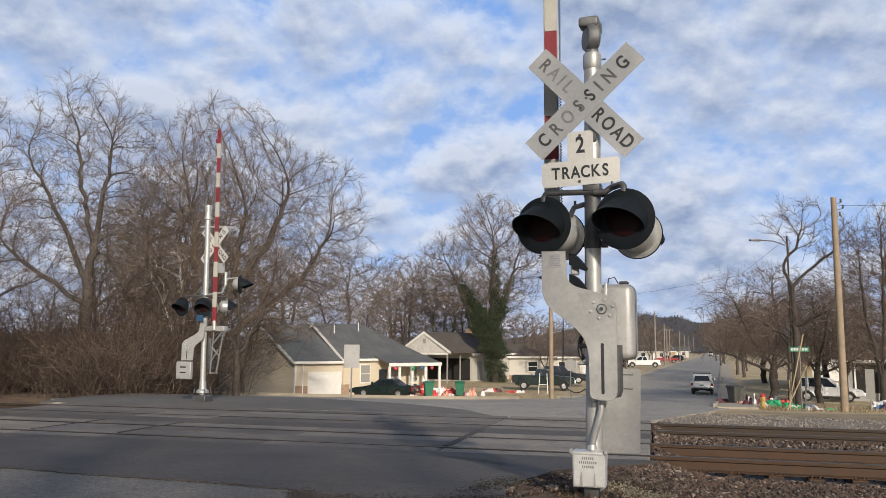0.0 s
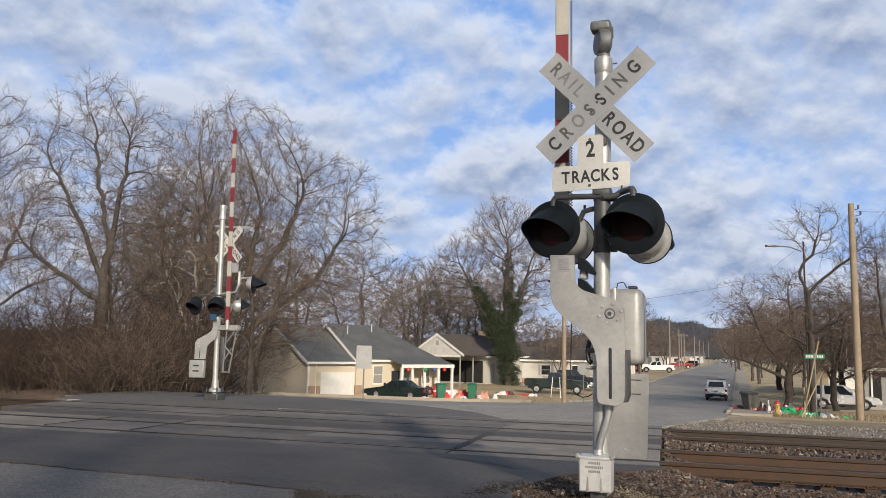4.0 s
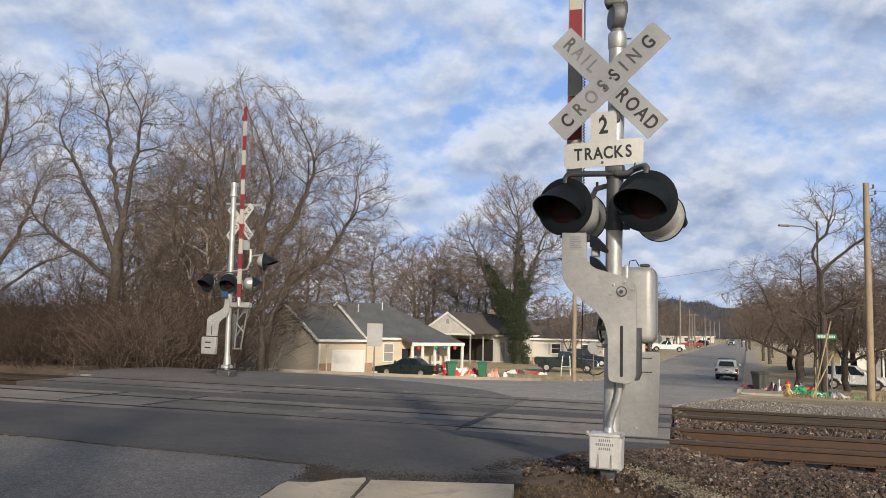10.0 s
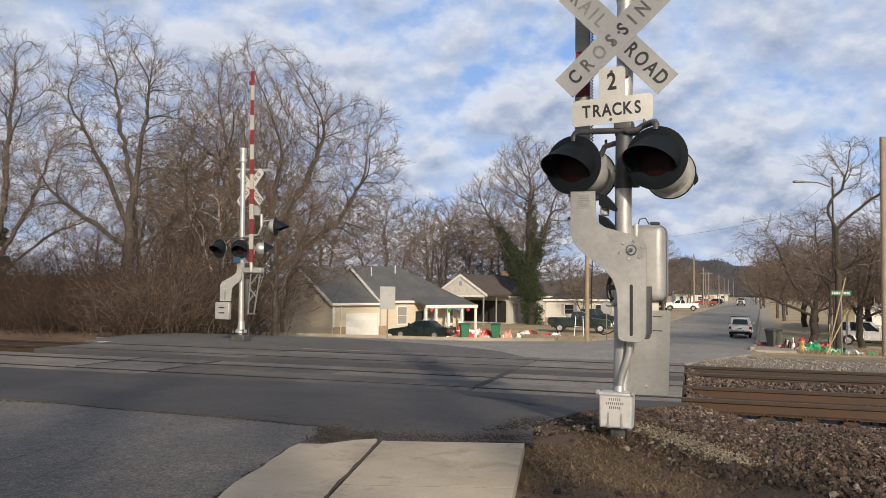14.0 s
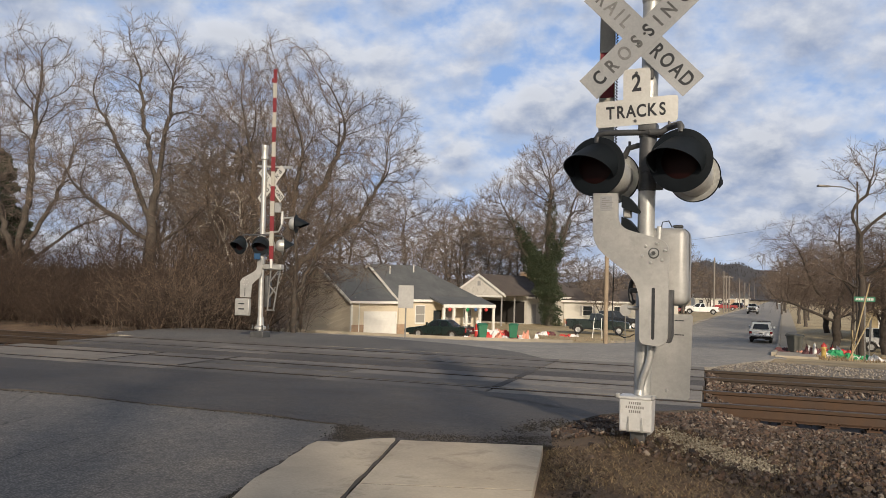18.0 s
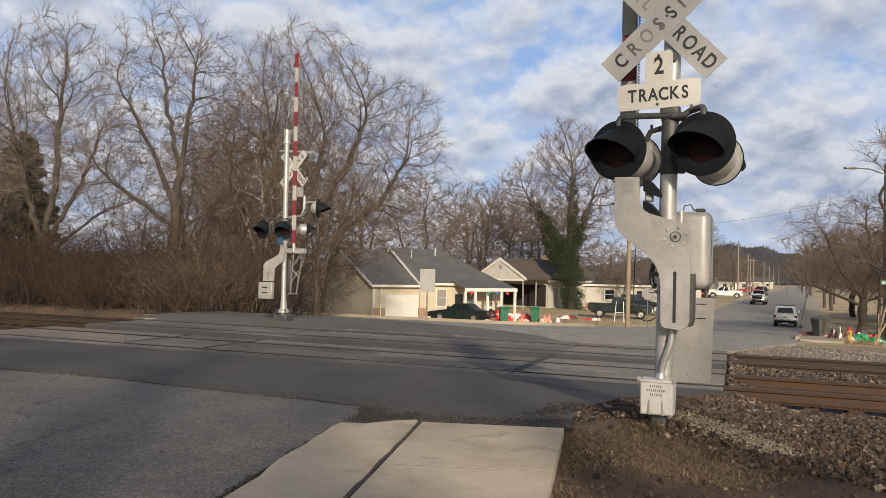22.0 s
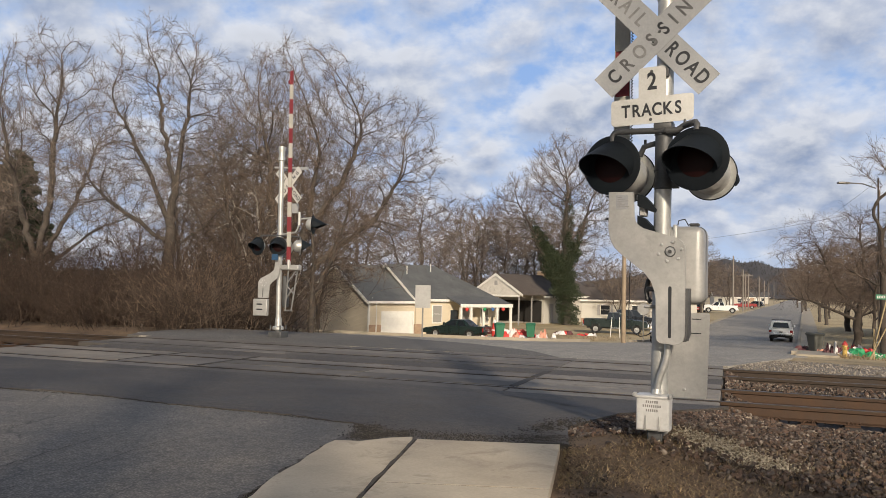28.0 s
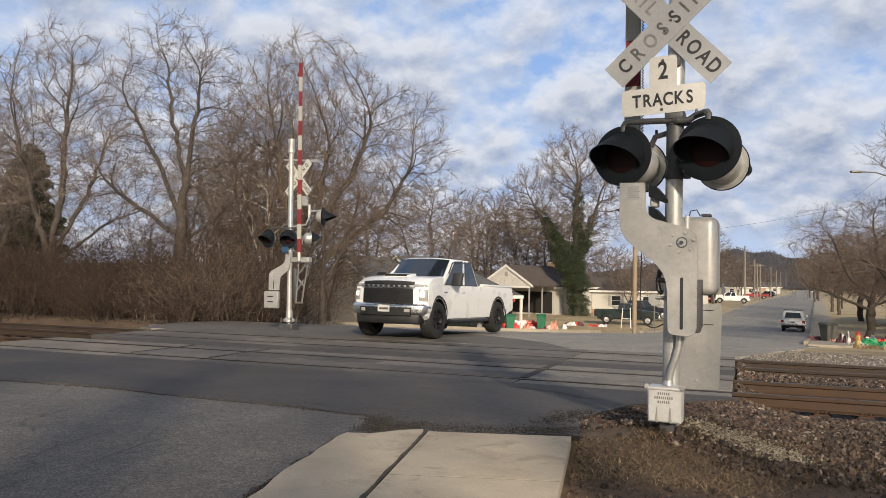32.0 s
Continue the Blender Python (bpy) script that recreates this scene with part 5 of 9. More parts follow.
def gable_x(parent, x0, x1, depth, eave, ridge, wall, roof, over=0.4, hip=0.0, y0=0.0):
    """A block whose ridge runs along x: walls and a shingled roof with white edges."""
    mid = y0 + depth / 2
    b = bmesh.new()
    outline = [(y0, -0.6), (y0 + depth, -0.6), (y0 + depth, eave), (mid, ridge if not hip else eave), (y0, eave)]
    ends = [[b.verts.new((x, y, z)) for y, z in outline] for x in (x0, x1)]
    b.faces.new(ends[0])
    b.faces.new(ends[1][::-1])
    for i in range(5):
        j = (i + 1) % 5
        b.faces.new((ends[0][i], ends[1][i], ends[1][j], ends[0][j]))
    part("wall", b, wall, parent, "", False)
    slope = (ridge - eave) / (depth / 2)
    drop = over * slope
    b = bmesh.new()
    t = 0.12
    for dz in (0, t):
        pass
    ra, rb = x0 - over, x1 + over - (hip + over if hip else 0)
    lo = [(x0 - over, y0 - over, eave - drop + 0.04), (x1 + over, y0 - over, eave - drop + 0.04), (x1 + over, y0 + depth + over, eave - drop + 0.04), (x0 - over, y0 + depth + over, eave - drop + 0.04)]
    rg = [(ra, mid, ridge + 0.04), (rb, mid, ridge + 0.04)]
    low = [[b.verts.new((x, y, z + k)) for x, y, z in lo] for k in (0, t)]
    top = [[b.verts.new((x, y, z + k)) for x, y, z in rg] for k in (0, t)]
    for k in (0, 1):
        b.faces.new((low[k][0], low[k][1], top[k][1], top[k][0]))
        b.faces.new((low[k][2], low[k][3], top[k][0], top[k][1]))
        if hip:
            b.faces.new((low[k][1], low[k][2], top[k][1]))
    for a, c in ((0, 1), (2, 3)):
        b.faces.new((low[0][a], low[0][c], low[1][c], low[1][a]))
    for pts in ([low[0][3], top[0][0], top[1][0], low[1][3]], [top[0][0], low[0][0], low[1][0], top[1][0]]):
        b.faces.new(pts)
    if not hip:
        for pts in ([low[0][1], top[0][1], top[1][1], low[1][1]], [top[0][1], low[0][2], low[1][2], top[1][1]]):
            b.faces.new(pts)
    else:
        b.faces.new((low[0][1], low[0][2], low[1][2], low[1][1]))
    rf = part("roof", b, roof, parent, "", False)
    part("fascia", box(x0 - over, x1 + over, y0 - over - 0.05, y0 - over - 0.002, eave - drop - 0.06, eave - drop + 0.15), M_TRIM, rf, "white gutter board", False)
    for x in (x0 - over,) if hip else (x0 - over, x1 + over):
        s = -0.04 if x < (x0 + x1) / 2 else 0.0
        for ya, yb in ((y0 - over, mid), (y0 + depth + over, mid)):
            bb = bmesh.new()
            v = [bb.verts.new(q) for q in ((x + s, ya, eave - drop - 0.1), (x + s, yb, ridge - 0.1), (x + s, yb, ridge + 0.18), (x + s, ya, eave - drop + 0.18), (x + s + 0.04, ya, eave - drop - 0.1), (x + s + 0.04, yb, ridge - 0.1), (x + s + 0.04, yb, ridge + 0.18), (x + s + 0.04, ya, eave - drop + 0.18))]
            for f in ((0, 1, 2, 3), (4, 7, 6, 5), (0, 4, 5, 1), (3, 2, 6, 7), (0, 3, 7, 4), (1, 5, 6, 2)):
                bb.faces.new([v[i] for i in f])
            part("rake_board", bb, M_TRIM, rf, "white rake board", False)
    return rf


def build_beige_house():
    z = -3.0
    root = thing("beige_house", pose(-11.6, 67.0, z, 0, 0, 43), "beige vinyl-sided house with grey roof, garage and porch", "house")
    gable_x(root, -0.3, 4.6, 11.0, 3.15, 6.2, M_BEIGE, M_ROOF, 0.35)
    gable_x(root, 4.7, 14.5, 9.2, 3.35, 6.35, M_BEIGE, M_ROOF, 0.3, hip=4.4)
    door = part("garage_door", box(1.1, 4.3, -0.06, -0.004, 0.0, 2.06, 0.01), M_TRIM, root, "white panelled garage door", False)
    for k in range(4):
        part("door_panel", box(1.16, 4.24, -0.075, -0.0605, 0.05 + k * 0.5, 0.5 + k * 0.5, 0.01), M_TRIM, door, "", False)
    part("door_trim", box(0.95, 1.09, -0.08, -0.003, 0, 2.2), M_TRIM, door, "", False)
    part("door_trim", box(4.31, 4.45, -0.08, -0.003, 0, 2.2), M_TRIM, door, "", False)
    part("door_trim", box(1.095, 4.305, -0.08, -0.003, 2.065, 2.2), M_TRIM, door, "", False)
    for x0, x1 in ((-0.3, 0.9), (4.5, 5.3)):
        part("brick_skirt", box(x0, x1, -0.12, -0.003, -0.2, 1.05), M_BRICK, root, "low brick facing", False)
    part("corner_board", box(-0.36, -0.2, -0.05, 0.1, 0, 3.0), M_TRIM, root, "", False)
    part("downspout", tube((0.4, -0.12, 0.1), (0.4, -0.12, 2.9), 0.05, 0.05, 8), M_TRIM, root)
    window(root, 6.6, 7.6, 1.2, 2.7, pane=M_CURTAIN)
    window(root, 12.4, 13.3, 1.1, 2.4, pane=M_CURTAIN)
    # Porch.
    pr = part("porch_roof", moved(prism([(-2.1, 2.78), (0.1, 3.45), (0.1, 3.6), (-2.1, 2.94)], 0, 6.35), Matrix(((0, 1, 0, 8.2), (1, 0, 0, 0), (0, 0, 1, 0), (0, 0, 0, 1)))), M_ROOF, root, "low shingled porch roof", False)
    part("porch_fascia", box(8.15, 14.6, -2.17, -2.105, 2.62, 2.93), M_TRIM, pr, "white porch beam", False)
    part("porch_gable", prism([(0, 2.7), (0.0, 2.71), (0.05, 3.4)], 0, 0.02), M_TRIM, pr, "", False)
    for x in (8.3, 9.5, 11.0, 12.7, 14.45):
        part("porch_post", box(x - 0.11, x + 0.11, -2.1, -1.9, 0.2, 2.62, 0.015), M_TRIM, root, "square white porch post")
    part("porch_floor", box(8.1, 14.65, -2.2, -0.01, -0.4, 0.22), M_CURB, root, "", False)
    part("entry_door", box(10.1, 11.0, -0.06, -0.004, 0.25, 2.35), M_GREY_WALL, root, "grey front door", False)
    part("porch_shade_window", box(8.7, 9.6, -0.06, -0.004, 0.5, 2.3), M_GLASS, root, "tall porch window", False)
    for x, y, zz in ((5.9, 3.2, 5.6), (9.0, 3.6, 5.9)):
        part("roof_vent", tube((x, y, zz - 0.6), (x, y, zz + 0.75), 0.05, 0.05, 8), M_TRIM, root, "white vent pipe")
    return root


def build_carport_house():
    root = thing("carport_house", pose(-1.1, 86.5, -2.3, 0, 0, 55), "white house with brown roof and open carport", "house")
    # The ridge runs away along x; the weathered gable fronts the carport.
    h, eave, ridge = 3.1, 3.1, 5.0
    across = Matrix(((0, 1, 0, 0), (1, 0, 0, 0), (0, 0, 1, 0), (0, 0, 0, 1)))
    gable_x(root, 4.6, 15, 2 * h, eave, ridge, M_WHITE_WALL, M_ROOF_BROWN, 0.45, y0=-h)
    slope = (ridge - eave) / h
    lo = eave - 0.45 * slope
    rf = part("carport_roof", moved(prism([(-h - 0.5, lo + 0.2), (0, ridge + 0.22), (h + 0.5, lo + 0.2), (h + 0.5, lo + 0.3), (0, ridge + 0.34), (-h - 0.5, lo + 0.3)], -0.4, 15.7), across), M_ROOF_BROWN, root, "brown shingled carport roof", False)
    part("gable_board", moved(prism([(-h, eave - 0.05), (-h, eave + 0.15), (0, ridge + 0.2), (h, eave + 0.15), (h, eave - 0.05)], -0.30, -0.22), across), M_WEATHERED, rf, "weathered white gable with peeling paint", False)
    part("gable_vent", box(-0.33, -0.305, -0.2, 0.2, ridge - 0.95, ridge - 0.45), M_GREY_WALL, rf, "", False)
    for s in (-1, 1):
        bb = bmesh.new()
        v = [bb.verts.new((x, y, zz)) for x in (-0.46, -0.41) for y, zz in ((s * (h + 0.5), lo + 0.06), (0, ridge + 0.1), (0, ridge + 0.36), (s * (h + 0.5), lo + 0.33))]
        for f in ((0, 1, 2, 3), (4, 7, 6, 5), (0, 4, 5, 1), (3, 2, 6, 7), (0, 3, 7, 4), (1, 5, 6, 2)):
            bb.faces.new([v[i] for i in f])
        part("rake_board", bb, M_TRIM, rf, "", False)
    part("carport_beam", box(-0.3, -0.18, -h, h, eave - 0.26, eave - 0.06), M_TRIM, rf, "white carport beam", False)
    for y in (-h + 0.1, h - 0.1):
        part("carport_post", box(-0.3, -0.18, y - 0.06, y + 0.06, -0.5, eave - 0.27), M_GREY_WALL, root, "thin grey carport post", False)
    part("carport_post", box(2.2, 2.32, -h + 0.04, -h + 0.16, -0.5, eave - 0.1), M_GREY_WALL, root, "thin grey carport post", False)
    # A near-black sheet stands in for the shade inside the carport.
    part("carport_shade", box(4.5, 4.59, -h + 0.3, h - 0.2, 0.0, 2.4), M_SHADE_PANEL, root, "dark panel painted as the shade at the back of the carport", False)
    part("side_door", box(5.6, 6.5, -h - 0.06, -h - 0.004, 0.0, 2.1), M_GREY_WALL, root, "grey side door", False)
    part("chimney", box(9.0, 10.6, -0.7, 0.7, 4.2, 5.75, 0.02), M_BRICK, root, "tan brick chimney", False)
    part("chimney_cap", box(8.92, 10.68, -0.78, 0.78, 5.752, 5.86), M_CURB, root, "", False)
    return root


def build_white_house():
    root = thing("white_house", pose(8.8, 95.0, -2.45, 0, 0, 12), "long low white house behind the ivy tree", "house")
    gable_x(root, 0, 14.5, 7.5, 2.75, 4.1, M_WHITE_WALL, M_ROOF_BROWN, 0.4)
    window(root, 2.4, 3.5, 1.0, 2.1, shutters=True)
    window(root, 6.3, 7.3, 1.0, 2.1)
    window(root, 11.6, 12.7, 1.0, 2.1)
    part("door", box(9.0, 9.95, -0.05, -0.004, 0, 2.05), M_TRIM, root, "white door", False)
    part("brick_base", box(0, 14.5, -0.07, -0.003, -0.4, 0.55), M_BRICK, root, "", False)


def build_tan_house():
    root = thing("tan_house", pose(35.2, 77.4, -1.6, 0, 0, -22), "tan house with a white garage door behind the trees", "house")
    part("wall", prism([(0, -0.9), (8.0, -0.9), (8.0, 2.6), (4.0, 4.5), (0, 2.6)], 0, 9), M_TAN_WALL, root, "", False)
    part("roof", prism([(-0.5, 2.40), (4.0, 4.57), (8.5, 2.40), (8.5, 2.54), (4.0, 4.73), (-0.5, 2.54)], -0.4, 9.4), M_ROOF_BROWN, root, "", False)
    d = part("garage_door", box(1.5, 6.5, -0.06, -0.004, 0, 2.15), M_TRIM, root, "wide white garage door", False)
    for k in range(4):
        part("door_panel", box(1.55, 6.45, -0.07, -0.061, 0.05 + k * 0.53, 0.53 + k * 0.53), M_TRIM, d, "", False)
    part("driveway", box(1.2, 6.8, -7, -0.1, -0.8, -0.12), M_CURB, root, "pale concrete driveway", False)
    g = thing("grey_house", pose(31.0, 60.5, -1.9, 0, 0, -26), "grey house with a shaded porch behind the trees", "house")
    gable_x(g, 0, 12, 7, 2.7, 4.3, M_GREY_WALL, M_ROOF_BROWN, 0.6)
    # Porch shade is a near-black panel laid flat on the wall.
    part("porch_shade", box(0.8, 6.5, -0.05, -0.004, 0.1, 2.2), M_SHADE_PANEL, g, "dark panel painted as the shade under the porch", False)
    window(g, 7.4, 8.6, 0.9, 2.0)
    for x in (0.9, 3.5, 6.4):
        part("porch_post", box(x - 0.06, x + 0.06, -1.5, -1.38, -0.2, 2.3), M_TRIM, g, "", False)


def build_far_houses():
    rnd = random.Random(3)
    spec = [(-29, 165, 7, 30, M_GREY_WALL, M_ROOF), (-26, 262, 10, 15, M_WHITE_WALL, M_ROOF_BROWN), (-24, 300, 9, 35, M_BRICK, M_ROOF), (-22, 345, 9, 10, M_WHITE_WALL, M_ROOF)]
    for r, s, w, turn, wall, roof in spec:
        x, y, zz = at_road(r, s)
        h = thing("far_house", pose(x, y, zz, 0, 0, -20 + turn), "small distant house beside the road", "house", "houses down the road")
        gable_x(h, 0, w, 8, 2.7, 4.6, wall, roof, 0.4)
        window(h, 1.2, 2.4, 1.0, 2.1)
        window(h, w - 3, w - 1.8, 1.0, 2.1)
        part("door", box(w / 2 - 0.5, w / 2 + 0.5, -0.05, -0.004, 0, 2.05), M_TRIM, h, "", False)


build_beige_house()
build_carport_house()
build_white_house()
build_tan_house()
build_far_houses()

# ---- trees and brush ----
M_BARK = surface("bark_grey", (0.052, 0.043, 0.036), (0.105, 0.087, 0.072), 0.95, 0, 18, 2.5, (0.05, 0.042, 0.034), 0.6, 0.9)
M_BARK_DARK = surface("bark_dark", (0.04, 0.032, 0.026), (0.075, 0.06, 0.048), 0.95, 0, 18, 2.5, (0.025, 0.02, 0.017), 0.6, 0.9)
M_BARK_PALE = surface("bark_sycamore", (0.42, 0.38, 0.32), (0.55, 0.51, 0.44), 0.9, 0, 12, 2.0, (0.16, 0.13, 0.10), 0.8, 0.4)
M_TWIG = island_surface("twigs", [(0.0, (0.06, 0.047, 0.039)), (0.5, (0.15, 0.118, 0.096)), (1.0, (0.28, 0.222, 0.182))], 0.95, 6)
M_TWIG_PALE = island_surface("pale_twigs", [(0.0, (0.22, 0.19, 0.15)), (0.6, (0.36, 0.32, 0.26)), (1.0, (0.5, 0.45, 0.38))], 0.95, 6)
M_TWIG_DARK = island_surface("twigs_dark", [(0.0, (0.06, 0.044, 0.035)), (0.5, (0.125, 0.093, 0.073)), (1.0, (0.21, 0.16, 0.125))], 0.95, 6)
M_BRUSH = island_surface("brush_stems", [(0.0, (0.014, 0.009, 0.006)), (0.5, (0.042, 0.027, 0.019)), (0.9, (0.080, 0.052, 0.036)), (1.0, (0.13, 0.092, 0.064))], 0.95, 6)
M_BRUSH_TAN = island_surface("tan_brush_stems", [(0.0, (0.045, 0.033, 0.025)), (0.5, (0.10, 0.073, 0.054)), (0.85, (0.165, 0.12, 0.086)), (1.0, (0.25, 0.187, 0.132))], 0.95, 6)
M_IVY = island_surface("ivy_leaves", [(0.0, (0.014, 0.024, 0.010)), (0.5, (0.028, 0.043, 0.017)), (0.85, (0.05, 0.063, 0.027)), (1.0, (0.10, 0.095, 0.045))], 0.7, 20)
M_NEEDLE = island_surface("pine_needles", [(0.0, (0.012, 0.022, 0.012)), (0.6, (0.026, 0.042, 0.02)), (1.0, (0.05, 0.065, 0.03))], 0.85, 20)


def grow(rnd, out, p, d, length, r, level, plan):
    """One limb and all that springs from it; out takes (from, to, radius, radius, level)."""
    steps, kids, spread, shrink, rise, wander = plan[level]
    seg = length / steps
    last = level + 1 >= len(plan)
    for i in range(steps):
        d = (d + Vector((rnd.gauss(0, wander), rnd.gauss(0, wander), rnd.gauss(0, wander) + rise))).normalized()
        q = p + d * seg
        r1 = r * (1 - 0.55 / steps) if level else r * (1 - 0.75 / steps)
        out.append((p, q, r, r1, level))
        f = (i + 1) / steps
        if not last and (level or f > 0.24):
            n = int(kids) + (1 if rnd.random() < kids - int(kids) else 0)
            for _ in range(n):
                side = d.orthogonal().normalized()
                side.rotate(Matrix.Rotation(rnd.uniform(0, 6.283), 3, d))
                a = radians(spread * rnd.uniform(0.6, 1.25))
                dd = (d * math.cos(a) + side * math.sin(a)).normalized()
                reach = length * shrink * rnd.uniform(0.6, 1.2) * (1.0 - 0.35 * f if level == 0 else 1.0 - 0.3 * f)
                grow(rnd, out, q, dd, reach, max(r1 * rnd.uniform(0.45, 0.65), 0.004), level + 1, plan)
        p, r = q, r1


def tubes(name, a, b, r0, r1, tip, material, sides):
    """Many straight limb pieces in one mesh; those in tip taper to a point."""
    d = b - a
    d /= np.linalg.norm(d, axis=1)[:, None] + 1e-9
    ref = np.where(np.abs(d[:, 2:3]) < 0.9, np.array([[0, 0, 1.0]]), np.array([[1.0, 0, 0]]))
    s = np.cross(d, ref)
    s /= np.linalg.norm(s, axis=1)[:, None]
    t = np.cross(d, s)
    ang = np.arange(sides) * 2 * np.pi / sides
    ring = s[:, None] * np.cos(ang)[None, :, None] + t[:, None] * np.sin(ang)[None, :, None]
    v = np.concatenate([a[:, None] + ring * r0[:, None, None], b[:, None] + ring * r1[:, None, None]], 1)
    base = np.arange(len(a))[:, None] * 2 * sides
    k = np.arange(sides)
    f = np.stack([base + k, base + (k + 1) % sides, base + sides + (k + 1) % sides, base + sides + k], -1)
    if tip is None or sides > 3:
        return raw(name, v.reshape(-1, 3).tolist(), f.reshape(-1, 4).tolist(), material, sides > 3)
    v[tip, sides] = b[tip]
    keep = np.ones((len(a), 2 * sides), bool)
    keep[tip, sides + 1:] = False
    number = np.cumsum(keep.reshape(-1)) - 1
    full = number[f[~tip].reshape(-1, 4)]
    g = np.stack([base + k[:2], base + 1 + k[:2], base + sides + 0 * k[:2]], -1)
    spikes = number[g[tip].reshape(-1, 3)]
    return raw(name, v[keep].tolist(), full.tolist() + spikes.tolist(), material)


def limbs_mesh(name, segs, material, sides, least=0.0):
    top = max(s[4] for s in segs)
    return tubes(name, np.array([[*s[0]] for s in segs]), np.array([[*s[1]] for s in segs]), np.maximum([s[2] for s in segs], least), np.maximum([s[3] for s in segs], least),
                 np.array([s[4] == top for s in segs]) if top > 0 else None, material, sides)


def colonise(rng, lobes, stems, count, step, kill, lift, inner):
    """Branches that grow from the stems towards points strewn through the crown's lobes."""
    size = np.array([b[3] * b[4] * b[5] for b in lobes]) ** 0.9
    lob = np.array(lobes)[rng.choice(len(lobes), count, p=size / size.sum())]
    d = rng.normal(size=(count, 3))
    d /= np.linalg.norm(d, axis=1)[:, None]
    goal = lob[:, :3] + d * (rng.random(count) ** inner)[:, None] * lob[:, 3:]
    pts, up = [], []
    for line in stems:
        p = [Vector(q) for q in line]
        near = min(range(len(pts)), key=lambda i: (pts[i] - p[0]).length) if pts else -1
        if near < 0:
            pts.append(p[0])
            up.append(-1)
            near = 0
        for a, b in zip(p, p[1:]):
            n = max(1, int((b - a).length / step))
            for k in range(1, n + 1):
                bend = Vector(rng.normal(size=3)) * step * 0.10
                pts.append(a.lerp(b, k / n) + (bend if k < n else Vector()))
                up.append(near)
                near = len(pts) - 1
    P = np.array([tuple(q) for q in pts])
    U = np.array(up)
    far, who = np.full(count, 1e9), np.zeros(count, int)
    fresh = np.arange(len(P))
    for _ in range(130):
        gap = np.linalg.norm(goal[:, None] - P[fresh][None], axis=2)
        k = gap.argmin(1)
        g = gap[np.arange(len(goal)), k]
        who = np.where(g < far, fresh[k], who)
        far = np.minimum(far, g)
        keep = far > kill
        goal, far, who = goal[keep], far[keep], who[keep]
        if len(goal) < 4:
            break
        free = np.bincount(U[1:], minlength=len(P))[who] < 4
        goal, far, who = goal[free], far[free], who[free]
        pull = (goal - P[who]) / far[:, None]
        idx = np.unique(who)
        sums = np.zeros((len(P), 3))
        np.add.at(sums, who, pull)
        way = sums[idx]
        way /= np.linalg.norm(way, axis=1)[:, None] + 1e-9
        old = P[idx] - P[np.maximum(U[idx], 0)]
        old /= np.linalg.norm(old, axis=1)[:, None] + 1e-9
        way = way + 0.9 * old + rng.normal(size=way.shape) * 0.10
        way[:, 2] += lift
        way /= np.linalg.norm(way, axis=1)[:, None]
        fresh = len(P) + np.arange(len(idx))
        P = np.concatenate([P, P[idx] + way * step])
        U = np.concatenate([U, idx])
    return P, U


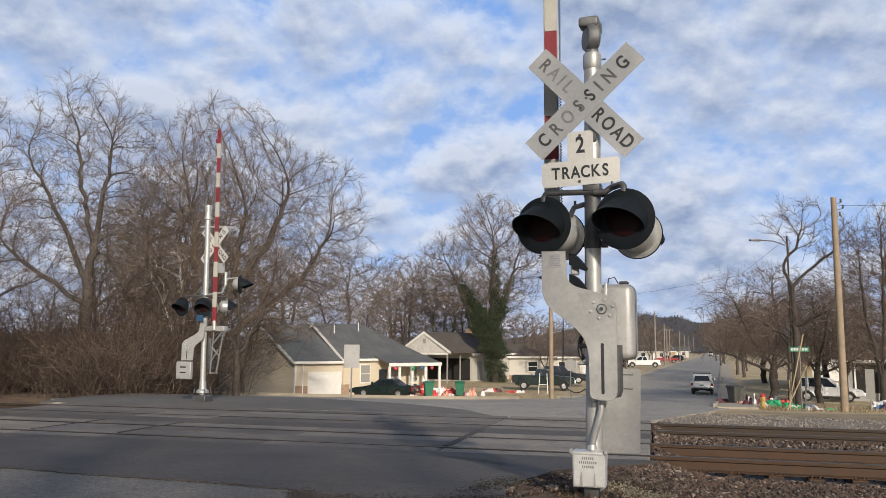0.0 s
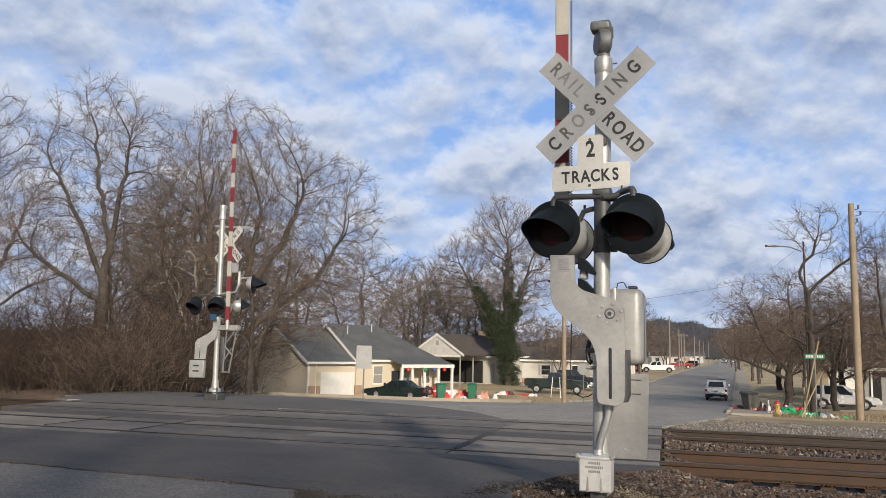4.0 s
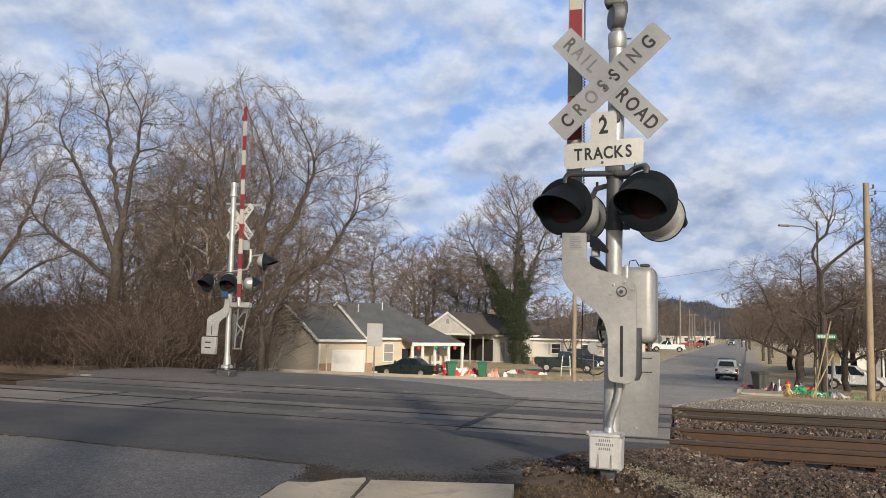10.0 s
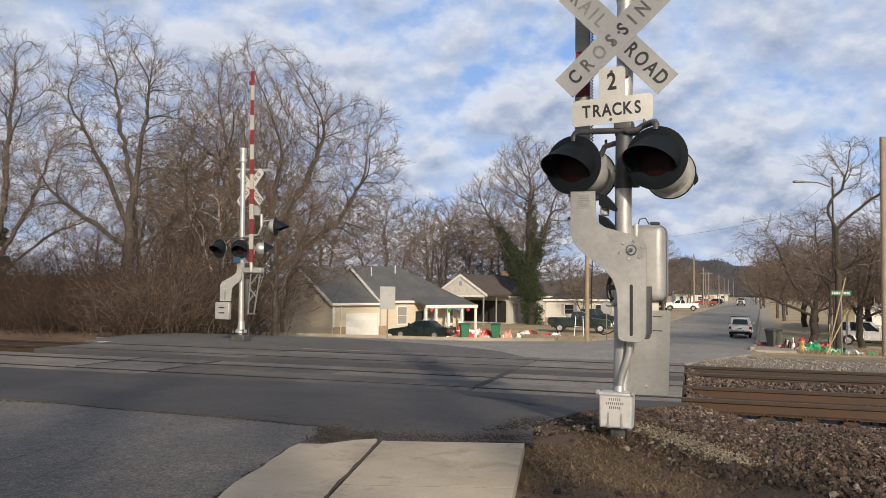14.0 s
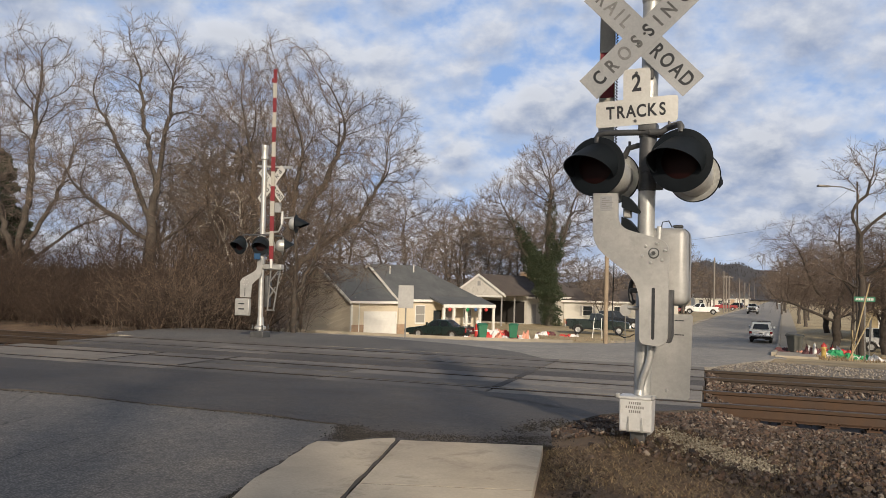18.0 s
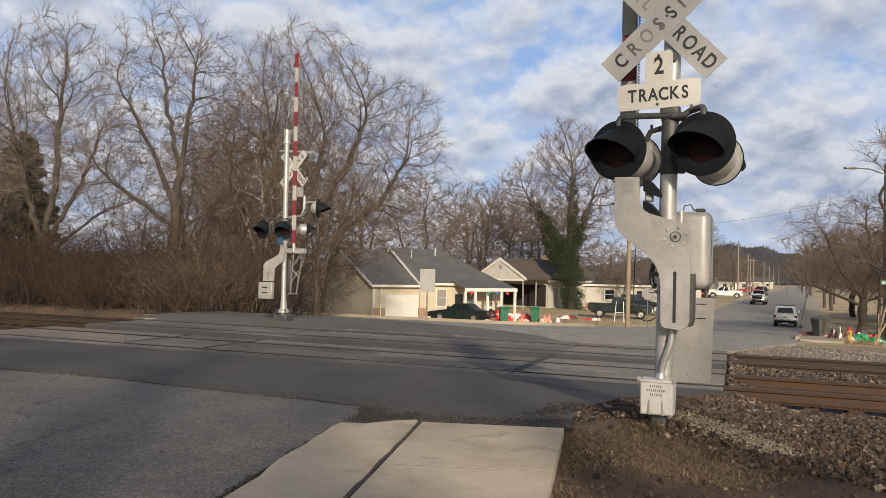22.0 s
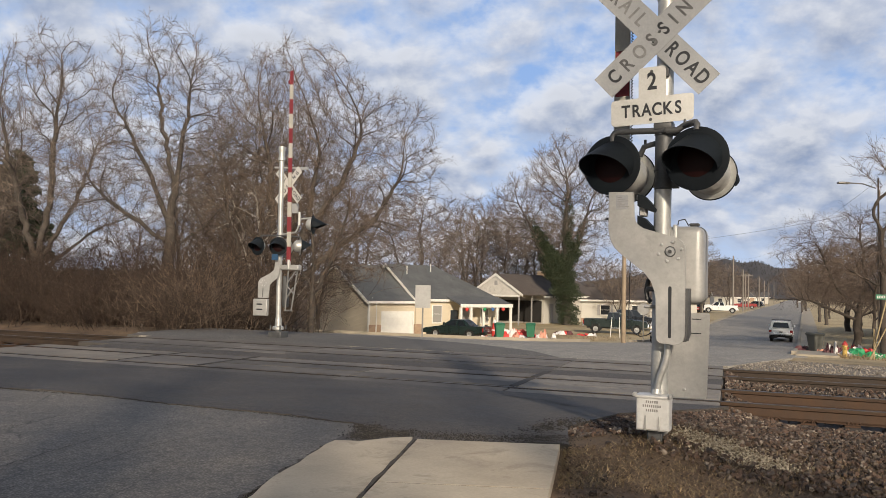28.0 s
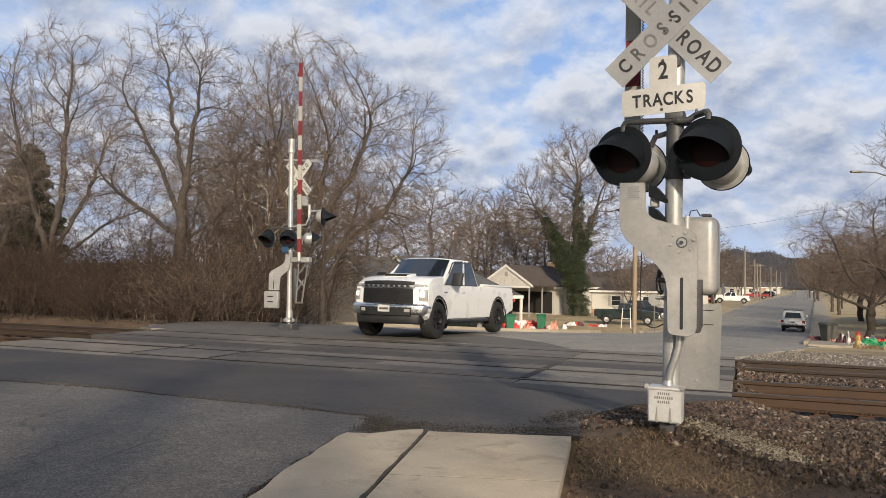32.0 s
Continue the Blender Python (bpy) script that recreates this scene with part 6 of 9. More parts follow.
def crown_tree(name, label, seed, lobes, stems, count, girth, step=0.42, kill=0.5, lift=0.12, inner=0.5, sprays=2.2, twig_len=0.9, finest=0.0065, bark=None, twig=None, droop=0.0):
    """A bare tree: stems, branches grown through the crown, and sprays of fine twigs on every outer branch."""
    rng = np.random.RandomState(seed)
    P, U = colonise(rng, lobes, stems, count, step, kill, lift, inner)
    n = len(P)
    kids = np.bincount(U[1:], minlength=n)
    area = np.zeros(n)
    for i in range(n - 1, 0, -1):
        if kids[i] == 0:
            area[i] = 1.0
        area[U[i]] += area[i]
    r = np.maximum((area / area[0]) ** 0.56 * girth, finest * 1.3)
    r[0] *= 1.35
    parent = U[1:]
    A, B, RA, RB = P[parent], P[1:], np.minimum(r[parent], r[1:] * 1.5), r[1:]
    thick = RB > 0.026
    root = thing(name, pose(0, 0, -50), label, "tree")
    reach = B[thick] - A[thick]
    reach /= np.linalg.norm(reach, axis=1)[:, None] + 1e-9
    ob = new("trunk", tubes("trunk", A[thick] - reach * RA[thick][:, None] * 0.3, B[thick] + reach * RB[thick][:, None] * 0.35, RA[thick], RB[thick], None, bark or M_BARK, 8))
    ob.parent = root
    def unit(v):
        return v / (np.linalg.norm(v, axis=1)[:, None] + 1e-9)
    def fan(d, lo, hi):
        side = unit(np.cross(d, rng.normal(size=d.shape)))
        a = np.radians(rng.uniform(lo, hi, len(d)))[:, None]
        return d * np.cos(a) + side * np.sin(a)
    # Each spray: a stalk with three side shoots, all tapering to points.
    outer = np.nonzero((r[1:] < 0.045) & (np.arange(1, n) > 4))[0] + 1
    full = int(math.ceil(sprays))
    pick = np.repeat(outer, full)[rng.random(len(outer) * full) < sprays / full]
    m = len(pick)
    along = unit(P[pick] - P[U[pick]])
    d0 = fan(along, 12, 58)
    d0[:, 2] += 0.16 - droop
    d0 = unit(d0)
    L = (twig_len * rng.uniform(0.4, 1.25, m))[:, None]
    p0 = P[pick] - along * step * rng.random((m, 1))
    starts, ends, rad = [p0], [p0 + d0 * L], [np.full(m, finest * 1.25)]
    for f in (0.25, 0.45, 0.65):
        q = p0 + d0 * L * f
        d1 = fan(d0, 24, 55)
        d1[:, 2] += 0.10 - droop * 0.6
        starts.append(q)
        ends.append(q + unit(d1) * L * (1.0 - f) * rng.uniform(0.6, 1.0, (m, 1)))
        rad.append(np.full(m, finest))
    thin = ~thick
    k = thin.sum()
    fine = np.concatenate(rad)
    cr = tubes("crown", np.concatenate([A[thin]] + starts), np.concatenate([B[thin]] + ends), np.concatenate([RA[thin], fine]), np.concatenate([RB[thin], fine]),
               np.arange(k + len(fine)) >= k, twig or M_TWIG, 3)
    ob = new("crown", cr)
    ob.parent = root
    tagged(ob, "bare winter branches and twigs", kind="stuff")
    return root


def put(ob, x, y, turn, size=1.0, z=None, sx=1.0):
    m = pose(x, y, (ground_z(x, y) if z is None else z), 0, 0, turn) @ Matrix.Diagonal((size * sx, size * sx, size, 1))
    return copy_thing(ob, m)


def place_first(ob, x, y, turn, size=1.0, sx=1.0):
    ob.matrix_world = pose(x, y, ground_z(x, y), 0, 0, turn) @ Matrix.Diagonal((size * sx, size * sx, size, 1))
    return ob


def shrub(name, label, seed, height, width, stems, material, thick=1.0):
    rnd = random.Random(seed)
    segs = []
    plan = [(4, 1.7, 44, 0.52, 0.03, 0.20), (2, 2.2, 48, 0.6, 0.03, 0.3), (1, 0, 0, 0, 0.0, 0.3)]
    for _ in range(stems):
        a, q = rnd.uniform(0, 6.283), rnd.random() ** 0.5 * width
        d = Vector((math.cos(a) * 0.35 * q / width + rnd.gauss(0, 0.3), math.sin(a) * 0.35 * q / width + rnd.gauss(0, 0.3), 1)).normalized()
        grow(rnd, segs, Vector((q * math.cos(a), q * math.sin(a), -0.15)), d, height * rnd.uniform(0.5, 1.0), thick * rnd.uniform(0.009, 0.018), 0, plan)
    ob = new(name, limbs_mesh(name, segs, material, 3, 0.0035))
    return tagged(ob, label, "brush", kind="stuff")


def build_left_woods():
    ash = crown_tree("ash_tree", "tall bare grey tree with rising limbs beside the brush", 11,
                     [(-0.2, 0, 10.6, 3.7, 3.2, 5.2), (-3.2, 0, 7.6, 2.7, 2.6, 3.2), (1.9, 0, 6.4, 2.2, 2.4, 2.2)],
                     [[(0, 0, -0.3), (0.05, 0, 3.0), (0.1, 0, 6.0), (0.5, -0.1, 9.4), (0.9, 0, 13.0)], [(0, 0, 5.4), (-1.3, 0.2, 8.4), (-2.9, 0.1, 11.6)], [(0.2, 0, 7.2), (-0.5, 0.4, 10.5), (-0.8, 0.5, 13.2)], [(0, 0, 4.2), (-2.2, 0.3, 5.8), (-3.6, 0.2, 7.0)], [(0, 0, 3.8), (1.8, -0.2, 5.2)]],
                     3000, 0.29, step=0.42, kill=0.47, sprays=2.6)
    place_first(ash, -16.3, 36.5, 24, 0.94, 1.0)
    oak = crown_tree("oak_tree", "big bare spreading tree behind the far signal", 5,
                     [(0.6, 0, 11.2, 4.8, 4.4, 5.6), (5.2, -0.5, 9.6, 3.7, 3.5, 4.5), (4.6, -1.0, 5.4, 4.0, 3.5, 2.5), (-3.0, 0.5, 8.6, 2.8, 3.0, 4.2)],
                     [[(0, 0, -0.3), (-0.1, 0, 2.4)], [(-0.1, 0, 2.4), (-0.7, 0, 5.2), (-0.9, 0.2, 9.5)], [(-0.1, 0, 2.4), (1.1, -0.2, 5.6), (1.8, 0, 10.0)], [(0, 0, 2.0), (2.6, -0.6, 4.6), (5.0, -0.8, 6.4), (6.4, -0.8, 9.0)], [(-0.3, 0, 3.6), (-2.4, 0.4, 6.2)], [(1.1, -0.2, 5.6), (3.2, 0.3, 8.6), (4.2, 0.4, 11.4)]],
                     5200, 0.42, step=0.42, kill=0.46, sprays=3.0)
    place_first(oak, -12.9, 44.5, 17, 1.02)
    elm = crown_tree("elm_tree", "bare tree whose trunk splits into a vase of rising limbs", 23,
                     [(0.2, 0, 9.4, 4.0, 3.8, 5.0), (3.0, 0, 6.4, 2.6, 2.6, 2.2), (-2.6, 0, 7.0, 2.4, 2.6, 2.6)],
                     [[(0, 0, -0.3), (0, 0, 2.6)], [(0, 0, 2.6), (-0.9, 0.2, 6.0), (-1.7, 0.4, 9.5)], [(0, 0, 2.6), (0.5, -0.3, 6.2), (0.6, 0, 10.0)], [(0, 0, 2.8), (1.7, 0.2, 6.0), (2.4, 0.3, 8.6)], [(0, 0, 2.2), (2.6, 0, 4.6), (4.2, 0, 5.4)]],
                     2600, 0.27, step=0.42, kill=0.48, sprays=2.4)
    place_first(elm, -23.2, 37.0, 32)
    put(elm, -29.5, 42.0, 200, 0.92)
    put(ash, -24.0, 56.0, 190, 0.9)
    put(elm, -16.6, 46.5, 100, 0.9)
    put(oak, -15.0, 51.0, 190, 0.95)
    put(ash, -36.0, 50.0, 140, 0.9)
    put(elm, -44.0, 58.0, 20, 1.0)
    white = crown_tree("sycamore_tree", "pale-barked sycamore with sprawling white limbs among the brush", 31,
                       [(0, 0, 6.0, 2.2, 2.2, 2.6), (-3.6, 0, 3.6, 1.8, 1.6, 1.2), (2.4, 0, 3.4, 1.5, 1.6, 1.0)],
                       [[(0, 0, -0.3), (0.1, 0, 2.0), (-0.1, 0, 4.2)], [(0.05, 0, 1.9), (-1.4, -0.3, 2.9), (-2.7, -0.4, 2.7), (-4.4, -0.5, 3.4)], [(0.1, 0, 2.2), (1.4, -0.2, 2.3), (2.6, -0.3, 1.9)], [(0, 0, 3.0), (0.7, 0, 4.6)]],
                       240, 0.20, step=0.4, kill=0.7, sprays=1.0, bark=M_BARK_PALE, twig=M_TWIG_PALE)
    place_first(white, -13.4, 40.0, 18, 0.85, 1.0)
    thicket = crown_tree("thicket_tree", "small bushy bare tree with reddish-brown twigs", 44,
                         [(0.2, 0, 5.0, 2.8, 2.4, 2.5), (0.8, 0, 2.8, 2.4, 2.0, 1.2)],
                         [[(0, 0, -0.3), (0.05, 0, 2.2), (0, 0, 4.6)], [(0, 0, 1.4), (0.9, 0.2, 3.4), (1.4, 0.2, 5.0)], [(0, 0, 1.9), (-0.9, 0.1, 3.8)]],
                         1000, 0.13, step=0.34, kill=0.38, sprays=2.4, twig_len=0.8, finest=0.0052, twig=M_BRUSH_TAN)
    place_first(thicket, -8.2, 32.5, 14)
    put(thicket, -11.6, 36.0, 200, 1.1)
    # Brush along the far side of the tracks.
    rnd = random.Random(77)
    kinds = [shrub("brush", "tangled leafless brown brush", 40 + k, 2.3 + 0.35 * k, 1.5, 66, M_BRUSH, 0.9) for k in range(3)]
    tans = [shrub("brush", "leafless tan shrub with fine upright stems", 60 + k, 2.5, 1.3, 36, M_BRUSH_TAN, 0.6) for k in range(2)]
    def spread(ob, x, y, size):
        c = copy_thing(ob, pose(x, y, ground_z(x, y), 0, 0, rnd.uniform(0, 360)) @ Matrix.Diagonal((size * rnd.uniform(0.9, 1.3), size * rnd.uniform(0.9, 1.3), size * rnd.uniform(0.85, 1.15), 1)))
        return c
    for row, (d, size) in enumerate(((20.6, 0.75), (22.6, 1.0), (25.2, 1.2), (28.5, 1.4))):
        u = -16.7 - row * 0.72
        while u > -42:
            x, y, _ = at_track(u + rnd.uniform(-0.6, 0.6), d + rnd.uniform(-0.7, 0.7))
            spread(rnd.choice(kinds), x, y, size * rnd.uniform(0.65, 1.15))
            u -= 2.0
    for x, y, s in ((-9.6, 25.0, 0.85), (-9.3, 27.5, 1.0), (-10.3, 30.0, 1.2), (-10.2, 32.5, 1.25), (-10.8, 27.0, 1.1), (-11.2, 35.0, 1.4), (-9.6, 31.0, 1.0), (-10.6, 24.6, 0.9), (-11.9, 32.0, 1.4), (-11.4, 34.0, 1.6), (-11.4, 37.5, 1.7)):
        spread(rnd.choice(tans), x, y, s)
    for ob in kinds + tans:
        bpy.data.objects.remove(ob)


build_left_woods()


def leaves(name, blobs, count, size, material, label, seed, parent=None):
    """Many small leaf faces scattered through a set of blobs (x, y, z, rx, rz)."""
    rnd = np.random.RandomState(seed)
    w = np.array([b[3] * b[3] * b[4] for b in blobs]) ** 0.75
    pick = rnd.choice(len(blobs), count, p=w / w.sum())
    bl = np.array(blobs)[pick]
    d = rnd.normal(size=(count, 3))
    d /= np.linalg.norm(d, axis=1)[:, None]
    rad = (0.55 + 0.5 * rnd.random(count))[:, None]
    c = bl[:, :3] + d * rad * bl[:, [3, 3, 4]]
    a = rnd.normal(size=(count, 3))
    a /= np.linalg.norm(a, axis=1)[:, None]
    b = np.cross(a, rnd.normal(size=(count, 3)))
    b /= np.linalg.norm(b, axis=1)[:, None]
    s = (size * (0.6 + 0.8 * rnd.random(count)))[:, None]
    v = np.stack([c - a * s, c + b * s * 0.6, c + a * s, c - b * s * 0.6], 1).reshape(-1, 3)
    f = np.arange(count * 4).reshape(-1, 4)
    ob = new(name, raw(name, v.tolist(), f.tolist(), material))
    ob.parent = parent
    return tagged(ob, label, kind="stuff")


def build_ivy_tree():
    t = crown_tree("ivy_tree", "bare tree with its trunk wrapped in dark green ivy", 8,
                   [(-0.3, 0, 14.8, 5.0, 4.8, 6.0), (-4.9, 0, 11.8, 4.0, 4.0, 4.6), (3.2, 0, 13.0, 2.8, 3.2, 5.0)],
                   [[(0.3, 0, -0.3), (0, 0, 4.0), (-0.2, 0, 9.0), (0.1, 0, 14.5)], [(0, 0, 3.6), (-2.4, 0, 7.6), (-4.2, 0, 11.4)], [(-0.1, 0, 6.0), (1.7, 0, 10.0), (2.4, 0.2, 13.0)]],
                   2900, 0.42, step=0.55, kill=0.66, sprays=3.4, twig_len=1.3, finest=0.0105)
    place_first(t, 6.3, 87.0, -4)
    blobs = []
    def clothe(a, b, r0, r1, n, way):
        """Ivy clumps along a limb; a and b give the way across and the height."""
        for i in range(n):
            f = i / (n - 1)
            w, r = a[0] + (b[0] - a[0]) * f + way.gauss(0, 0.2), (r0 + (r1 - r0) * f) * way.uniform(0.65, 1.2)
            blobs.append((w, way.gauss(0, 0.3), a[1] + (b[1] - a[1]) * f, r, 0.75 * way.uniform(0.6, 1.4)))
    way = random.Random(14)
    clothe((0.35, 0.2), (0.0, 4.2), 1.0, 1.6, 10, way)
    clothe((0.0, 4.0), (-1.6, 7.6), 1.75, 1.25, 11, way)
    clothe((-1.6, 7.4), (-4.0, 11.4), 0.95, 0.4, 13, way)
    clothe((0.2, 5.0), (0.2, 10.0), 1.25, 0.65, 10, way)
    clothe((0.1, 10.0), (0.1, 14.2), 0.6, 0.35, 10, way)
    clothe((0.6, 7.0), (2.2, 11.6), 0.6, 0.3, 10, way)
    leaves("ivy", blobs, 52000, 0.07, M_IVY, "dark green ivy leaves", 3, t)


build_ivy_tree()


def build_pine():
    root = thing("pine_tree", pose(-37.6, 57, ground_z(-37.6, 57)), "dark green pine behind the bare trees", "tree")
    part("trunk", sweep([(0, 0, -0.2), (0, 0, 6), (0.1, 0, 13)], [0.25, 0.16, 0.03], 8), M_BARK_DARK, root)
    rnd = random.Random(6)
    blobs = []
    for k in range(60):
        z = 2.2 + 10.5 * (k / 60)
        reach = 3.4 * (1 - (z - 2) / 12.5) + 0.25
        a = rnd.uniform(0, 6.283)
        blobs.append((math.cos(a) * reach * 0.7, math.sin(a) * reach * 0.7, z, reach * 0.45, 0.32))
    leaves("needles", blobs, 22000, 0.25, M_NEEDLE, "dark green needles", 5, root)


build_pine()


def build_right_trees():
    broad = crown_tree("broad_tree", "dark bare tree with a broad dense low crown", 19,
                       [(-0.5, 0, 6.0, 4.2, 4.0, 3.2), (-1.0, 0, 4.0, 4.4, 4.0, 1.6)],
                       [[(0, 0, -0.3), (0.1, 0, 2.4)], [(0.1, 0, 2.4), (-1.2, 0.4, 4.2), (-2.0, 0.5, 6.2)], [(0.1, 0, 2.4), (0.5, -0.3, 5.0), (0.2, 0, 7.2)], [(0.1, 0, 2.2), (1.6, 0.2, 3.8)], [(0.05, 0, 2.0), (-2.2, -0.8, 3.0), (-3.4, -1.0, 3.4)]],
                       2200, 0.23, step=0.36, kill=0.42, lift=0.03, sprays=2.0, twig_len=1.0, finest=0.0058, bark=M_BARK_DARK, twig=M_TWIG_DARK, droop=0.22)
    place_first(broad, 21.6, 50.8, -23)
    twist = crown_tree("twisted_tree", "bare dark tree with a crooked trunk", 27,
                       [(0.3, 0, 8.9, 1.7, 1.6, 1.5), (2.0, 0, 7.9, 1.7, 1.6, 1.5), (-0.9, 0, 4.4, 2.1, 2.0, 1.3), (1.3, 0, 5.0, 1.9, 1.8, 1.3)],
                       [[(0, 0, -0.3), (0, 0, 3.0), (-0.05, 0, 5.8), (-0.4, 0, 6.6), (-0.28, 0, 7.2), (0.2, 0, 7.7), (0.45, 0, 8.6)], [(-0.05, 0, 5.9), (0.7, 0, 6.6), (2.4, 0, 8.0)], [(0, 0, 3.2), (-1.4, 0.2, 4.0)], [(0, 0, 3.8), (1.4, -0.2, 4.6)]],
                       800, 0.155, step=0.3, kill=0.4, sprays=2.0, twig_len=0.8, finest=0.006, bark=M_BARK_DARK, twig=M_TWIG_DARK)
    place_first(twist, 17.5, 38.3, -24)
    tall = crown_tree("upright_tree", "dark bare tree with many upright stems", 33,
                      [(0, 0, 7.0, 2.7, 2.6, 4.8), (0.4, 0, 3.6, 2.6, 2.6, 1.6)],
                      [[(0, 0, -0.3), (0, 0, 1.6)], [(0, 0, 1.6), (-0.7, 0.2, 5.0), (-0.9, 0.2, 8.6)], [(0, 0, 1.6), (0.2, 0, 5.2), (0.3, 0, 9.6)], [(0, 0, 1.7), (1.0, 0, 5.0), (1.4, 0, 8.4)]],
                      1500, 0.20, step=0.38, kill=0.45, lift=0.3, sprays=2.2, twig_len=0.9, bark=M_BARK_DARK, twig=M_TWIG_DARK)
    place_first(tall, 24.9, 44.0, -30)
    put(tall, 26.9, 46.5, 70, 0.95)
    put(twist, 19.0, 42.6, 100, 0.55)
    put(broad, 26.6, 55.0, 100, 0.95)
    put(broad, 33.5, 78.0, 100, 1.0, sx=1.2)
    put(broad, 31.0, 63.0, 250, 0.95, sx=1.1)
    put(broad, 36.5, 88.0, 60, 1.05, sx=1.2)
    put(tall, 29.5, 57.0, 10, 0.9)


build_right_trees()


def build_back_trees():
    small = crown_tree("back_tree", "bare brown tree behind the houses", 51, [(0, 0, 7.4, 3.6, 3.6, 4.0), (1.2, 0, 4.4, 2.8, 2.8, 1.6)],
                       [[(0, 0, -0.3), (0, 0, 2.2)], [(0, 0, 2.2), (-0.8, 0.3, 4.6), (-1.4, 0.4, 7.0)], [(0, 0, 2.2), (0.6, -0.3, 5.2), (0.5, 0, 8.0)], [(0, 0, 2.0), (1.7, 0.2, 4.0)]],
                       620, 0.17, step=0.55, kill=0.6, sprays=2.6, twig_len=1.1, finest=0.0125)
    place_first(small, -8.0, 86.0, 0, 0.9)
    # Bare trees behind the eye, whose shadows streak the near pavement.
    roadside = crown_tree("roadside_tree", "sparse bare tree beside the near road", 57, [(0, 0, 7.4, 3.4, 3.4, 4.0), (1.2, 0, 4.6, 2.6, 2.6, 1.6)],
                          [[(0, 0, -0.3), (0, 0, 2.4)], [(0, 0, 2.4), (-0.9, 0.3, 4.8), (-1.6, 0.4, 7.4)], [(0, 0, 2.4), (0.6, -0.3, 5.4), (0.5, 0, 8.4)], [(0, 0, 2.2), (1.8, 0.2, 4.4), (2.6, 0.3, 6.4)]],
                          330, 0.36, step=0.5, kill=0.8, sprays=1.2, twig_len=0.9, finest=0.008)
    place_first(roadside, 4.4, -9.5, 160)
    for x, y, turn, size in ((0.2, -8.5, 100, 0.95), (-3.4, -8.0, 220, 1.0), (-7.4, -8.5, 300, 1.0), (-11.0, -8.0, 60, 1.0)):
        put(roadside, x, y, turn, size)
    rnd = random.Random(12)
    spots = [(-3.5, 104, 1.1), (-12, 96, 1.15), (-17, 90, 1.1), (2.0, 108, 1.0), (6.5, 112, 0.95), (11, 106, 0.8), (14, 98, 0.72), (17, 104, 0.72), (21, 112, 0.75), (-23, 84, 1.1), (-30, 80, 1.15), (-38, 76, 1.1),
             (-6.5, 118, 1.2), (9, 130, 1.1), (16, 124, 0.9), (25, 126, 0.75), (30, 140, 0.9), (-46, 72, 1.1), (-56, 66, 1.2), (12.5, 92, 0.62), (18.5, 92, 0.62), (-16, 66, 1.0), (-20, 62, 0.95), (36, 150, 1.0), (26, 115, 1.15), (54, 140, 0.95), (50, 128, 0.9), (60, 165, 1.0), (74, 205, 1.05), (68, 185, 1.0), (33, 62, 0.8), (36, 70, 0.9), (43, 112, 1.0), (40, 102, 1.0), (-4, 92, 0.9), (0, 98, 0.95), (4, 100, 0.9), (85, 240, 1.1)]
    for r, s in ((-15.5, 136), (-17, 148), (-15, 176), (-16, 196), (-15, 222), (-16, 250), (-14.5, 285)):
        x, y, _ = at_road(r, s)
        put(small, x, y, rnd.uniform(0, 360), rnd.uniform(0.8, 1.1), sx=0.9)
    for x, y, s in spots:
        put(small, x + rnd.uniform(-0.5, 0.5), y, rnd.uniform(0, 360), s * (1.4 if x < 10 and y > 80 else 1.0), sx=rnd.uniform(1.0, 1.35))
    # Distant woods on the rise beyond the town.
    verts, faces = [], []
    M_HILL = surface("winter_woods", (0.032, 0.029, 0.029), (0.055, 0.049, 0.046), 1.0, 0, 0.6, 0.05, (0.04, 0.036, 0.036), 0.6, 0.5)
    cols, rows = 120, 12
    for j in range(rows + 1):
        for i in range(cols + 1):
            az = radians(-60 + 125 * i / cols)
            f = j / rows
            dist = 620 + 420 * f
            az_d = math.degrees(az)
            crest = 13 + 24 * math.exp(-((az_d - 15.5) / 6) ** 2) + 5 * noise.noise((az_d * 0.11, 0, 4)) + 3 * noise.noise((az_d * 0.9, 2, 1))
            z = -2.0 + crest * math.sin(min(1, f * 1.25) * math.pi / 2) + 2.2 * noise.noise((az_d * 3.0, f * 9, 0)) * (1 if f > 0.05 else 0)
            verts.append((dist * math.sin(az), dist * math.cos(az), z))
    w = cols + 1
    faces = [(j * w + i, j * w + i + 1, (j + 1) * w + i + 1, (j + 1) * w + i) for j in range(rows) for i in range(cols)]
    tagged(new("distant_hill", raw("distant_hill", verts, faces, M_HILL)), "wooded winter hill on the horizon", "hill", kind="structure")
    M_FAR_WOODS = island_surface("far_woods", [(0.0, (0.026, 0.024, 0.024)), (0.5, (0.042, 0.038, 0.037)), (1.0, (0.065, 0.058, 0.054))], 1.0, 6)
    segs = []
    plan = [(2, 3.0, 40, 0.6, 0.1, 0.12), (1, 0, 0, 0, 0.05, 0.2)]
    for _ in range(5000):
        az = radians(rnd.uniform(-38, 40) if rnd.random() < 0.5 else rnd.uniform(8, 30))
        f = rnd.random()
        az_d, dist = math.degrees(az), 600 + 400 * f
        crest = 13 + 24 * math.exp(-((az_d - 15.5) / 6) ** 2) + 5 * noise.noise((az_d * 0.11, 0, 4)) + 3 * noise.noise((az_d * 0.9, 2, 1))
        z = -3.0 + crest * math.sin(min(1, f * 1.25) * math.pi / 2)
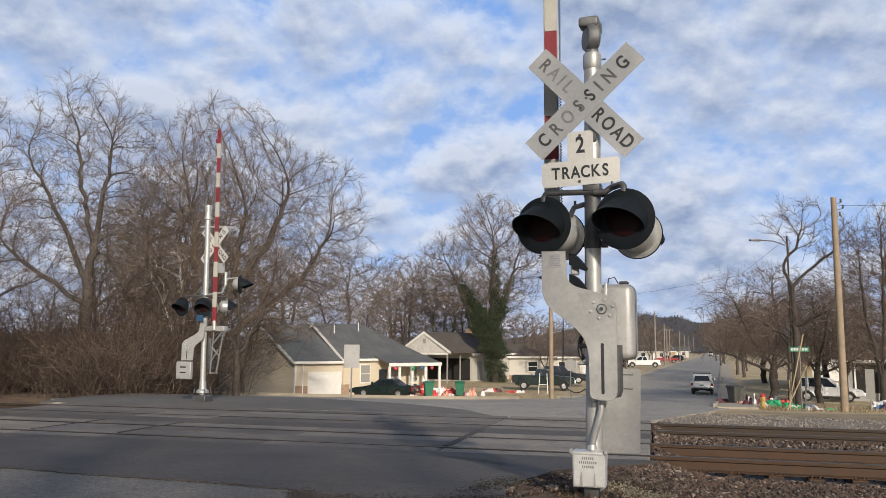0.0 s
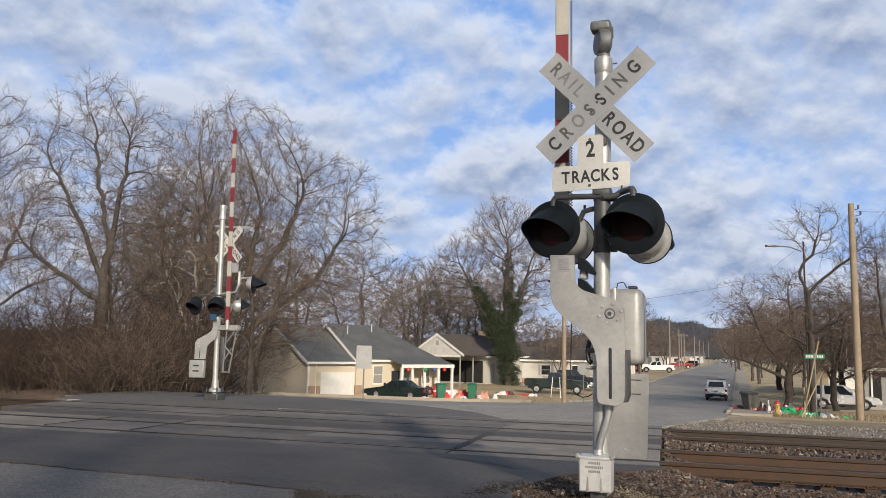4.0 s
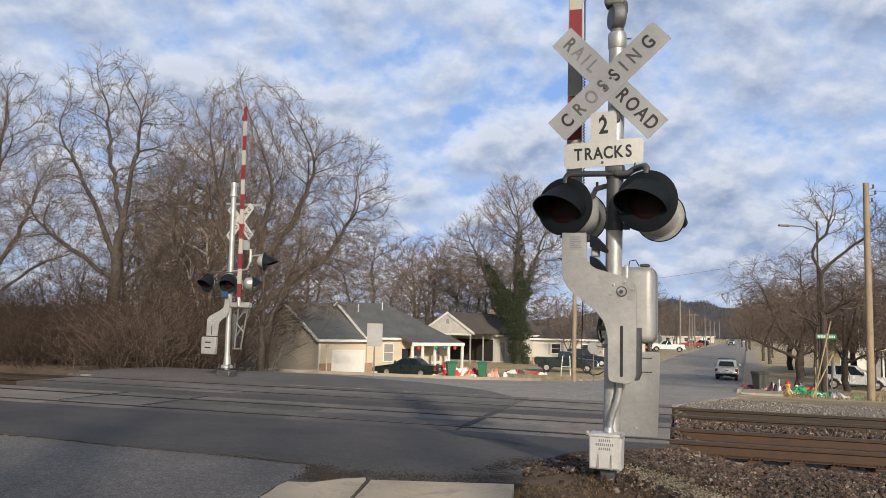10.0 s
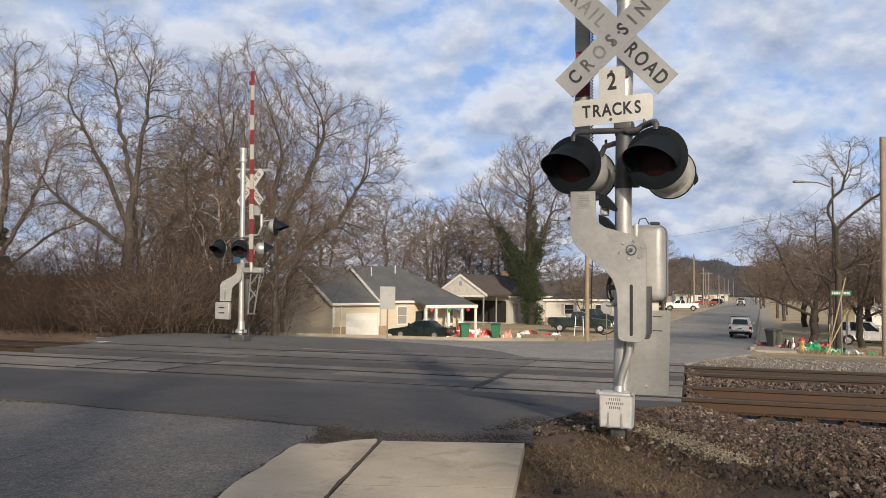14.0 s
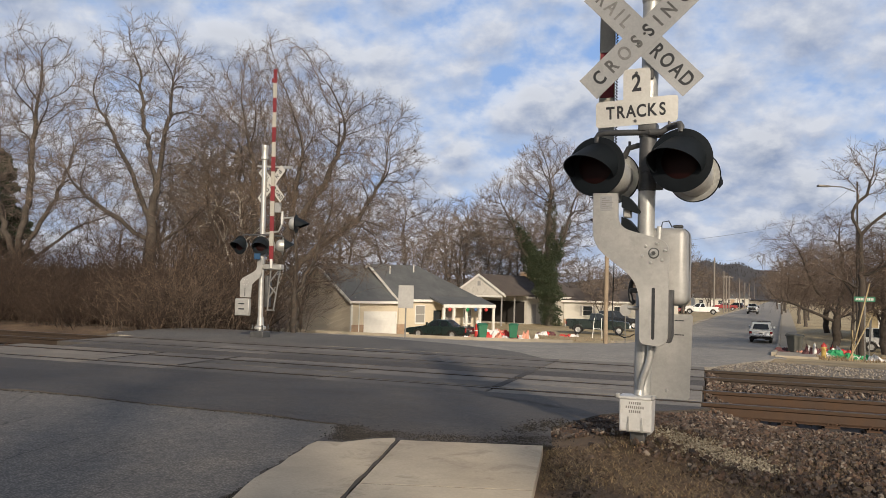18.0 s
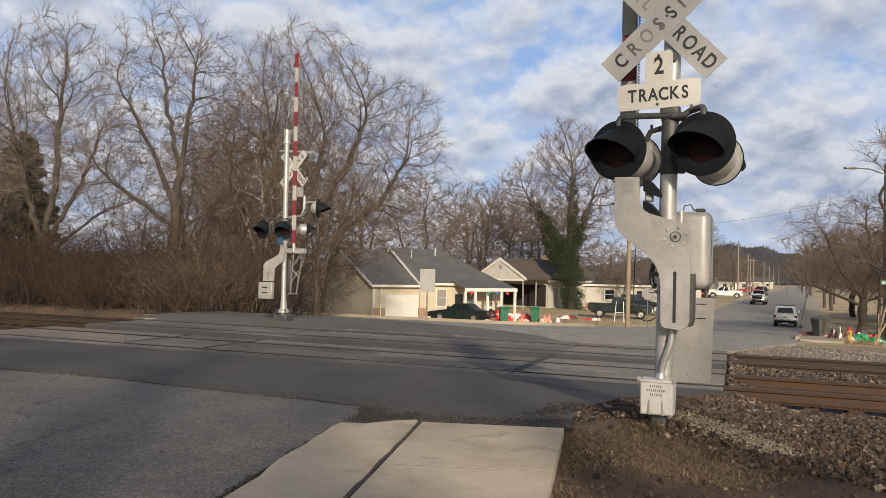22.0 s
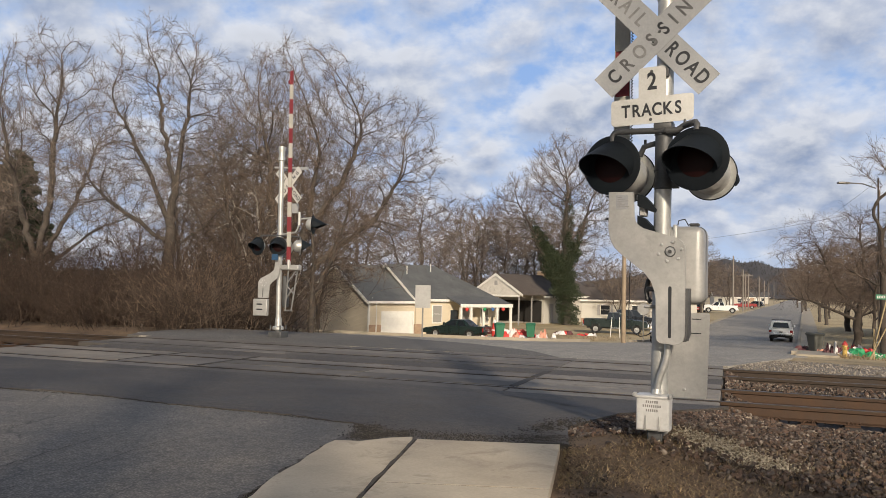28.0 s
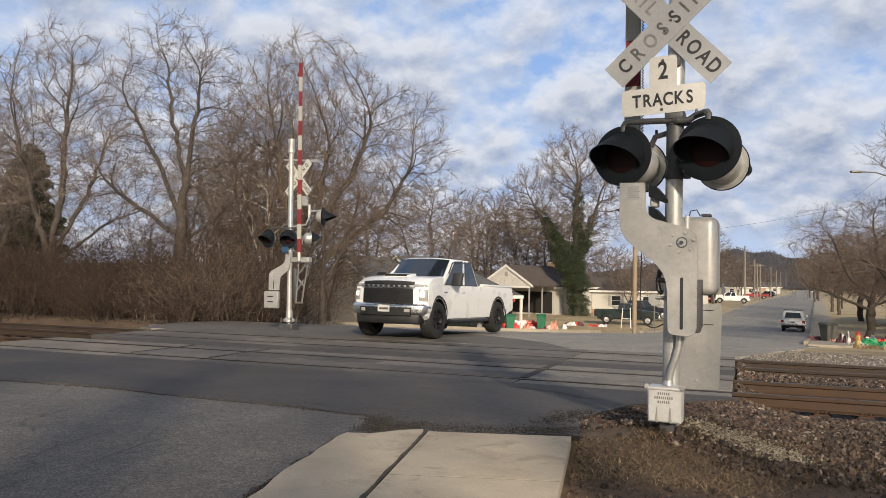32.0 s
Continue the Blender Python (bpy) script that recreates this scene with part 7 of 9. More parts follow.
        grow(rnd, segs, Vector((dist * math.sin(az), dist * math.cos(az), z)), Vector((0, 0, 1)), rnd.uniform(0.8, 1.9), 0.22, 0, plan)
    tagged(new("distant_woods", limbs_mesh("distant_woods", segs, M_FAR_WOODS, 3, 0.12)), "grey-brown leafless woods on the far hill", "woods", kind="stuff")


build_back_trees()

# ---- vehicles ----
M_WHITE_PAINT = surface("white_car_paint", (0.78, 0.78, 0.765), (0.80, 0.80, 0.785), 0.3, 0, 8, 1.5, None, 0, 0.0, coat=0.5)
M_GREEN_PAINT = surface("dark_green_paint", (0.008, 0.018, 0.018), (0.012, 0.024, 0.023), 0.3, 0.1, 8, 1.5, None, 0, 0.0, coat=0.5)
M_BLUE_PAINT = surface("dark_blue_paint", (0.014, 0.018, 0.026), (0.02, 0.026, 0.034), 0.3, 0.1, 8, 1.5, None, 0, 0.0, coat=0.5)
M_RED_PAINT = surface("red_car_paint", (0.25, 0.02, 0.02), (0.30, 0.03, 0.03), 0.35, 0, 8, 1.5, None, 0, 0.0, coat=0.4)
M_SILVER_PAINT = surface("silver_car_paint", (0.55, 0.56, 0.57), (0.60, 0.61, 0.62), 0.3, 0.3, 8, 1.5, None, 0, 0.0, coat=0.5)
M_TYRE = surface("tyre_rubber", (0.012, 0.012, 0.012), (0.022, 0.021, 0.020), 0.85, 0, 60, 6, (0.04, 0.036, 0.03), 0.4, 0.3)
M_BLACK_RIM = surface("black_rim", (0.012, 0.012, 0.013), (0.02, 0.02, 0.021), 0.4, 0.3, 20, 4)
M_RIM = surface("alloy_rim", (0.40, 0.40, 0.40), (0.48, 0.48, 0.48), 0.35, 0.7, 20, 4)
M_TRIM_BLACK = surface("black_plastic", (0.010, 0.010, 0.010), (0.02, 0.02, 0.02), 0.55, 0, 30, 5)
M_CHROME = surface("chrome", (0.72, 0.72, 0.72), (0.80, 0.80, 0.80), 0.28, 1.0, 20, 3, None, 0, 0.0)
M_CARGLASS = glassy("car_glass", (0.012, 0.016, 0.02), 0.04)
M_LAMP = glassy("clear_lamp", (0.34, 0.33, 0.31), 0.12)
M_DRL = glow("lit_headlight", (1.0, 0.86, 0.66), 0.9)
M_TAIL = glassy("tail_lamp", (0.22, 0.012, 0.012), 0.2)


def sided(outline, x0, x1, bev=0.0, bm=None):
    """An outline in y and z, extruded across from x0 to x1."""
    b = prism(outline, x0, x1, bev)
    return joined(bm, moved(b, Matrix(((0, 1, 0, 0), (1, 0, 0, 0), (0, 0, 1, 0), (0, 0, 0, 1)))))


def hexa(p, bev=0.0):
    """A block from eight corners: four below, then the four above them."""
    b = bmesh.new()
    v = [b.verts.new(q) for q in p]
    for f in ((3, 2, 1, 0), (4, 5, 6, 7), (0, 1, 5, 4), (1, 2, 6, 5), (2, 3, 7, 6), (3, 0, 4, 7)):
        b.faces.new([v[i] for i in f])
    if bev:
        bmesh.ops.bevel(b, geom=list(b.edges), offset=bev, segments=3, affect="EDGES")
    return b


def arc(yc, zc, r, a0, a1, n=10):
    return [(yc + r * math.cos(radians(a0 + (a1 - a0) * k / n)), zc + r * math.sin(radians(a0 + (a1 - a0) * k / n))) for k in range(n + 1)]


def pane_on(a, b, c, d, out=0.006, inset=0.06):
    """A thin pane over the quad a b c d (inset, and a little proud of it)."""
    p = [Vector(q) for q in (a, b, c, d)]
    mid = sum(p, Vector()) / 4
    n = (p[1] - p[0]).cross(p[3] - p[0]).normalized()
    q = [v + (mid - v).normalized() * inset * 1.4 for v in p]
    return hexa([v - n * 0.004 for v in q] + [v + n * out for v in q])


def wheel(parent, x, y, r, width, rim):
    hub = new("wheel")
    hub.parent = parent
    hub.matrix_local = pose(x, y, r)
    s = 1 if x > 0 else -1
    turn = pose(0, 0, 0, 0, 90, 0)
    w = width / 2
    part("tyre", lathe([(r * 0.60, -w * 0.9), (r * 0.80, -w), (r * 0.95, -w * 0.9), (r, -w * 0.55), (r, w * 0.55), (r * 0.95, w * 0.9), (r * 0.80, w), (r * 0.60, w * 0.9)], turn, 30), M_TYRE, hub)
    b = lathe([(r * 0.61, -w * 0.85), (r * 0.61, w * 0.85), (r * 0.55, w * 0.8), (r * 0.5, w * 0.35), (r * 0.18, w * 0.5), (0.0, w * 0.55)] if s > 0 else [(0.0, -w * 0.55), (r * 0.18, -w * 0.5), (r * 0.5, -w * 0.35), (r * 0.55, -w * 0.8), (r * 0.61, -w * 0.85), (r * 0.61, w * 0.85)], turn, 24)
    for k in range(6):
        a = k * math.pi / 3
        c, e = math.cos(a), math.sin(a)
        xs = s * w * 0.55
        tube((xs, c * r * 0.12, e * r * 0.12), (xs, c * r * 0.54, e * r * 0.54), r * 0.075, r * 0.085, 5, b)
    part("rim", b, rim, hub)
    return hub


def vehicle(name, m, label, spec, paint, group="", rim=None, detail=False, category="car"):
    """A car or pickup; y runs forward. spec holds its main lengths."""
    L0, L1, half, wb, r = spec["rear"], spec["front"], spec["half"], spec["wheelbase"], spec["tyre"]
    root = thing(name, m, label, category, group)
    fy, ry = wb / 2, -wb / 2
    sill, belt, hood, nose, deck = spec["sill"], spec["belt"], spec["hood"], spec["nose"], spec["deck"]
    cowl, cab_end = spec["cowl"], spec["cab_end"]
    ra = r * 1.24
    low = [(L0, sill + 0.22), (L0 - 0.0, deck - 0.05), (L0 + 0.05, deck), (cab_end - 0.03, deck), (cab_end, belt), (cowl, belt), (cowl + 0.05, hood), (L1 - 0.35, nose), (L1 - 0.08, nose - 0.06), (L1, nose - 0.25), (L1, sill + 0.16), (L1 - 0.12, sill + 0.1)]
    def arch(yc):
        a = math.degrees(math.asin(max(-0.99, min(0.99, (sill + 0.04 - r) / ra))))
        return arc(yc, r, ra, a, 180 - a, 12)
    low += arch(fy) + arch(ry)
    bar = spec.get("inner", 0.10)
    body = part("body", sided(low, -half, half, 0.035 if detail else 0.045), paint, root)
    part("underbody", box(-half + 0.12, half - 0.12, L0 + 0.3, L1 - 0.3, sill - 0.06, sill + 0.35), M_TRIM_BLACK, root, "dark underside", False)
    for yc in (fy, ry):
        for s in (-1, 1):
            lip = arc(yc, r, ra + 0.012, 8, 172, 16)
            part("wheel_arch", sweep([(s * (half - (0.012 if detail else -0.002)), y, z) for y, z in lip], 0.026 if detail else 0.018, 6), M_TRIM_BLACK if detail else paint, body)
            part("arch_liner", sided(arc(yc, r, ra + 0.03, -10, 190, 12) + arc(yc, r, ra - 0.025, 190, -10, 12), min(s * (half - 0.6), s * (half + 0.003)), max(s * (half - 0.6), s * (half + 0.003))), M_TRIM_BLACK, body, "", False)
    # Cab.
    g0, g1, t0, t1, top = spec["glass"]
    hw, tw = half - 0.05, half - spec.get("tumble", 0.22)
    c = [(-hw, g0, belt - 0.02), (hw, g0, belt - 0.02), (hw, g1, belt - 0.02), (-hw, g1, belt - 0.02), (-tw, t0, top), (tw, t0, top), (tw, t1, top), (-tw, t1, top)]
    cab = part("cab", hexa(c, 0.085 if detail else 0.05), paint, root)
    V = [Vector(q) for q in c]
    part("windshield", pane_on(V[2], V[3], V[7], V[6]), M_CARGLASS, cab, "dark windshield")
    part("rear_window", pane_on(V[0], V[1], V[5], V[4]), M_CARGLASS, cab, "dark rear window")
    cuts = spec["pillars"]
    for s in (-1, 1):
        a, b, e, d = (V[1], V[2], V[6], V[5]) if s > 0 else (V[3], V[0], V[4], V[7])
        for u0, u1 in cuts:
            if s < 0:
                u0, u1 = 1 - u1, 1 - u0
            p = [a.lerp(b, u0), a.lerp(b, u1), d.lerp(e, u1), d.lerp(e, u0)]
            part("side_window", pane_on(*p, inset=0.035), M_CARGLASS, cab, "dark side window")
        for y in spec["doors"]:
            part("door_seam", box(s * half - 0.002, s * half + 0.003, y - 0.008, y + 0.008, sill + 0.12, belt - 0.03), M_TRIM_BLACK, body, "", False)
            part("door_handle", box(s * half - 0.01, s * half + 0.03, y + 0.10, y + 0.28, belt - 0.16, belt - 0.12, 0.008), M_CHROME if detail else paint, body)
        my = spec["mirror"]
        ms = spec.get("mirror_size", 0.11)
        mir = part("mirror", box(min(s * (half + 0.04), s * (half + 0.04 + ms * 2)), max(s * (half + 0.04), s * (half + 0.04 + ms * 2)), my - 0.06, my + 0.06, belt + 0.02, belt + 0.06 + ms * 2.3, 0.03, seg=2), M_TRIM_BLACK if detail else paint, cab, "door mirror")
        part("mirror_arm", tube((s * (half - 0.06), my, belt + 0.06), (s * (half + 0.1), my, belt + 0.08), 0.02, 0.02, 6), M_TRIM_BLACK, mir)
        part("tail_lamp", box(min(s * (half - 0.20), s * (half + 0.004)), max(s * (half - 0.20), s * (half + 0.004)), L0 - 0.012, L0 + 0.07, deck - 0.42, deck - 0.10, 0.01), M_TAIL, body, "red tail lamp")
        part("headlight", box(min(s * (half - 0.42), s * (half - 0.04)), max(s * (half - 0.42), s * (half - 0.04)), L1 - 0.10, L1 + 0.008, nose - 0.34, nose - 0.14, 0.015), M_LAMP, body, "clear headlight") if not detail else None
    part("rear_bumper", box(-half + 0.03, half - 0.03, L0 - 0.12, L0 + 0.04, sill + 0.12, sill + 0.34, 0.03, seg=2), spec.get("bumper", paint), root)
    part("front_bumper", box(-half + 0.02, half - 0.02, L1 - 0.1, L1 + 0.10, sill + 0.08, sill + 0.36, 0.04, seg=2), spec.get("bumper", paint), root) if not detail else None
    plate = part("number_plate", box(-0.16, 0.16, L0 - 0.135, L0 - 0.121, sill + 0.30, sill + 0.46), M_SIGN, root, "pale number plate", False)
    part("bar", box(-0.12, 0.12, L0 - 0.139, L0 - 0.1355, sill + 0.35, sill + 0.41), M_INK_WORN, plate, "", False)
    if spec.get("bed"):
        part("bed_floor", box(-half + 0.1, half - 0.1, L0 + 0.08, cab_end - 0.08, deck + 0.002, deck + 0.006), M_TRIM_BLACK, body, "dark open bed", False)
        for s in (-1, 1):
            part("bed_rail", box(min(s * (half - 0.1), s * half * 0.995), max(s * (half - 0.1), s * half * 0.995), L0 + 0.02, cab_end - 0.05, deck + 0.001, deck + 0.05, 0.01), paint, body)
    for s in (-1, 1):
        for y in (fy, ry):
            wheel(root, s * (half - 0.145), y, r, spec.get("tyre_w", 0.22), rim or M_RIM)
    return root


HD = dict(rear=-3.34, front=2.84, half=1.0, wheelbase=4.1, tyre=0.455, tyre_w=0.32, sill=0.40, belt=1.27, hood=1.52, nose=1.44, deck=1.33, cowl=1.70, cab_end=-0.87, glass=(-0.83, 1.80, -0.56, 0.80, 1.99), tumble=0.20, pillars=((0.05, 0.42), (0.45, 0.93)), doors=(1.42, 0.28), mirror=1.26, mirror_size=0.13, bed=True)
RANGER = dict(rear=-2.55, front=2.35, half=0.88, wheelbase=3.0, tyre=0.35, sill=0.42, belt=1.08, hood=1.06, nose=1.0, deck=1.06, cowl=0.95, cab_end=-0.5, glass=(-0.48, 0.95, -0.35, 0.25, 1.66), tumble=0.17, pillars=((0.06, 0.45), (0.5, 0.9)), doors=(0.75,), mirror=0.7, mirror_size=0.065, bed=True)
F150 = dict(rear=-2.9, front=2.75, half=0.99, wheelbase=3.6, tyre=0.38, sill=0.48, belt=1.24, hood=1.22, nose=1.15, deck=1.22, cowl=0.95, cab_end=-0.85, glass=(-0.83, 0.95, -0.7, 0.3, 1.85), tumble=0.18, pillars=((0.05, 0.36), (0.40, 0.9)), doors=(0.8, -0.3), mirror=0.75, bed=True)
SEDAN = dict(rear=-2.55, front=2.52, half=0.93, wheelbase=2.83, tyre=0.325, sill=0.24, belt=0.90, hood=0.92, nose=0.74, deck=0.93, cowl=0.95, cab_end=-1.55, glass=(-1.55, 0.98, -0.92, 0.22, 1.40), tumble=0.24, pillars=((0.12, 0.46), (0.49, 0.88)), doors=(0.75, -0.25), mirror=0.62)
SUV = dict(rear=-2.3, front=2.35, half=0.93, wheelbase=2.75, tyre=0.36, sill=0.34, belt=1.05, hood=1.05, nose=0.92, deck=1.05, cowl=0.9, cab_end=-2.28, glass=(-2.25, 0.95, -1.95, 0.2, 1.70), tumble=0.2, pillars=((0.05, 0.28), (0.31, 0.58), (0.61, 0.9)), doors=(0.65, -0.35), mirror=0.6)


def build_hero():
    t = vehicle("white_pickup_truck", pose(0, 0, 0), "lifted white crew-cab pickup with black wheels, driving", dict(HD, bumper=M_TRIM_BLACK), M_WHITE_PAINT, rim=M_BLACK_RIM, detail=True, category="pickup truck")
    f = 2.84
    grille = part("grille", box(-0.68, 0.68, f - 0.05, f + 0.035, 0.80, 1.20, 0.02), M_TRIM_BLACK, t, "large black grille")
    for k in range(9):
        part("grille_bar", box(-0.66, 0.66, f + 0.034, f + 0.045, 0.83 + k * 0.04, 0.845 + k * 0.04), M_BLACK_RIM, grille, "", False)
    part("upper_grille", box(-0.70, 0.70, f - 0.09, f + 0.02, 1.30, 1.385, 0.02, seg=2), M_TRIM_BLACK, t, "black upper grille")
    bar = part("grille_beam", box(-0.74, 0.74, f - 0.05, f + 0.05, 1.215, 1.29, 0.012), M_CHROME, t, "chrome beam across the grille")
    for k in range(9):
        part("emblem_bar", box(-0.62 + k * 0.145, -0.54 + k * 0.145, f + 0.0505, f + 0.056, 1.23, 1.275), M_TRIM_BLACK, bar, "", False)
    for s in (-1, 1):
        h = part("headlight", box(min(s * 0.70, s * 0.992), max(s * 0.70, s * 0.992), f - 0.22, f + 0.012, 1.235, 1.34, 0.03, seg=2), M_LAMP, t, "upper clear headlight")
        low = part("headlight", box(min(s * 0.80, s * 0.993), max(s * 0.80, s * 0.993), f - 0.22, f + 0.018, 0.90, 1.19, 0.03, seg=2), M_LAMP, t, "tall lower headlight")
        part("lit_lens", box(min(s * 0.83, s * 0.94), max(s * 0.83, s * 0.94), f + 0.012, f + 0.026, 1.0, 1.12, 0.012), M_DRL, low, "lit warm lamp")
        part("fog_lamp", box(min(s * 0.53, s * 0.67), max(s * 0.53, s * 0.67), f + 0.12, f + 0.150, 0.64, 0.72, 0.01), M_LAMP, t, "fog lamp")
        part("step_bar", sweep([(s * 0.95, 1.35, 0.44), (s * 1.02, 1.2, 0.40), (s * 1.02, -1.2, 0.40), (s * 0.95, -1.35, 0.44)], 0.045, 8), M_TRIM_BLACK, t, "black side step")
        part("mud_flap", box(s * 0.88 - 0.14, s * 0.88 + 0.14, -2.72, -2.70, 0.25, 0.68), M_TRIM_BLACK, t, "", False)
        part("window_visor", sweep([(s * 0.88, 1.20, 1.62), (s * 0.825, 0.86, 1.90), (s * 0.80, -0.44, 1.93)], 0.016, 5), M_TRIM_BLACK, t, "dark window visor")
        part("badge", box(min(s * 0.98, s * 0.988), max(s * 0.98, s * 0.988), 0.75, 1.05, 0.98, 1.02), M_SIGN_GREY, t, "", False)
    bump_ = part("front_bumper", box(-1.0, 1.0, f - 0.30, f + 0.13, 0.57, 0.84, 0.075, seg=4), M_CHROME, t, "chrome front bumper")
    part("air_dam", box(-0.70, 0.70, f + 0.02, f + 0.142, 0.55, 0.755, 0.015), M_TRIM_BLACK, bump_)
    part("valance", box(-0.88, 0.88, f - 0.25, f + 0.10, 0.36, 0.60, 0.05, seg=2), M_TRIM_BLACK, t, "black lower valance")
    pl = part("front_plate", box(-0.16, 0.16, f + 0.143, f + 0.15, 0.64, 0.80), M_SIGN, t, "pale number plate", False)
    part("bar", box(-0.12, 0.12, f + 0.1505, f + 0.153, 0.69, 0.74), M_INK_WORN, pl, "", False)
    part("hood_scoop", sided([(2.45, 1.42), (2.40, 1.495), (2.0, 1.535), (1.95, 1.46)], -0.36, 0.36, 0.012), M_WHITE_PAINT, t, "raised hood intake")
    part("scoop_mouth", box(-0.32, 0.32, 2.30, 2.445, 1.465, 1.512, 0.006), M_TRIM_BLACK, t, "dark hood inlet")
    part("aerial_fin", box(-0.03, 0.03, -0.3, -0.05, 2.02, 2.09, 0.01), M_TRIM_BLACK, t)
    for s in (-1, 1):
        part("corner_guard", box(min(s * 0.975, s * 0.990), max(s * 0.975, s * 0.990), -1.50, -1.18, 0.45, 0.64), M_TRIM_BLACK, t, "", False)
    sculpt(t)
    return t


def sculpt(root):
    """Round the pickup's sheet metal: bowed nose, crowned hood and roof, curved glass, leaning sides."""
    def ease(f):
        f = max(0.0, min(1.0, f))
        return f * f * (3 - 2 * f)
    todo = [c for c in root.children if c.type == "MESH"]
    todo += [c for o in todo for c in o.children if c.type == "MESH"]
    for ob in todo:
        b = bmesh.new()
        b.from_mesh(ob.data)
        cuts = [((x, 0, 0), (1, 0, 0)) for x in (-0.85, -0.65, -0.35, 0.0, 0.35, 0.65, 0.85)]
        if ob.name.split(".")[0] in ("body", "cab"):
            cuts += [((0, y, 0), (0, 1, 0)) for y in (2.7, 2.5, 2.2, 1.9, 1.6)] + [((0, 0, z), (0, 0, 1)) for z in (0.7, 1.0, 1.15, 1.28, 1.4)]
        for co, no in cuts:
            bmesh.ops.bisect_plane(b, geom=b.verts[:] + b.edges[:] + b.faces[:], plane_co=co, plane_no=no)
        for v in b.verts:
            x, y, z = v.co
            w = abs(x) / 0.985
            y2 = y - 0.20 * w ** 3 * ease((y - 1.9) / 0.9)
            if z > 1.40 and 0.5 < y < 1.95:
                y2 -= 0.10 * w * w
            z2 = z
            if y > 1.9 and 1.28 < z < 1.62:
                z2 += 0.045 * (1 - w * w) * ease((z - 1.28) / 0.1) - 0.05 * ease((y - 2.3) / 0.6)
            if z > 1.85:
                z2 += 0.04 * (1 - (x / 0.8) ** 2)
            lean = 1 - 0.05 * ease((z - 1.0) / 0.45) - 0.04 * ease((0.8 - z) / 0.4)
            v.co = (x * lean, y2, z2)
        b.to_mesh(ob.data)
        b.free()


hero = build_hero()


def park(x, y, turn, spec, paint, name, label, category="car", lift=0.0, **kw):
    return vehicle(name, pose(x, y, road_z(x, y) + lift, 0, 0, turn), label, spec, paint, category=category, **kw)


def build_parked():
    t = park(22.95, 68.2, -20, dict(RANGER, bumper=M_CHROME), M_WHITE_PAINT, "parked_pickup", "white pickup with a topper and roof rack, parked at the curb", "pickup truck")
    top = part("topper", hexa([(-0.80, -2.45, 1.07), (0.80, -2.45, 1.07), (0.80, -0.52, 1.07), (-0.80, -0.52, 1.07), (-0.68, -2.30, 1.66), (0.68, -2.30, 1.66), (0.68, -0.5, 1.66), (-0.68, -0.5, 1.66)], 0.04), M_WHITE_PAINT, t, "white bed cap")
    part("topper_window", hexa([(-0.62, -2.47, 1.15), (0.62, -2.47, 1.15), (0.62, -2.42, 1.15), (-0.62, -2.42, 1.15), (-0.52, -2.36, 1.56), (0.52, -2.36, 1.56), (0.52, -2.31, 1.56), (-0.52, -2.31, 1.56)]), M_CARGLASS, top, "dark rear hatch window", False)
    for y in (-2.0, -1.0):
        part("rack_bar", box(-0.72, 0.72, y - 0.03, y + 0.03, 1.72, 1.76), M_TRIM_BLACK, top, "", False)
    park(-3.95, 61.9, 72, dict(SEDAN, bumper=M_GREEN_PAINT), M_GREEN_PAINT, "green_sedan", "dark green sedan parked by the driveway", "car")
    park(9.9, 72.5, -100, dict(F150, bumper=M_CHROME), M_GREEN_PAINT, "green_pickup", "dark green extended-cab pickup parked in a driveway", "pickup truck")
    park(13.0, 80.0, -100, SUV, M_BLUE_PAINT, "dark_suv", "dark blue sport utility vehicle in a driveway", "car", lift=0.25)
    park(28.8, 58.4, -112, SUV, M_SILVER_PAINT, "silver_suv", "silver-white hatchback parked across the yard", "car")
    x, y, _ = at_road(-14.0, 152)
    park(x, y, 75, dict(HD, front=2.8, rear=-3.0), M_WHITE_PAINT, "far_pickup", "white pickup parked across a distant driveway", "pickup truck")
    x, y, _ = at_road(-19.0, 150)
    park(x, y, 20, SUV, M_RED_PAINT, "red_suv", "red vehicle parked beside a distant house", "car")
    x, y, _ = at_road(-13.5, 205)
    park(x, y, 80, F150, M_RED_PAINT, "red_pickup", "red pickup parked far down the road", "pickup truck")
    x, y, _ = at_road(-2.2, 380)
    park(x, y, -20, SUV, M_SILVER_PAINT, "distant_car", "pale car far away on the road", "car")
    x, y, _ = at_road(-13.0, 240)
    park(x, y, 60, SUV, M_BLUE_PAINT, "far_suv", "dark vehicle parked far down the road", "car")


build_parked()

# ---- poles, wires, signs ----
M_POLE = surface("pole_wood", (0.24, 0.185, 0.125), (0.34, 0.265, 0.185), 0.9, 0, 22, 2.5, (0.14, 0.105, 0.075), 0.6, 0.6)
M_POLE_GREY = surface("old_pole_wood", (0.20, 0.175, 0.15), (0.28, 0.25, 0.215), 0.9, 0, 22, 2.5, (0.12, 0.10, 0.085), 0.6, 0.6)
M_POST = surface("sign_post_steel", (0.20, 0.19, 0.175), (0.28, 0.27, 0.25), 0.6, 0.5, 30, 4, (0.14, 0.10, 0.07), 0.5, 0.2)
M_SIGN_BACK = surface("bare_sign_back", (0.40, 0.39, 0.37), (0.48, 0.47, 0.45), 0.55, 0.5, 20, 2, (0.33, 0.32, 0.30), 0.5, 0.05)
M_STREET_GREEN = surface("street_sign_green", (0.015, 0.14, 0.075), (0.02, 0.17, 0.09), 0.5, 0, 30, 3)
M_WIRE = surface("wire", (0.02, 0.02, 0.02), (0.03, 0.03, 0.03), 0.6, 0, 30, 3)
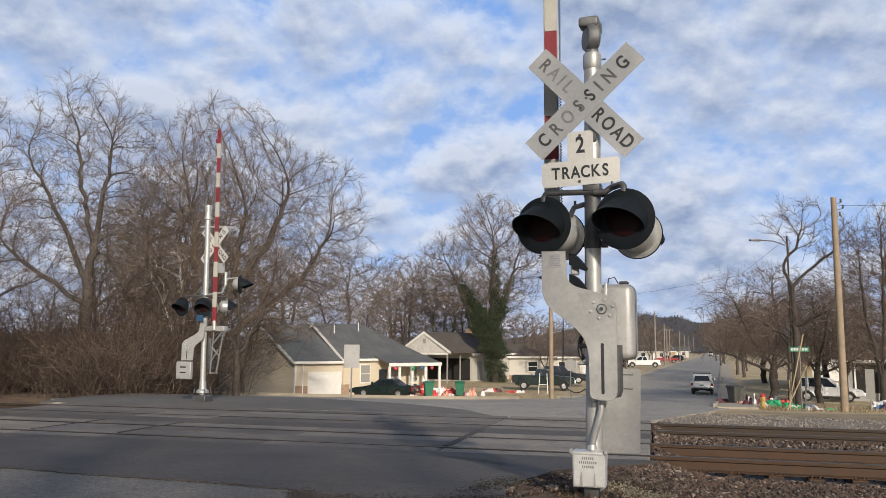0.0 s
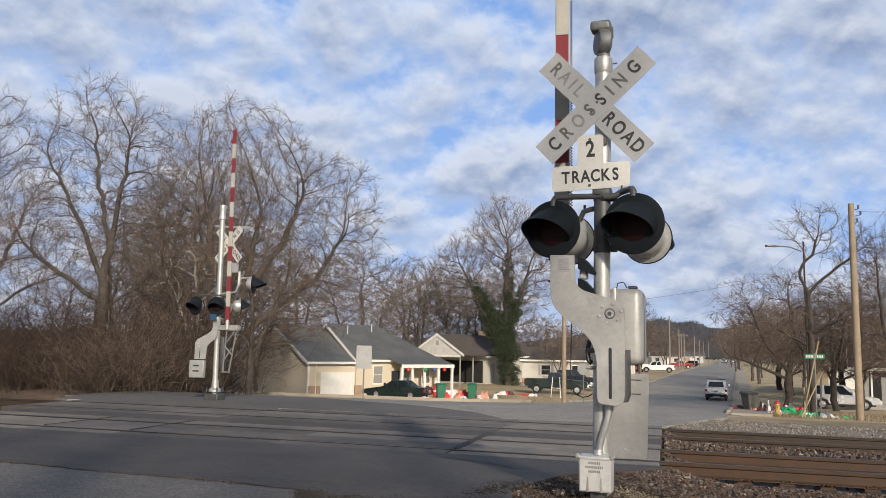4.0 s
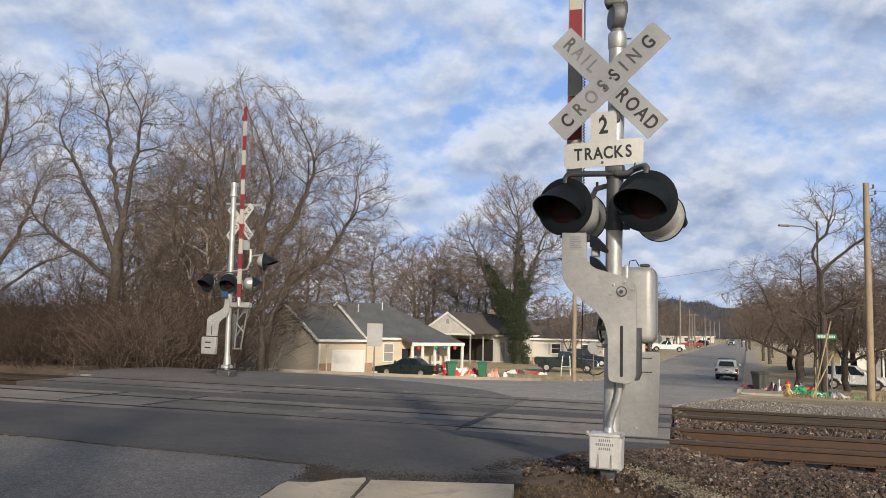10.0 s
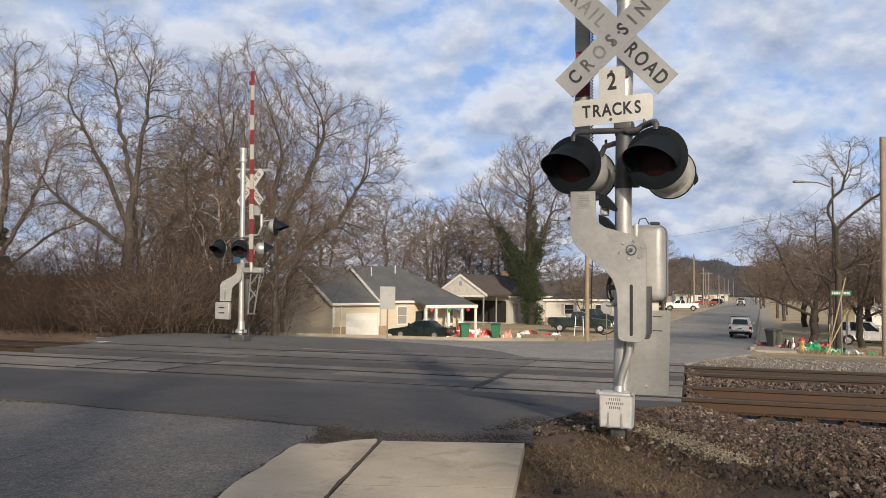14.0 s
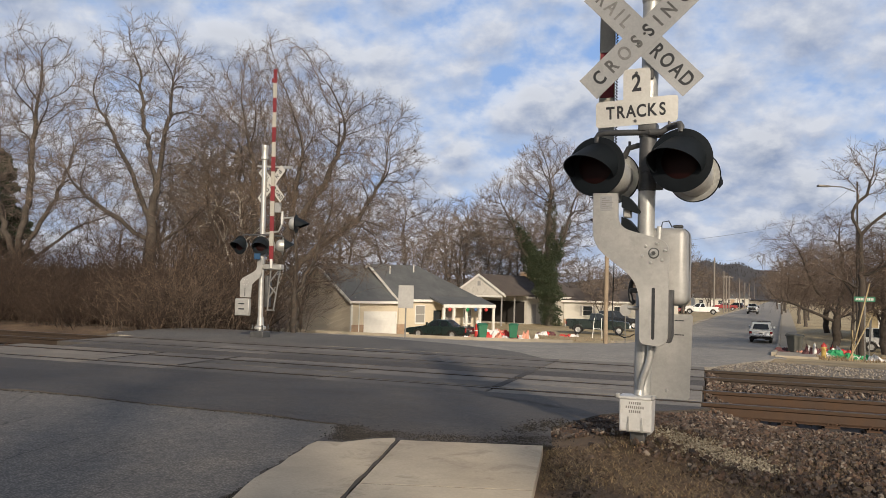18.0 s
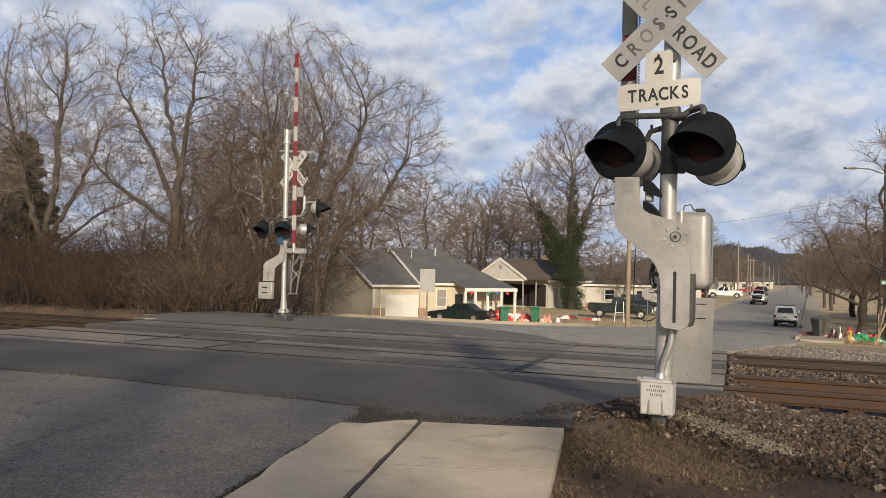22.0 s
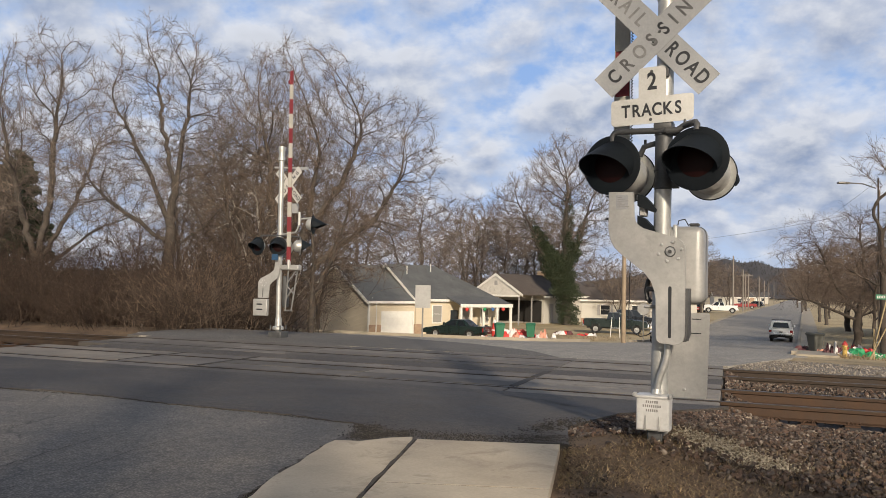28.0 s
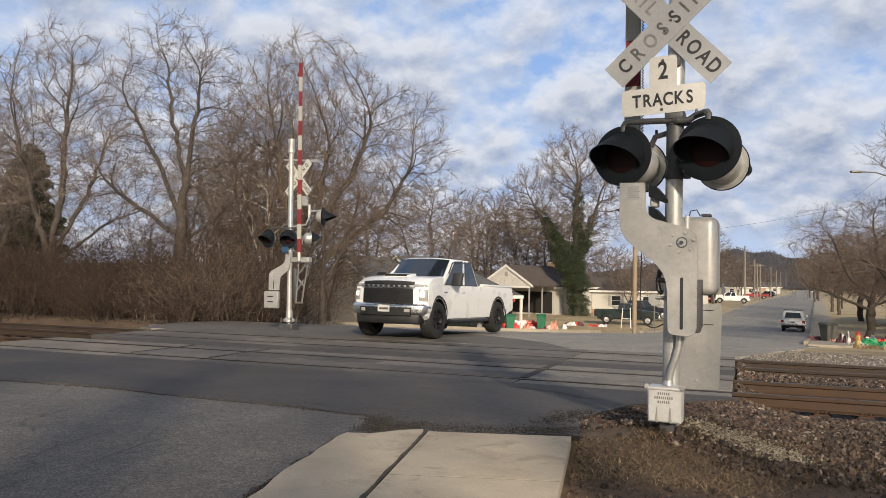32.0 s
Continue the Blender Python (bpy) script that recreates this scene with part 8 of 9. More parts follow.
M_STAKE = surface("fresh_wood_stake", (0.30, 0.235, 0.13), (0.38, 0.30, 0.17), 0.85, 0, 25, 4)
M_HYD_YELLOW = surface("hydrant_yellow", (0.46, 0.32, 0.08), (0.54, 0.38, 0.11), 0.55, 0, 30, 4)
M_HYD_RED = surface("hydrant_red", (0.33, 0.03, 0.025), (0.40, 0.045, 0.035), 0.55, 0, 30, 4)
M_BIN = surface("bin_green", (0.018, 0.12, 0.065), (0.025, 0.15, 0.08), 0.55, 0, 20, 3)
M_BIN_GREY = surface("bin_grey", (0.06, 0.062, 0.055), (0.09, 0.09, 0.08), 0.6, 0, 20, 3)


def pole(x, y, height, r, label, mat=M_POLE, arms=1, lean=(0, 0), name="utility_pole"):
    root = thing(name, pose(x, y, ground_z(x, y)), label, "utility pole", "utility poles")
    part("shaft", sweep([(0, 0, -0.5), (lean[0] * 0.5, lean[1] * 0.5, height * 0.5), (lean[0], lean[1], height)], [r, r * 0.88, r * 0.74], 14), mat, root, "round wooden pole")
    for k in range(arms):
        z = height - 0.35 - 0.9 * k
        a = part("cross_arm", box(-0.95, 0.95, r * 0.7, r * 0.7 + 0.1, z, z + 0.12), mat, root, "wooden cross arm", False)
        for s in (-0.85, -0.3, 0.3, 0.85):
            part("insulator", lathe([(0.03, 0), (0.05, 0.04), (0.025, 0.09), (0.045, 0.12), (0, 0.14)], pose(s, r * 0.7 + 0.05, z + 0.12), 8), M_SIGN_GREY, a)
    return root


def wire(a, b, sag, r=0.007, name="overhead_wire"):
    pts = []
    for k in range(17):
        f = k / 16
        p = Vector(a).lerp(Vector(b), f)
        pts.append((p.x, p.y, p.z - sag * 4 * f * (1 - f)))
    return solo(name, sweep(pts, r, 5), M_WIRE, "thin black overhead wire between poles", "wire", "overhead wires", smooth=True)


def post_sign(name, x, y, height, label, w, h, mat, turn, shape="rect", post=M_POST, lean=0.0):
    root = thing(name, pose(x, y, ground_z(x, y), 0, lean, turn), label, "sign")
    part("post", box(-0.03, 0.03, -0.02, 0.02, -0.4, height), post, root, "steel sign post", False)
    z = height - h / 2
    if shape == "oct":
        pts = [(w / 2 / math.cos(math.pi / 8) * math.cos(math.pi / 8 + k * math.pi / 4), z + w / 2 / math.cos(math.pi / 8) * math.sin(math.pi / 8 + k * math.pi / 4)) for k in range(8)]
    else:
        pts = [(-w / 2, z - h / 2), (w / 2, z - h / 2), (w / 2, z + h / 2), (-w / 2, z + h / 2)]
    part("sign_panel", prism(pts, -0.026, -0.022), mat, root, "flat metal sign panel", False)
    return root


def build_street():
    right = pole(16.45, 32.0, 8.75, 0.15, "pale wooden utility pole beside the tracks", arms=0)
    for z, s in ((8.45, 0.22), (8.2, 0.30), (7.9, 0.16)):
        a = part("line_bracket", tube((0, 0, z), (s, -0.15, z + 0.06), 0.018, 0.018, 6), M_POST, right, "line bracket")
        part("insulator", lathe([(0.03, 0), (0.05, 0.05), (0.03, 0.1), (0.05, 0.14), (0, 0.17)], pose(s, -0.15, z + 0.06), 8), M_INK_WORN, a)
    pole(6.95, 47.8, 8.6, 0.14, "tan wooden utility pole at the corner", arms=0)
    pole(18.05, 40.0, 8.7, 0.055, "thin dark wooden pole carrying a street lamp", M_BARK_DARK, 0)
    z0 = ground_z(18.05, 40.0)
    lamp_root = thing("street_lamp", pose(18.05, 40.0, z0, 0, 0, 190), "grey street lamp on a long curved arm", "street lamp")
    part("lamp_arm", sweep([(0.12, 0, 8.2), (0.8, 0, 8.4), (1.6, 0, 8.42)], 0.03, 8), M_POST, lamp_root, "thin metal arm")
    part("lamp_head", box(1.5, 2.1, -0.1, 0.1, 8.36, 8.46, 0.03, seg=2), M_POST, lamp_root, "flat grey lamp head")
    far = [(-11.8, 152, 10.5, 0.17), (-11.4, 171, 8.6, 0.14), (-11.3, 186, 8.0, 0.14), (-11.9, 186, 8.0, 0.14), (-11.5, 235, 8.6, 0.15), (-11.3, 262, 8.0, 0.15), (-11.5, 300, 8.4, 0.15), (-11.3, 345, 8.5, 0.15), (2.6, 120, 7.5, 0.12), (2.8, 190, 8.0, 0.13)]
    tops = []
    for k, (r, s, h, rad) in enumerate(far):
        x, y, z = at_road(r, s)
        pole(x, y, h, rad, "distant wooden utility pole along the road", M_POLE_GREY, 1 if k in (2, 3) else 0)
        tops.append((x, y, ground_z(x, y) + h - 0.3))
    top_r = (16.6, 31.9, ground_z(16.45, 32) + 8.4)
    wire((18.05, 40.0, z0 + 7.2), (6.95, 47.8, 4.1), 0.25, 0.006)
    wire(top_r, (60.0, 22.0, 8.2), 0.6)
    wire((18.05, 40.0, z0 + 8.6), tops[0], 1.6)
    wire((16.6, 31.9, ground_z(16.45, 32) + 7.6), (18.05, 40.0, z0 + 8.9), 0.2)
    wire((18.05, 40.0, z0 + 7.4), tops[1], 1.2)
    for a, b in zip(tops[:7], tops[1:8]):
        wire(a, b, 0.6, 0.02)
    # Signs.
    post_sign("road_sign", -3.5, 32.8, 2.25, "bare back of a rectangular road sign on a post", 0.66, 0.95, M_SIGN_BACK, -8)
    post_sign("stop_sign", 8.75, 51.6, 2.6, "grey back of an octagonal stop sign", 0.75, 0.75, M_SIGN_BACK, -25, "oct")
    post_sign("railway_sign", 18.3, 33.4, 1.75, "dark back of a narrow track-side sign", 0.34, 1.25, M_POST, -20)
    post_sign("leaning_sign", 16.1, 34.6, 1.9, "dark leaning metal sign seen edge-on", 0.26, 1.1, M_INK_WORN, 50, lean=6)
    st = thing("street_name_sign", pose(15.05, 32.7, ground_z(15.05, 32.7), 0, 0, -14), "green street name sign on a thin post", "sign")
    part("post", tube((0, 0, -0.4), (0, 0, 2.62), 0.028, 0.028, 8), M_POST, st, "thin steel post")
    bl = part("name_blade", box(-0.38, 0.38, -0.012, 0.0, 2.38, 2.58, 0.003), M_STREET_GREEN, st, "green name blade")
    for k in range(11):
        if k != 6:
            part("bar", box(-0.33 + k * 0.06, -0.29 + k * 0.06, -0.0155, -0.0125, 2.43, 2.53), M_SIGN, bl, "", False)
    # Stakes leaning together beside the street sign.
    for k, (x, y, dx, dy, h) in enumerate(((14.15, 32.0, 0.62, -0.3, 3.05), (13.9, 31.6, 1.0, 0.2, 1.75), (14.3, 32.1, 0.0, 0.0, 1.2), (14.45, 32.4, 0.03, 0.1, 1.0))):
        z = ground_z(x, y)
        solo("wooden_stake", hexa([(x - 0.022, y - 0.02, z - 0.05), (x + 0.022, y - 0.02, z - 0.05), (x + 0.022, y + 0.02, z - 0.05), (x - 0.022, y + 0.02, z - 0.05), (x + dx - 0.022, y + dy - 0.02, z + h), (x + dx + 0.022, y + dy - 0.02, z + h), (x + dx + 0.022, y + dy + 0.02, z + h), (x + dx - 0.022, y + dy + 0.02, z + h)]), M_STAKE, "pale yellow wooden stake leaning by the sign", "stake", "leaning stakes")
    # Hydrant.
    h = thing("fire_hydrant", pose(14.84, 36.07, ground_z(14.84, 36.07)) @ Matrix.Scale(0.85, 4), "yellow fire hydrant with a red top", "fire hydrant")
    part("barrel", lathe([(0, -0.2), (0.17, -0.2), (0.17, 0.04), (0.115, 0.06), (0.115, 0.5), (0.15, 0.52), (0.15, 0.57), (0, 0.57)], None, 20), M_HYD_YELLOW, h, "yellow barrel")
    part("bonnet", lathe([(0.15, 0.571), (0.14, 0.63), (0.10, 0.71), (0.04, 0.75), (0.035, 0.80), (0, 0.80)], None, 20), M_HYD_RED, h, "red domed bonnet")
    for a in (0, 90, 180):
        part("nozzle_cap", lathe([(0, 0.19), (0.05, 0.19), (0.055, 0.1), (0, 0.1)], pose(0, 0, 0.43, 90, 0, a), 12), M_HYD_RED if a == 90 else M_HYD_YELLOW, h)


build_street()

# ---- yard things ----
M_CLOTH_RED = surface("nylon_red", (0.48, 0.035, 0.03), (0.58, 0.06, 0.05), 0.6, 0, 10, 3)
M_CLOTH_WHITE = surface("nylon_white", (0.68, 0.66, 0.64), (0.76, 0.74, 0.72), 0.6, 0, 10, 3)
M_CLOTH_GREEN = surface("nylon_green", (0.02, 0.24, 0.09), (0.03, 0.32, 0.12), 0.6, 0, 10, 3)
M_CLOTH_PINK = surface("nylon_salmon", (0.58, 0.26, 0.18), (0.66, 0.34, 0.24), 0.6, 0, 10, 3)
M_CLOTH_DARK = surface("nylon_maroon", (0.07, 0.025, 0.03), (0.11, 0.035, 0.04), 0.65, 0, 10, 3)
M_CLOTH_BLUE = surface("nylon_blue", (0.05, 0.12, 0.30), (0.07, 0.16, 0.36), 0.6, 0, 10, 3)


def heap(x, y, w, d, h, seed, patches, label, turn=0):
    """A collapsed inflatable: wrinkled cloth lying in folds, each colour a piece of its own."""
    root = thing("deflated_decoration", pose(x, y, ground_z(x, y), 0, 0, turn), label, "yard decoration", "deflated yard decorations")
    rnd = random.Random(seed)
    for k, mat in enumerate([p for p in patches for _ in range(3)]):
        cx, cy = rnd.gauss(0, w * 0.2), rnd.gauss(0, d * 0.22)
        rw, rd, rh = w * rnd.uniform(0.07, 0.16), d * rnd.uniform(0.12, 0.24), h * rnd.uniform(0.3, 0.75) * (1 - 0.9 * min(0.9, abs(cx) / w))
        b = bmesh.new()
        rows, cols = 7, 18
        rings = []
        for i in range(rows):
            f = i / (rows - 1)
            ring = []
            for j in range(cols):
                a = 2 * math.pi * j / cols
                wob = 1 + 0.7 * noise.noise((math.cos(a) * 1.7 + seed, math.sin(a) * 1.7 + k, f * 2))
                rr = math.cos(f * math.pi / 2) ** 0.7
                ring.append(b.verts.new((cx + math.cos(a) * rw * rr * wob, cy + math.sin(a) * rd * rr * wob, -0.05 + rh * math.sin(f * math.pi / 2) * (1 + 0.9 * noise.noise((math.cos(a) * 3, math.sin(a) * 3 + f * 2, seed + k))))))
            rings.append(ring)
        for r, s in zip(rings, rings[1:]):
            for j in range(cols):
                b.faces.new((r[j], r[(j + 1) % cols], s[(j + 1) % cols], s[j]))
        part("cloth_fold", b, mat, root)
    return root


def wheelie_bin(x, y, turn, mat, label):
    root = thing("trash_cart", pose(x, y, ground_z(x, y), 0, 0, turn), label, "trash can", "trash carts")
    part("tub", hexa([(-0.24, -0.28, 0.06), (0.24, -0.28, 0.06), (0.24, 0.22, 0.06), (-0.24, 0.22, 0.06), (-0.32, -0.36, 0.98), (0.32, -0.36, 0.98), (0.32, 0.34, 0.98), (-0.32, 0.34, 0.98)], 0.03), mat, root, "tapered plastic tub")
    part("rim", box(-0.35, 0.35, -0.39, 0.37, 0.94, 1.0, 0.015), mat, root)
    part("lid", hexa([(-0.35, -0.42, 1.0), (0.35, -0.42, 1.0), (0.35, 0.38, 1.0), (-0.35, 0.38, 1.0), (-0.30, -0.34, 1.07), (0.30, -0.34, 1.07), (0.30, 0.33, 1.10), (-0.30, 0.33, 1.10)], 0.02), mat, root, "hinged lid")
    part("handle", tube((-0.28, 0.42, 1.0), (0.28, 0.42, 1.0), 0.02, 0.02, 8), mat, root)
    for s in (-1, 1):
        part("wheel", lathe([(0, -0.03), (0.1, -0.03), (0.12, 0), (0.1, 0.03), (0, 0.03)], pose(s * 0.27, 0.24, 0.12, 0, 90), 14), M_TYRE, root)
    return root


def build_yards():
    R, W, G, P, D, B = M_CLOTH_RED, M_CLOTH_WHITE, M_CLOTH_GREEN, M_CLOTH_PINK, M_CLOTH_DARK, M_CLOTH_BLUE
    wheelie_bin(-0.50, 54.6, 10, M_BIN, "green wheeled trash cart at the curb")
    wheelie_bin(1.72, 57.0, -6, M_BIN, "green wheeled trash cart at the curb")
    # This cart shape stands in for dark lattice-like clutter.
    wheelie_bin(16.9, 44.9, 20, M_BIN_GREY, "dark grey cart shape standing in for lattice-like clutter beside the sidewalk")
    heap(-1.75, 56.8, 2.0, 1.0, 0.35, 3, [W, P, W], "collapsed white and salmon inflatable on the lawn")
    heap(0.65, 58.4, 4.2, 1.8, 0.8, 5, [R, P, W, R, P, W, R, R], "large collapsed red and white inflatable on the lawn")
    heap(2.75, 57.6, 1.5, 1.0, 0.8, 8, [W, P, W], "collapsed white inflatable on the lawn")
    heap(5.0, 68.5, 2.4, 1.2, 0.45, 11, [W, R, W, D], "collapsed white and red inflatable under the ivy tree")
    heap(7.0, 67.5, 2.0, 1.0, 0.4, 12, [R, W, D], "collapsed red inflatable under the ivy tree")
    heap(17.0, 40.2, 2.4, 1.4, 0.6, 21, [R, R, W, R, D], "collapsed red and white inflatable in the yard")
    heap(16.3, 37.8, 2.6, 1.2, 0.42, 22, [G, G, G, W], "collapsed green inflatable in the yard")
    heap(15.9, 34.2, 2.2, 0.9, 0.35, 23, [G, W, G, W], "collapsed green and white inflatable near the pole")
    heap(17.6, 45.0, 3.2, 1.6, 0.6, 25, [D, D, B, D, P], "heap of dark maroon folded decorations")
    heap(15.7, 39.6, 1.1, 0.8, 0.7, 28, [D, D, W], "small dark crumpled decoration in the yard")
    heap(21.5, 38.0, 3.0, 1.4, 0.5, 31, [B, W, D, W], "collapsed blue and white decorations in the yard")
    # Upright red decoration and porch baubles.
    x, y = -0.95, 62.0
    d = thing("red_inflatable", pose(x, y, ground_z(x, y)), "tall upright red inflatable by the porch", "yard decoration")
    part("body", lathe([(0, -0.05), (0.22, 0.0), (0.25, 0.35), (0.20, 0.8), (0.15, 1.1), (0, 1.12)], None, 18), R, d)
    part("band", lathe([(0.21, 0.5), (0.245, 0.52), (0.235, 0.6), (0.2, 0.62)], None, 18), W, d, "white band")
    part("top", lathe([(0.12, 1.08), (0.15, 1.14), (0.10, 1.28), (0, 1.4)], None, 18), W, d, "white top")
    m = pose(-11.6, 67.0, -3.0, 0, 0, 43)
    for lx, mat, lab in ((8.75, R, "red ball ornament hanging at the porch"), (10.9, G, "green ball ornament hanging at the porch"), (11.9, B, "blue ball ornament hanging at the porch"), (13.2, R, "red ball ornament hanging at the porch")):
        o = thing("porch_ornament", m @ pose(lx, -2.3, 2.45), lab, "ornament", "porch ornaments")
        part("ball", lathe([(0, -0.17), (0.10, -0.13), (0.16, -0.03), (0.155, 0.07), (0.09, 0.15), (0, 0.17)], None, 16), mat, o)
        part("cap", tube((0, 0, 0.16), (0, 0, 0.23), 0.035, 0.03, 8), M_CHROME, o)
    for lx, h in ((9.0, 0.8), (10.4, 0.95), (12.3, 0.7)):
        o = thing("porch_chair", m @ pose(lx, -1.2, 0.22, 0, 0, 10), "dark porch chair in the shade", "chair")
        part("seat", box(-0.25, 0.25, -0.25, 0.25, 0.40, 0.45, 0.01), M_TRIM_BLACK, o)
        part("backrest", box(-0.25, 0.25, 0.2, 0.25, 0.45, h, 0.01), M_TRIM_BLACK, o)
        for a in (-0.22, 0.22):
            for b in (-0.22, 0.22):
                part("leg", box(a - 0.02, a + 0.02, b - 0.02, b + 0.02, 0, 0.4), M_TRIM_BLACK, o, "", False)
    o = thing("swing_stand", pose(8.9, 66.0, ground_z(8.9, 66.0), 0, 0, -20), "white metal frame standing by the pickup", "frame")
    for a in (-0.4, 0.4):
        part("upright", tube((a, 0, 0), (a * 0.75, 0.2, 1.7), 0.035, 0.035, 6), M_TRIM, o)
    part("rung", tube((-0.35, 0.1, 0.8), (0.35, 0.1, 0.8), 0.03, 0.03, 6), M_TRIM, o)


build_yards()


# ---- leaf litter, weeds and pale chips round the signal ----
M_LEAF = island_surface("dead_leaves", [(0.0, (0.04, 0.026, 0.017)), (0.4, (0.075, 0.048, 0.030)), (0.75, (0.12, 0.078, 0.047)), (1.0, (0.20, 0.145, 0.09))], 0.9, 40)
M_GRASS = island_surface("dry_grass", [(0.0, (0.09, 0.060, 0.032)), (0.5, (0.21, 0.145, 0.076)), (0.9, (0.42, 0.31, 0.17)), (1.0, (0.07, 0.070, 0.025))], 0.9, 40)
M_CRUMB = island_surface("asphalt_crumbs", [(0.0, (0.018, 0.016, 0.014)), (0.7, (0.040, 0.035, 0.030)), (1.0, (0.09, 0.077, 0.06))], 0.95, 40)
M_CHIP = island_surface("pale_chips", [(0.0, (0.16, 0.13, 0.09)), (0.5, (0.32, 0.27, 0.195)), (1.0, (0.50, 0.44, 0.33))], 0.9, 40)


def build_litter():
    rnd = random.Random(15)
    def soil(x, y):
        return ground_z(x, y) + 0.004
    def edge(y):
        return 0.50 - (6.42 - y) * 0.11
    lv, lf, gv, gf = [], [], [], []
    for _ in range(24000):
        y = rnd.uniform(2.6, 8.4)
        x = edge(y) + 0.02 + rnd.random() ** 1.3 * 6.5
        if y > 6.6 and x < 1.0:
            continue
        c = Vector((x, y, soil(x, y) + rnd.uniform(0.004, 0.03)))
        s = rnd.uniform(0.005, 0.017)
        e = Euler((rnd.gauss(0, 0.5), rnd.gauss(0, 0.5), rnd.uniform(0, 6.28))).to_matrix()
        k = len(lv)
        lv += [c + e @ Vector(q) for q in ((-s, 0, 0.2 * s), (0, -s * 0.6, 0), (s, 0, 0.3 * s), (0, s * 0.6, 0.1 * s))]
        lf.append((k, k + 1, k + 2, k + 3))
    for _ in range(40000):
        y = rnd.uniform(2.6, 7.6)
        x = edge(y) + rnd.random() ** 1.5 * 4.5
        if y > 6.6 and x < 1.0 or noise.noise((x * 1.1, y * 1.1, 3)) < -0.12:
            continue
        z, a, h = soil(x, y), rnd.uniform(0, 6.28), rnd.uniform(0.010, 0.045)
        lean = rnd.uniform(0.6, 4.0) * h
        dx, dy = math.cos(a), math.sin(a)
        k = len(gv)
        w = 0.0028
        gv += [(x - dy * w, y + dx * w, z - 0.005), (x + dy * w, y - dx * w, z - 0.005), (x + dx * lean, y + dy * lean, z + h)]
        gf.append((k, k + 1, k + 2))
    for _ in range(5200):
        far = rnd.random() < 0.6
        r, s = (1.3 + rnd.random() ** 1.5 * 16, rnd.uniform(31.5, 46)) if far else (-12.5 - rnd.random() * 14, rnd.uniform(52, 66))
        x, y, z = at_road(r, s)
        z = ground_z(x, y)
        a, h = rnd.uniform(0, 6.28), rnd.uniform(0.05, 0.22)
        dx, dy, w = math.cos(a), math.sin(a), 0.012
        k = len(gv)
        gv += [(x - dy * w, y + dx * w, z - 0.005), (x + dy * w, y - dx * w, z - 0.005), (x + dx * h * 0.6, y + dy * h * 0.6, z + h)]
        gf.append((k, k + 1, k + 2))
    tagged(new("fallen_leaves", raw("fallen_leaves", lv, lf, M_LEAF)), "brown fallen leaves and wood bits on the dirt", "leaves", kind="stuff")
    tagged(new("dry_grass", raw("dry_grass", gv, gf, M_GRASS)), "short dry winter grass", "grass", kind="stuff")
    spots, dark = [], []
    for _ in range(2600):
        f = rnd.random()
        x, y = 1.52 + f * 0.62 + rnd.gauss(0, 0.13), 6.72 - f * 0.55 + rnd.gauss(0, 0.11)
        spots.append((x, y, soil(x, y) + 0.012, rnd.uniform(0.004, 0.011)))
    for _ in range(18000):
        x = 0.6 + rnd.random() ** 1.1 * 5.2
        y = rnd.uniform(3.6, 9.4)
        rim = 7.15 - (x - 0.6) * 1.15 + 0.35 * noise.noise((x * 2.3, y * 2.3, 1))
        if y < edge(y) or y < rim and rnd.random() < 0.985:
            continue
        if abs(y - (6.72 - (x - 1.52) * 0.89)) < 0.17 and 1.4 < x < 2.2:
            continue
        dark.append((x, y, soil(x, y) + 0.012, 0.010 + 0.024 * rnd.random() ** 1.4))
    # Crumbled asphalt along the gutter's edge and the patch's seam.
    crumbs = []
    def crumble(pts, n, wide, lift, big):
        for _ in range(n):
            k = rnd.randrange(len(pts) - 1)
            f = rnd.random()
            x = pts[k][0] + (pts[k + 1][0] - pts[k][0]) * f + rnd.gauss(0, wide)
            y = pts[k][1] + (pts[k + 1][1] - pts[k][1]) * f + rnd.gauss(0, wide)
            crumbs.append((x, y, road_z(x, y) + lift, rnd.uniform(0.004, big)))
    crumble([(-1.35, 6.25), (-1.38, 5.5), (-1.44, 4.9), (-1.51, 4.2), (-1.57, 3.4), (-1.66, 2.4)], 1900, 0.018, 0.010, 0.008)
    crumble([(-0.66, 6.5), (-0.2, 6.52), (0.3, 6.54), (0.55, 6.5)], 600, 0.025, 0.02, 0.008)
    crumble([(-1.22, 7.1), (-1.1, 6.8), (-1.15, 6.5), (-0.95, 6.7), (-0.8, 6.85)], 2200, 0.08, 0.013, 0.008)
    crumble([(-0.8, 6.75), (-0.3, 6.7), (0.2, 6.75), (0.55, 6.85)], 1500, 0.10, 0.014, 0.007)
    crumble([(0.3, 7.1), (0.5, 7.6), (0.75, 8.2)], 700, 0.10, 0.012, 0.012)
    crumble([(-5.8, 8.6), (-4.27, 8.28), (-2.8, 7.74), (-1.55, 7.29)], 500, 0.02, 0.008, 0.007)
    rocks("asphalt_crumbs", crumbs, M_CRUMB, "dark crumbled asphalt along the pavement edges")
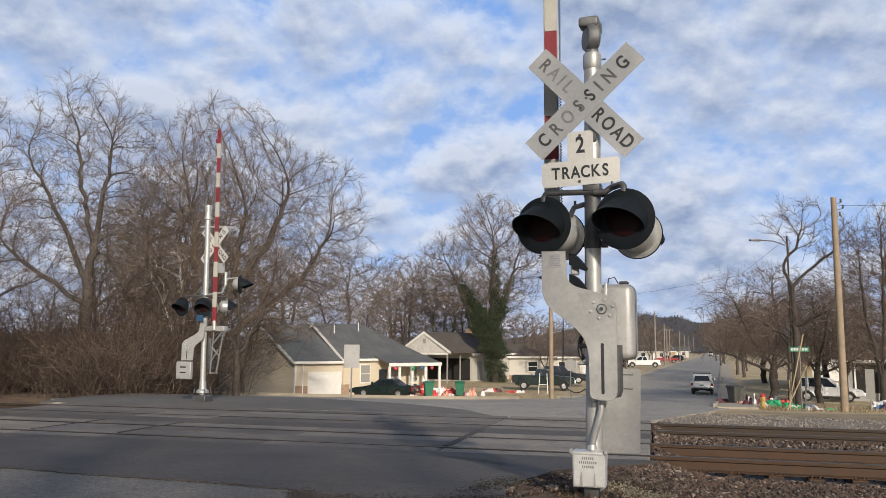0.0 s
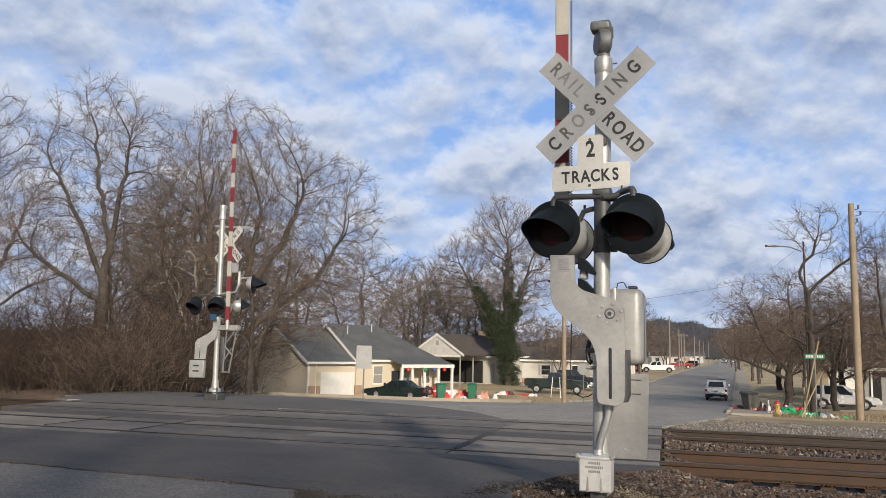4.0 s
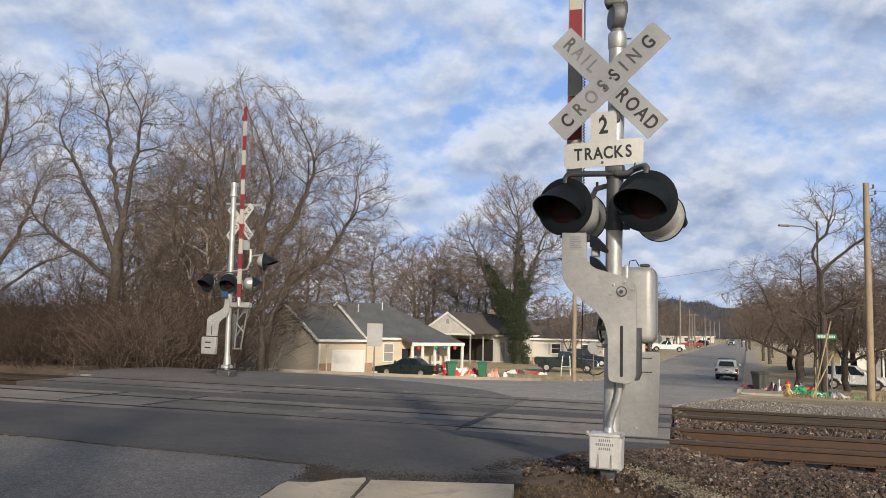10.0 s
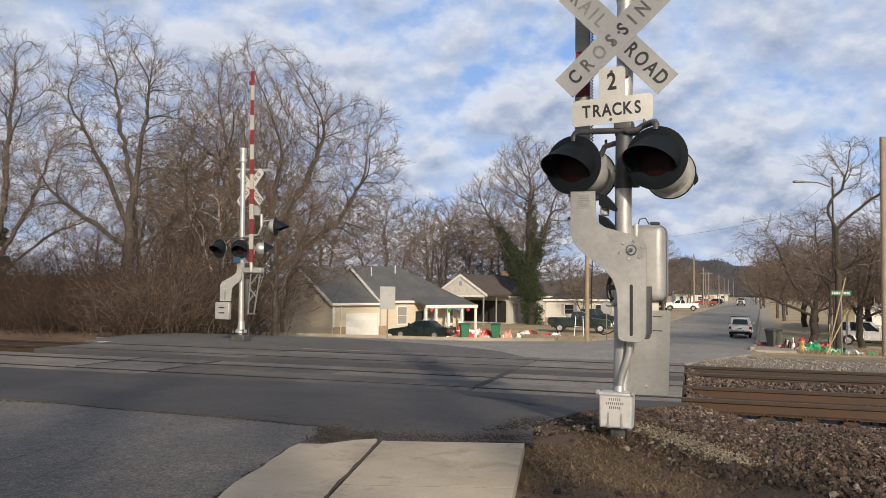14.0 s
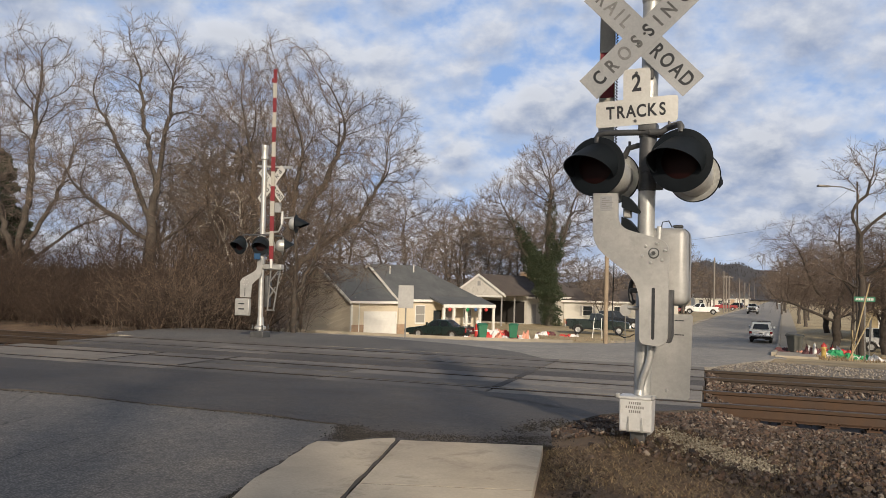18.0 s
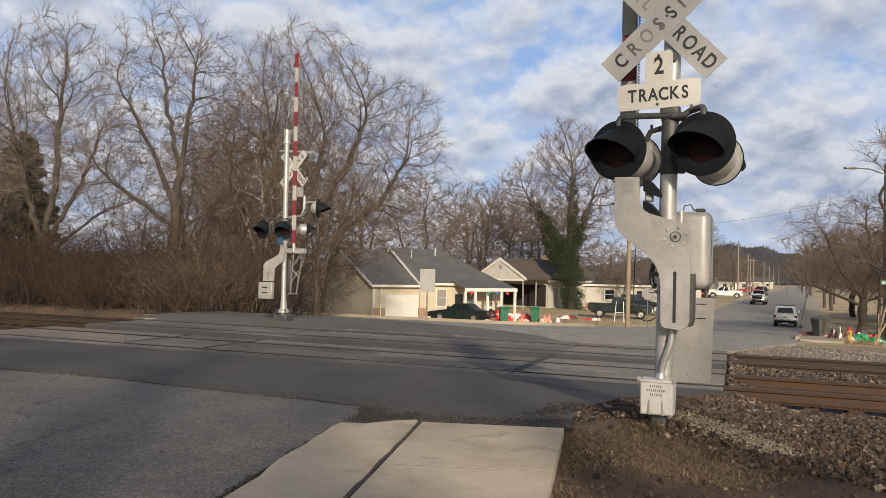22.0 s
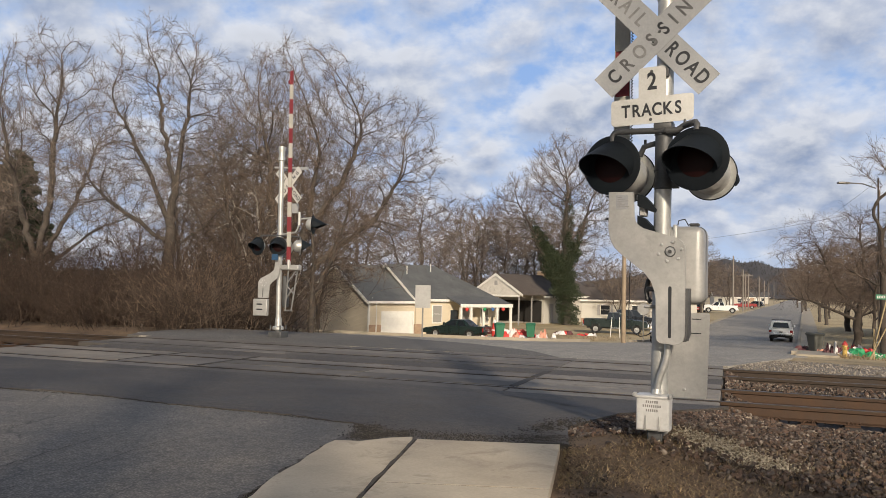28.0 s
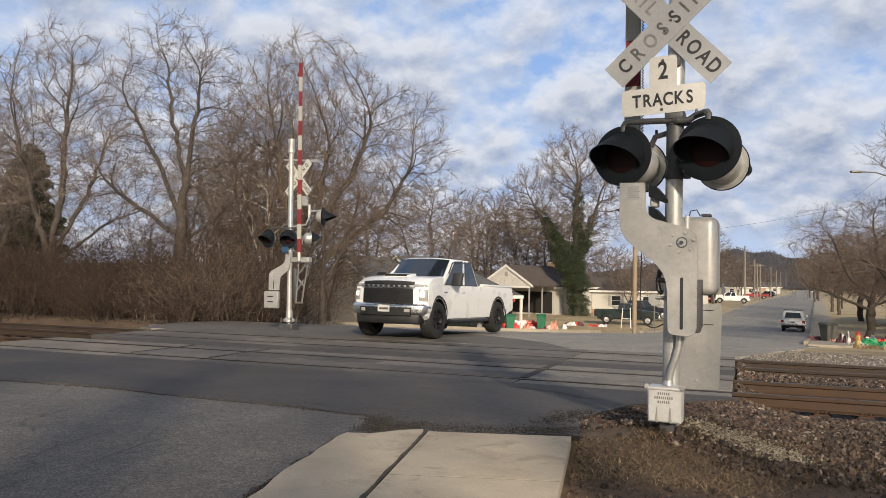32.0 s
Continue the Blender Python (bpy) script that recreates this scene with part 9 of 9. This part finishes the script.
    rocks("pale_chips", spots, M_CHIP, "pale gravel chips beside the footing")
    rocks("scattered_stones", dark, M_STONE, "dark stones scattered over the dirt")


build_litter()


# ---- what moves ----
TRUCK = [(0.0, -5.6, 402), (5.0, -5.5, 344), (9.0, -5.4, 293), (13.0, -5.4, 239), (16.0, -5.6, 197), (19.0, -5.9, 155.2), (21.0, -6.3, 132), (23.0, -6.8, 110.8), (25.5, -7.3, 84.8), (27.2, -7.9, 63.5), (29.0, -8.15, 44.0), (29.75, -8.42, 37.0), (30.5, -8.68, 30.2), (31.25, -8.98, 24.5), (32.0, -9.32, 19.3)]


def truck_place(t):
    ts = [k[0] for k in TRUCK]
    return float(np.interp(t, ts, [k[1] for k in TRUCK])), float(np.interp(t, ts, [k[2] for k in TRUCK]))


def motions():
    # The cloud deck drifts slowly to the right.
    walk(cloud_deck, [(0.0, pose(0, 0, 0)), (32.0, pose(0, 0, 0, 0, 0, -2.6))])
    # The white pickup comes down the road, slows and reaches the rails.
    rows = []
    for k, (t, r, s) in enumerate(TRUCK):
        x, y, z = at_road(r, s)
        ahead, behind = at_road(r, s - 2.0)[2], at_road(r, s + 2.0)[2]
        n0, n1 = TRUCK[max(0, k - 1)], TRUCK[min(len(TRUCK) - 1, k + 1)]
        turn = math.degrees(math.atan2(n1[1] - n0[1], n0[2] - n1[2]))
        rows.append((t, pose(x, y, (ahead + behind) / 2 + 0.01, 0, 0, 160 + turn + 4.5 * min(1, max(0, (t - 29) / 2.5))) @ pose(0, 0, 0, math.degrees(math.atan2(ahead - behind, 4.0)))))
    walk(hero, rows)
    # Its wheels roll once it is near enough to tell.
    start = 26.0
    for w in [c for c in hero.children if c.name.startswith("wheel") and c.type == "EMPTY"]:
        here = w.matrix_basis.copy()
        s0 = truck_place(start)[1]
        spin = [(0.0, here), (start, here)]
        for k in range(1, 181):
            t = start + k / 30
            turn = -math.degrees((s0 - truck_place(t)[1]) / 0.44)
            spin.append((t, here @ pose(0, 0, 0, turn)))
        walk(w, spin)


motions()
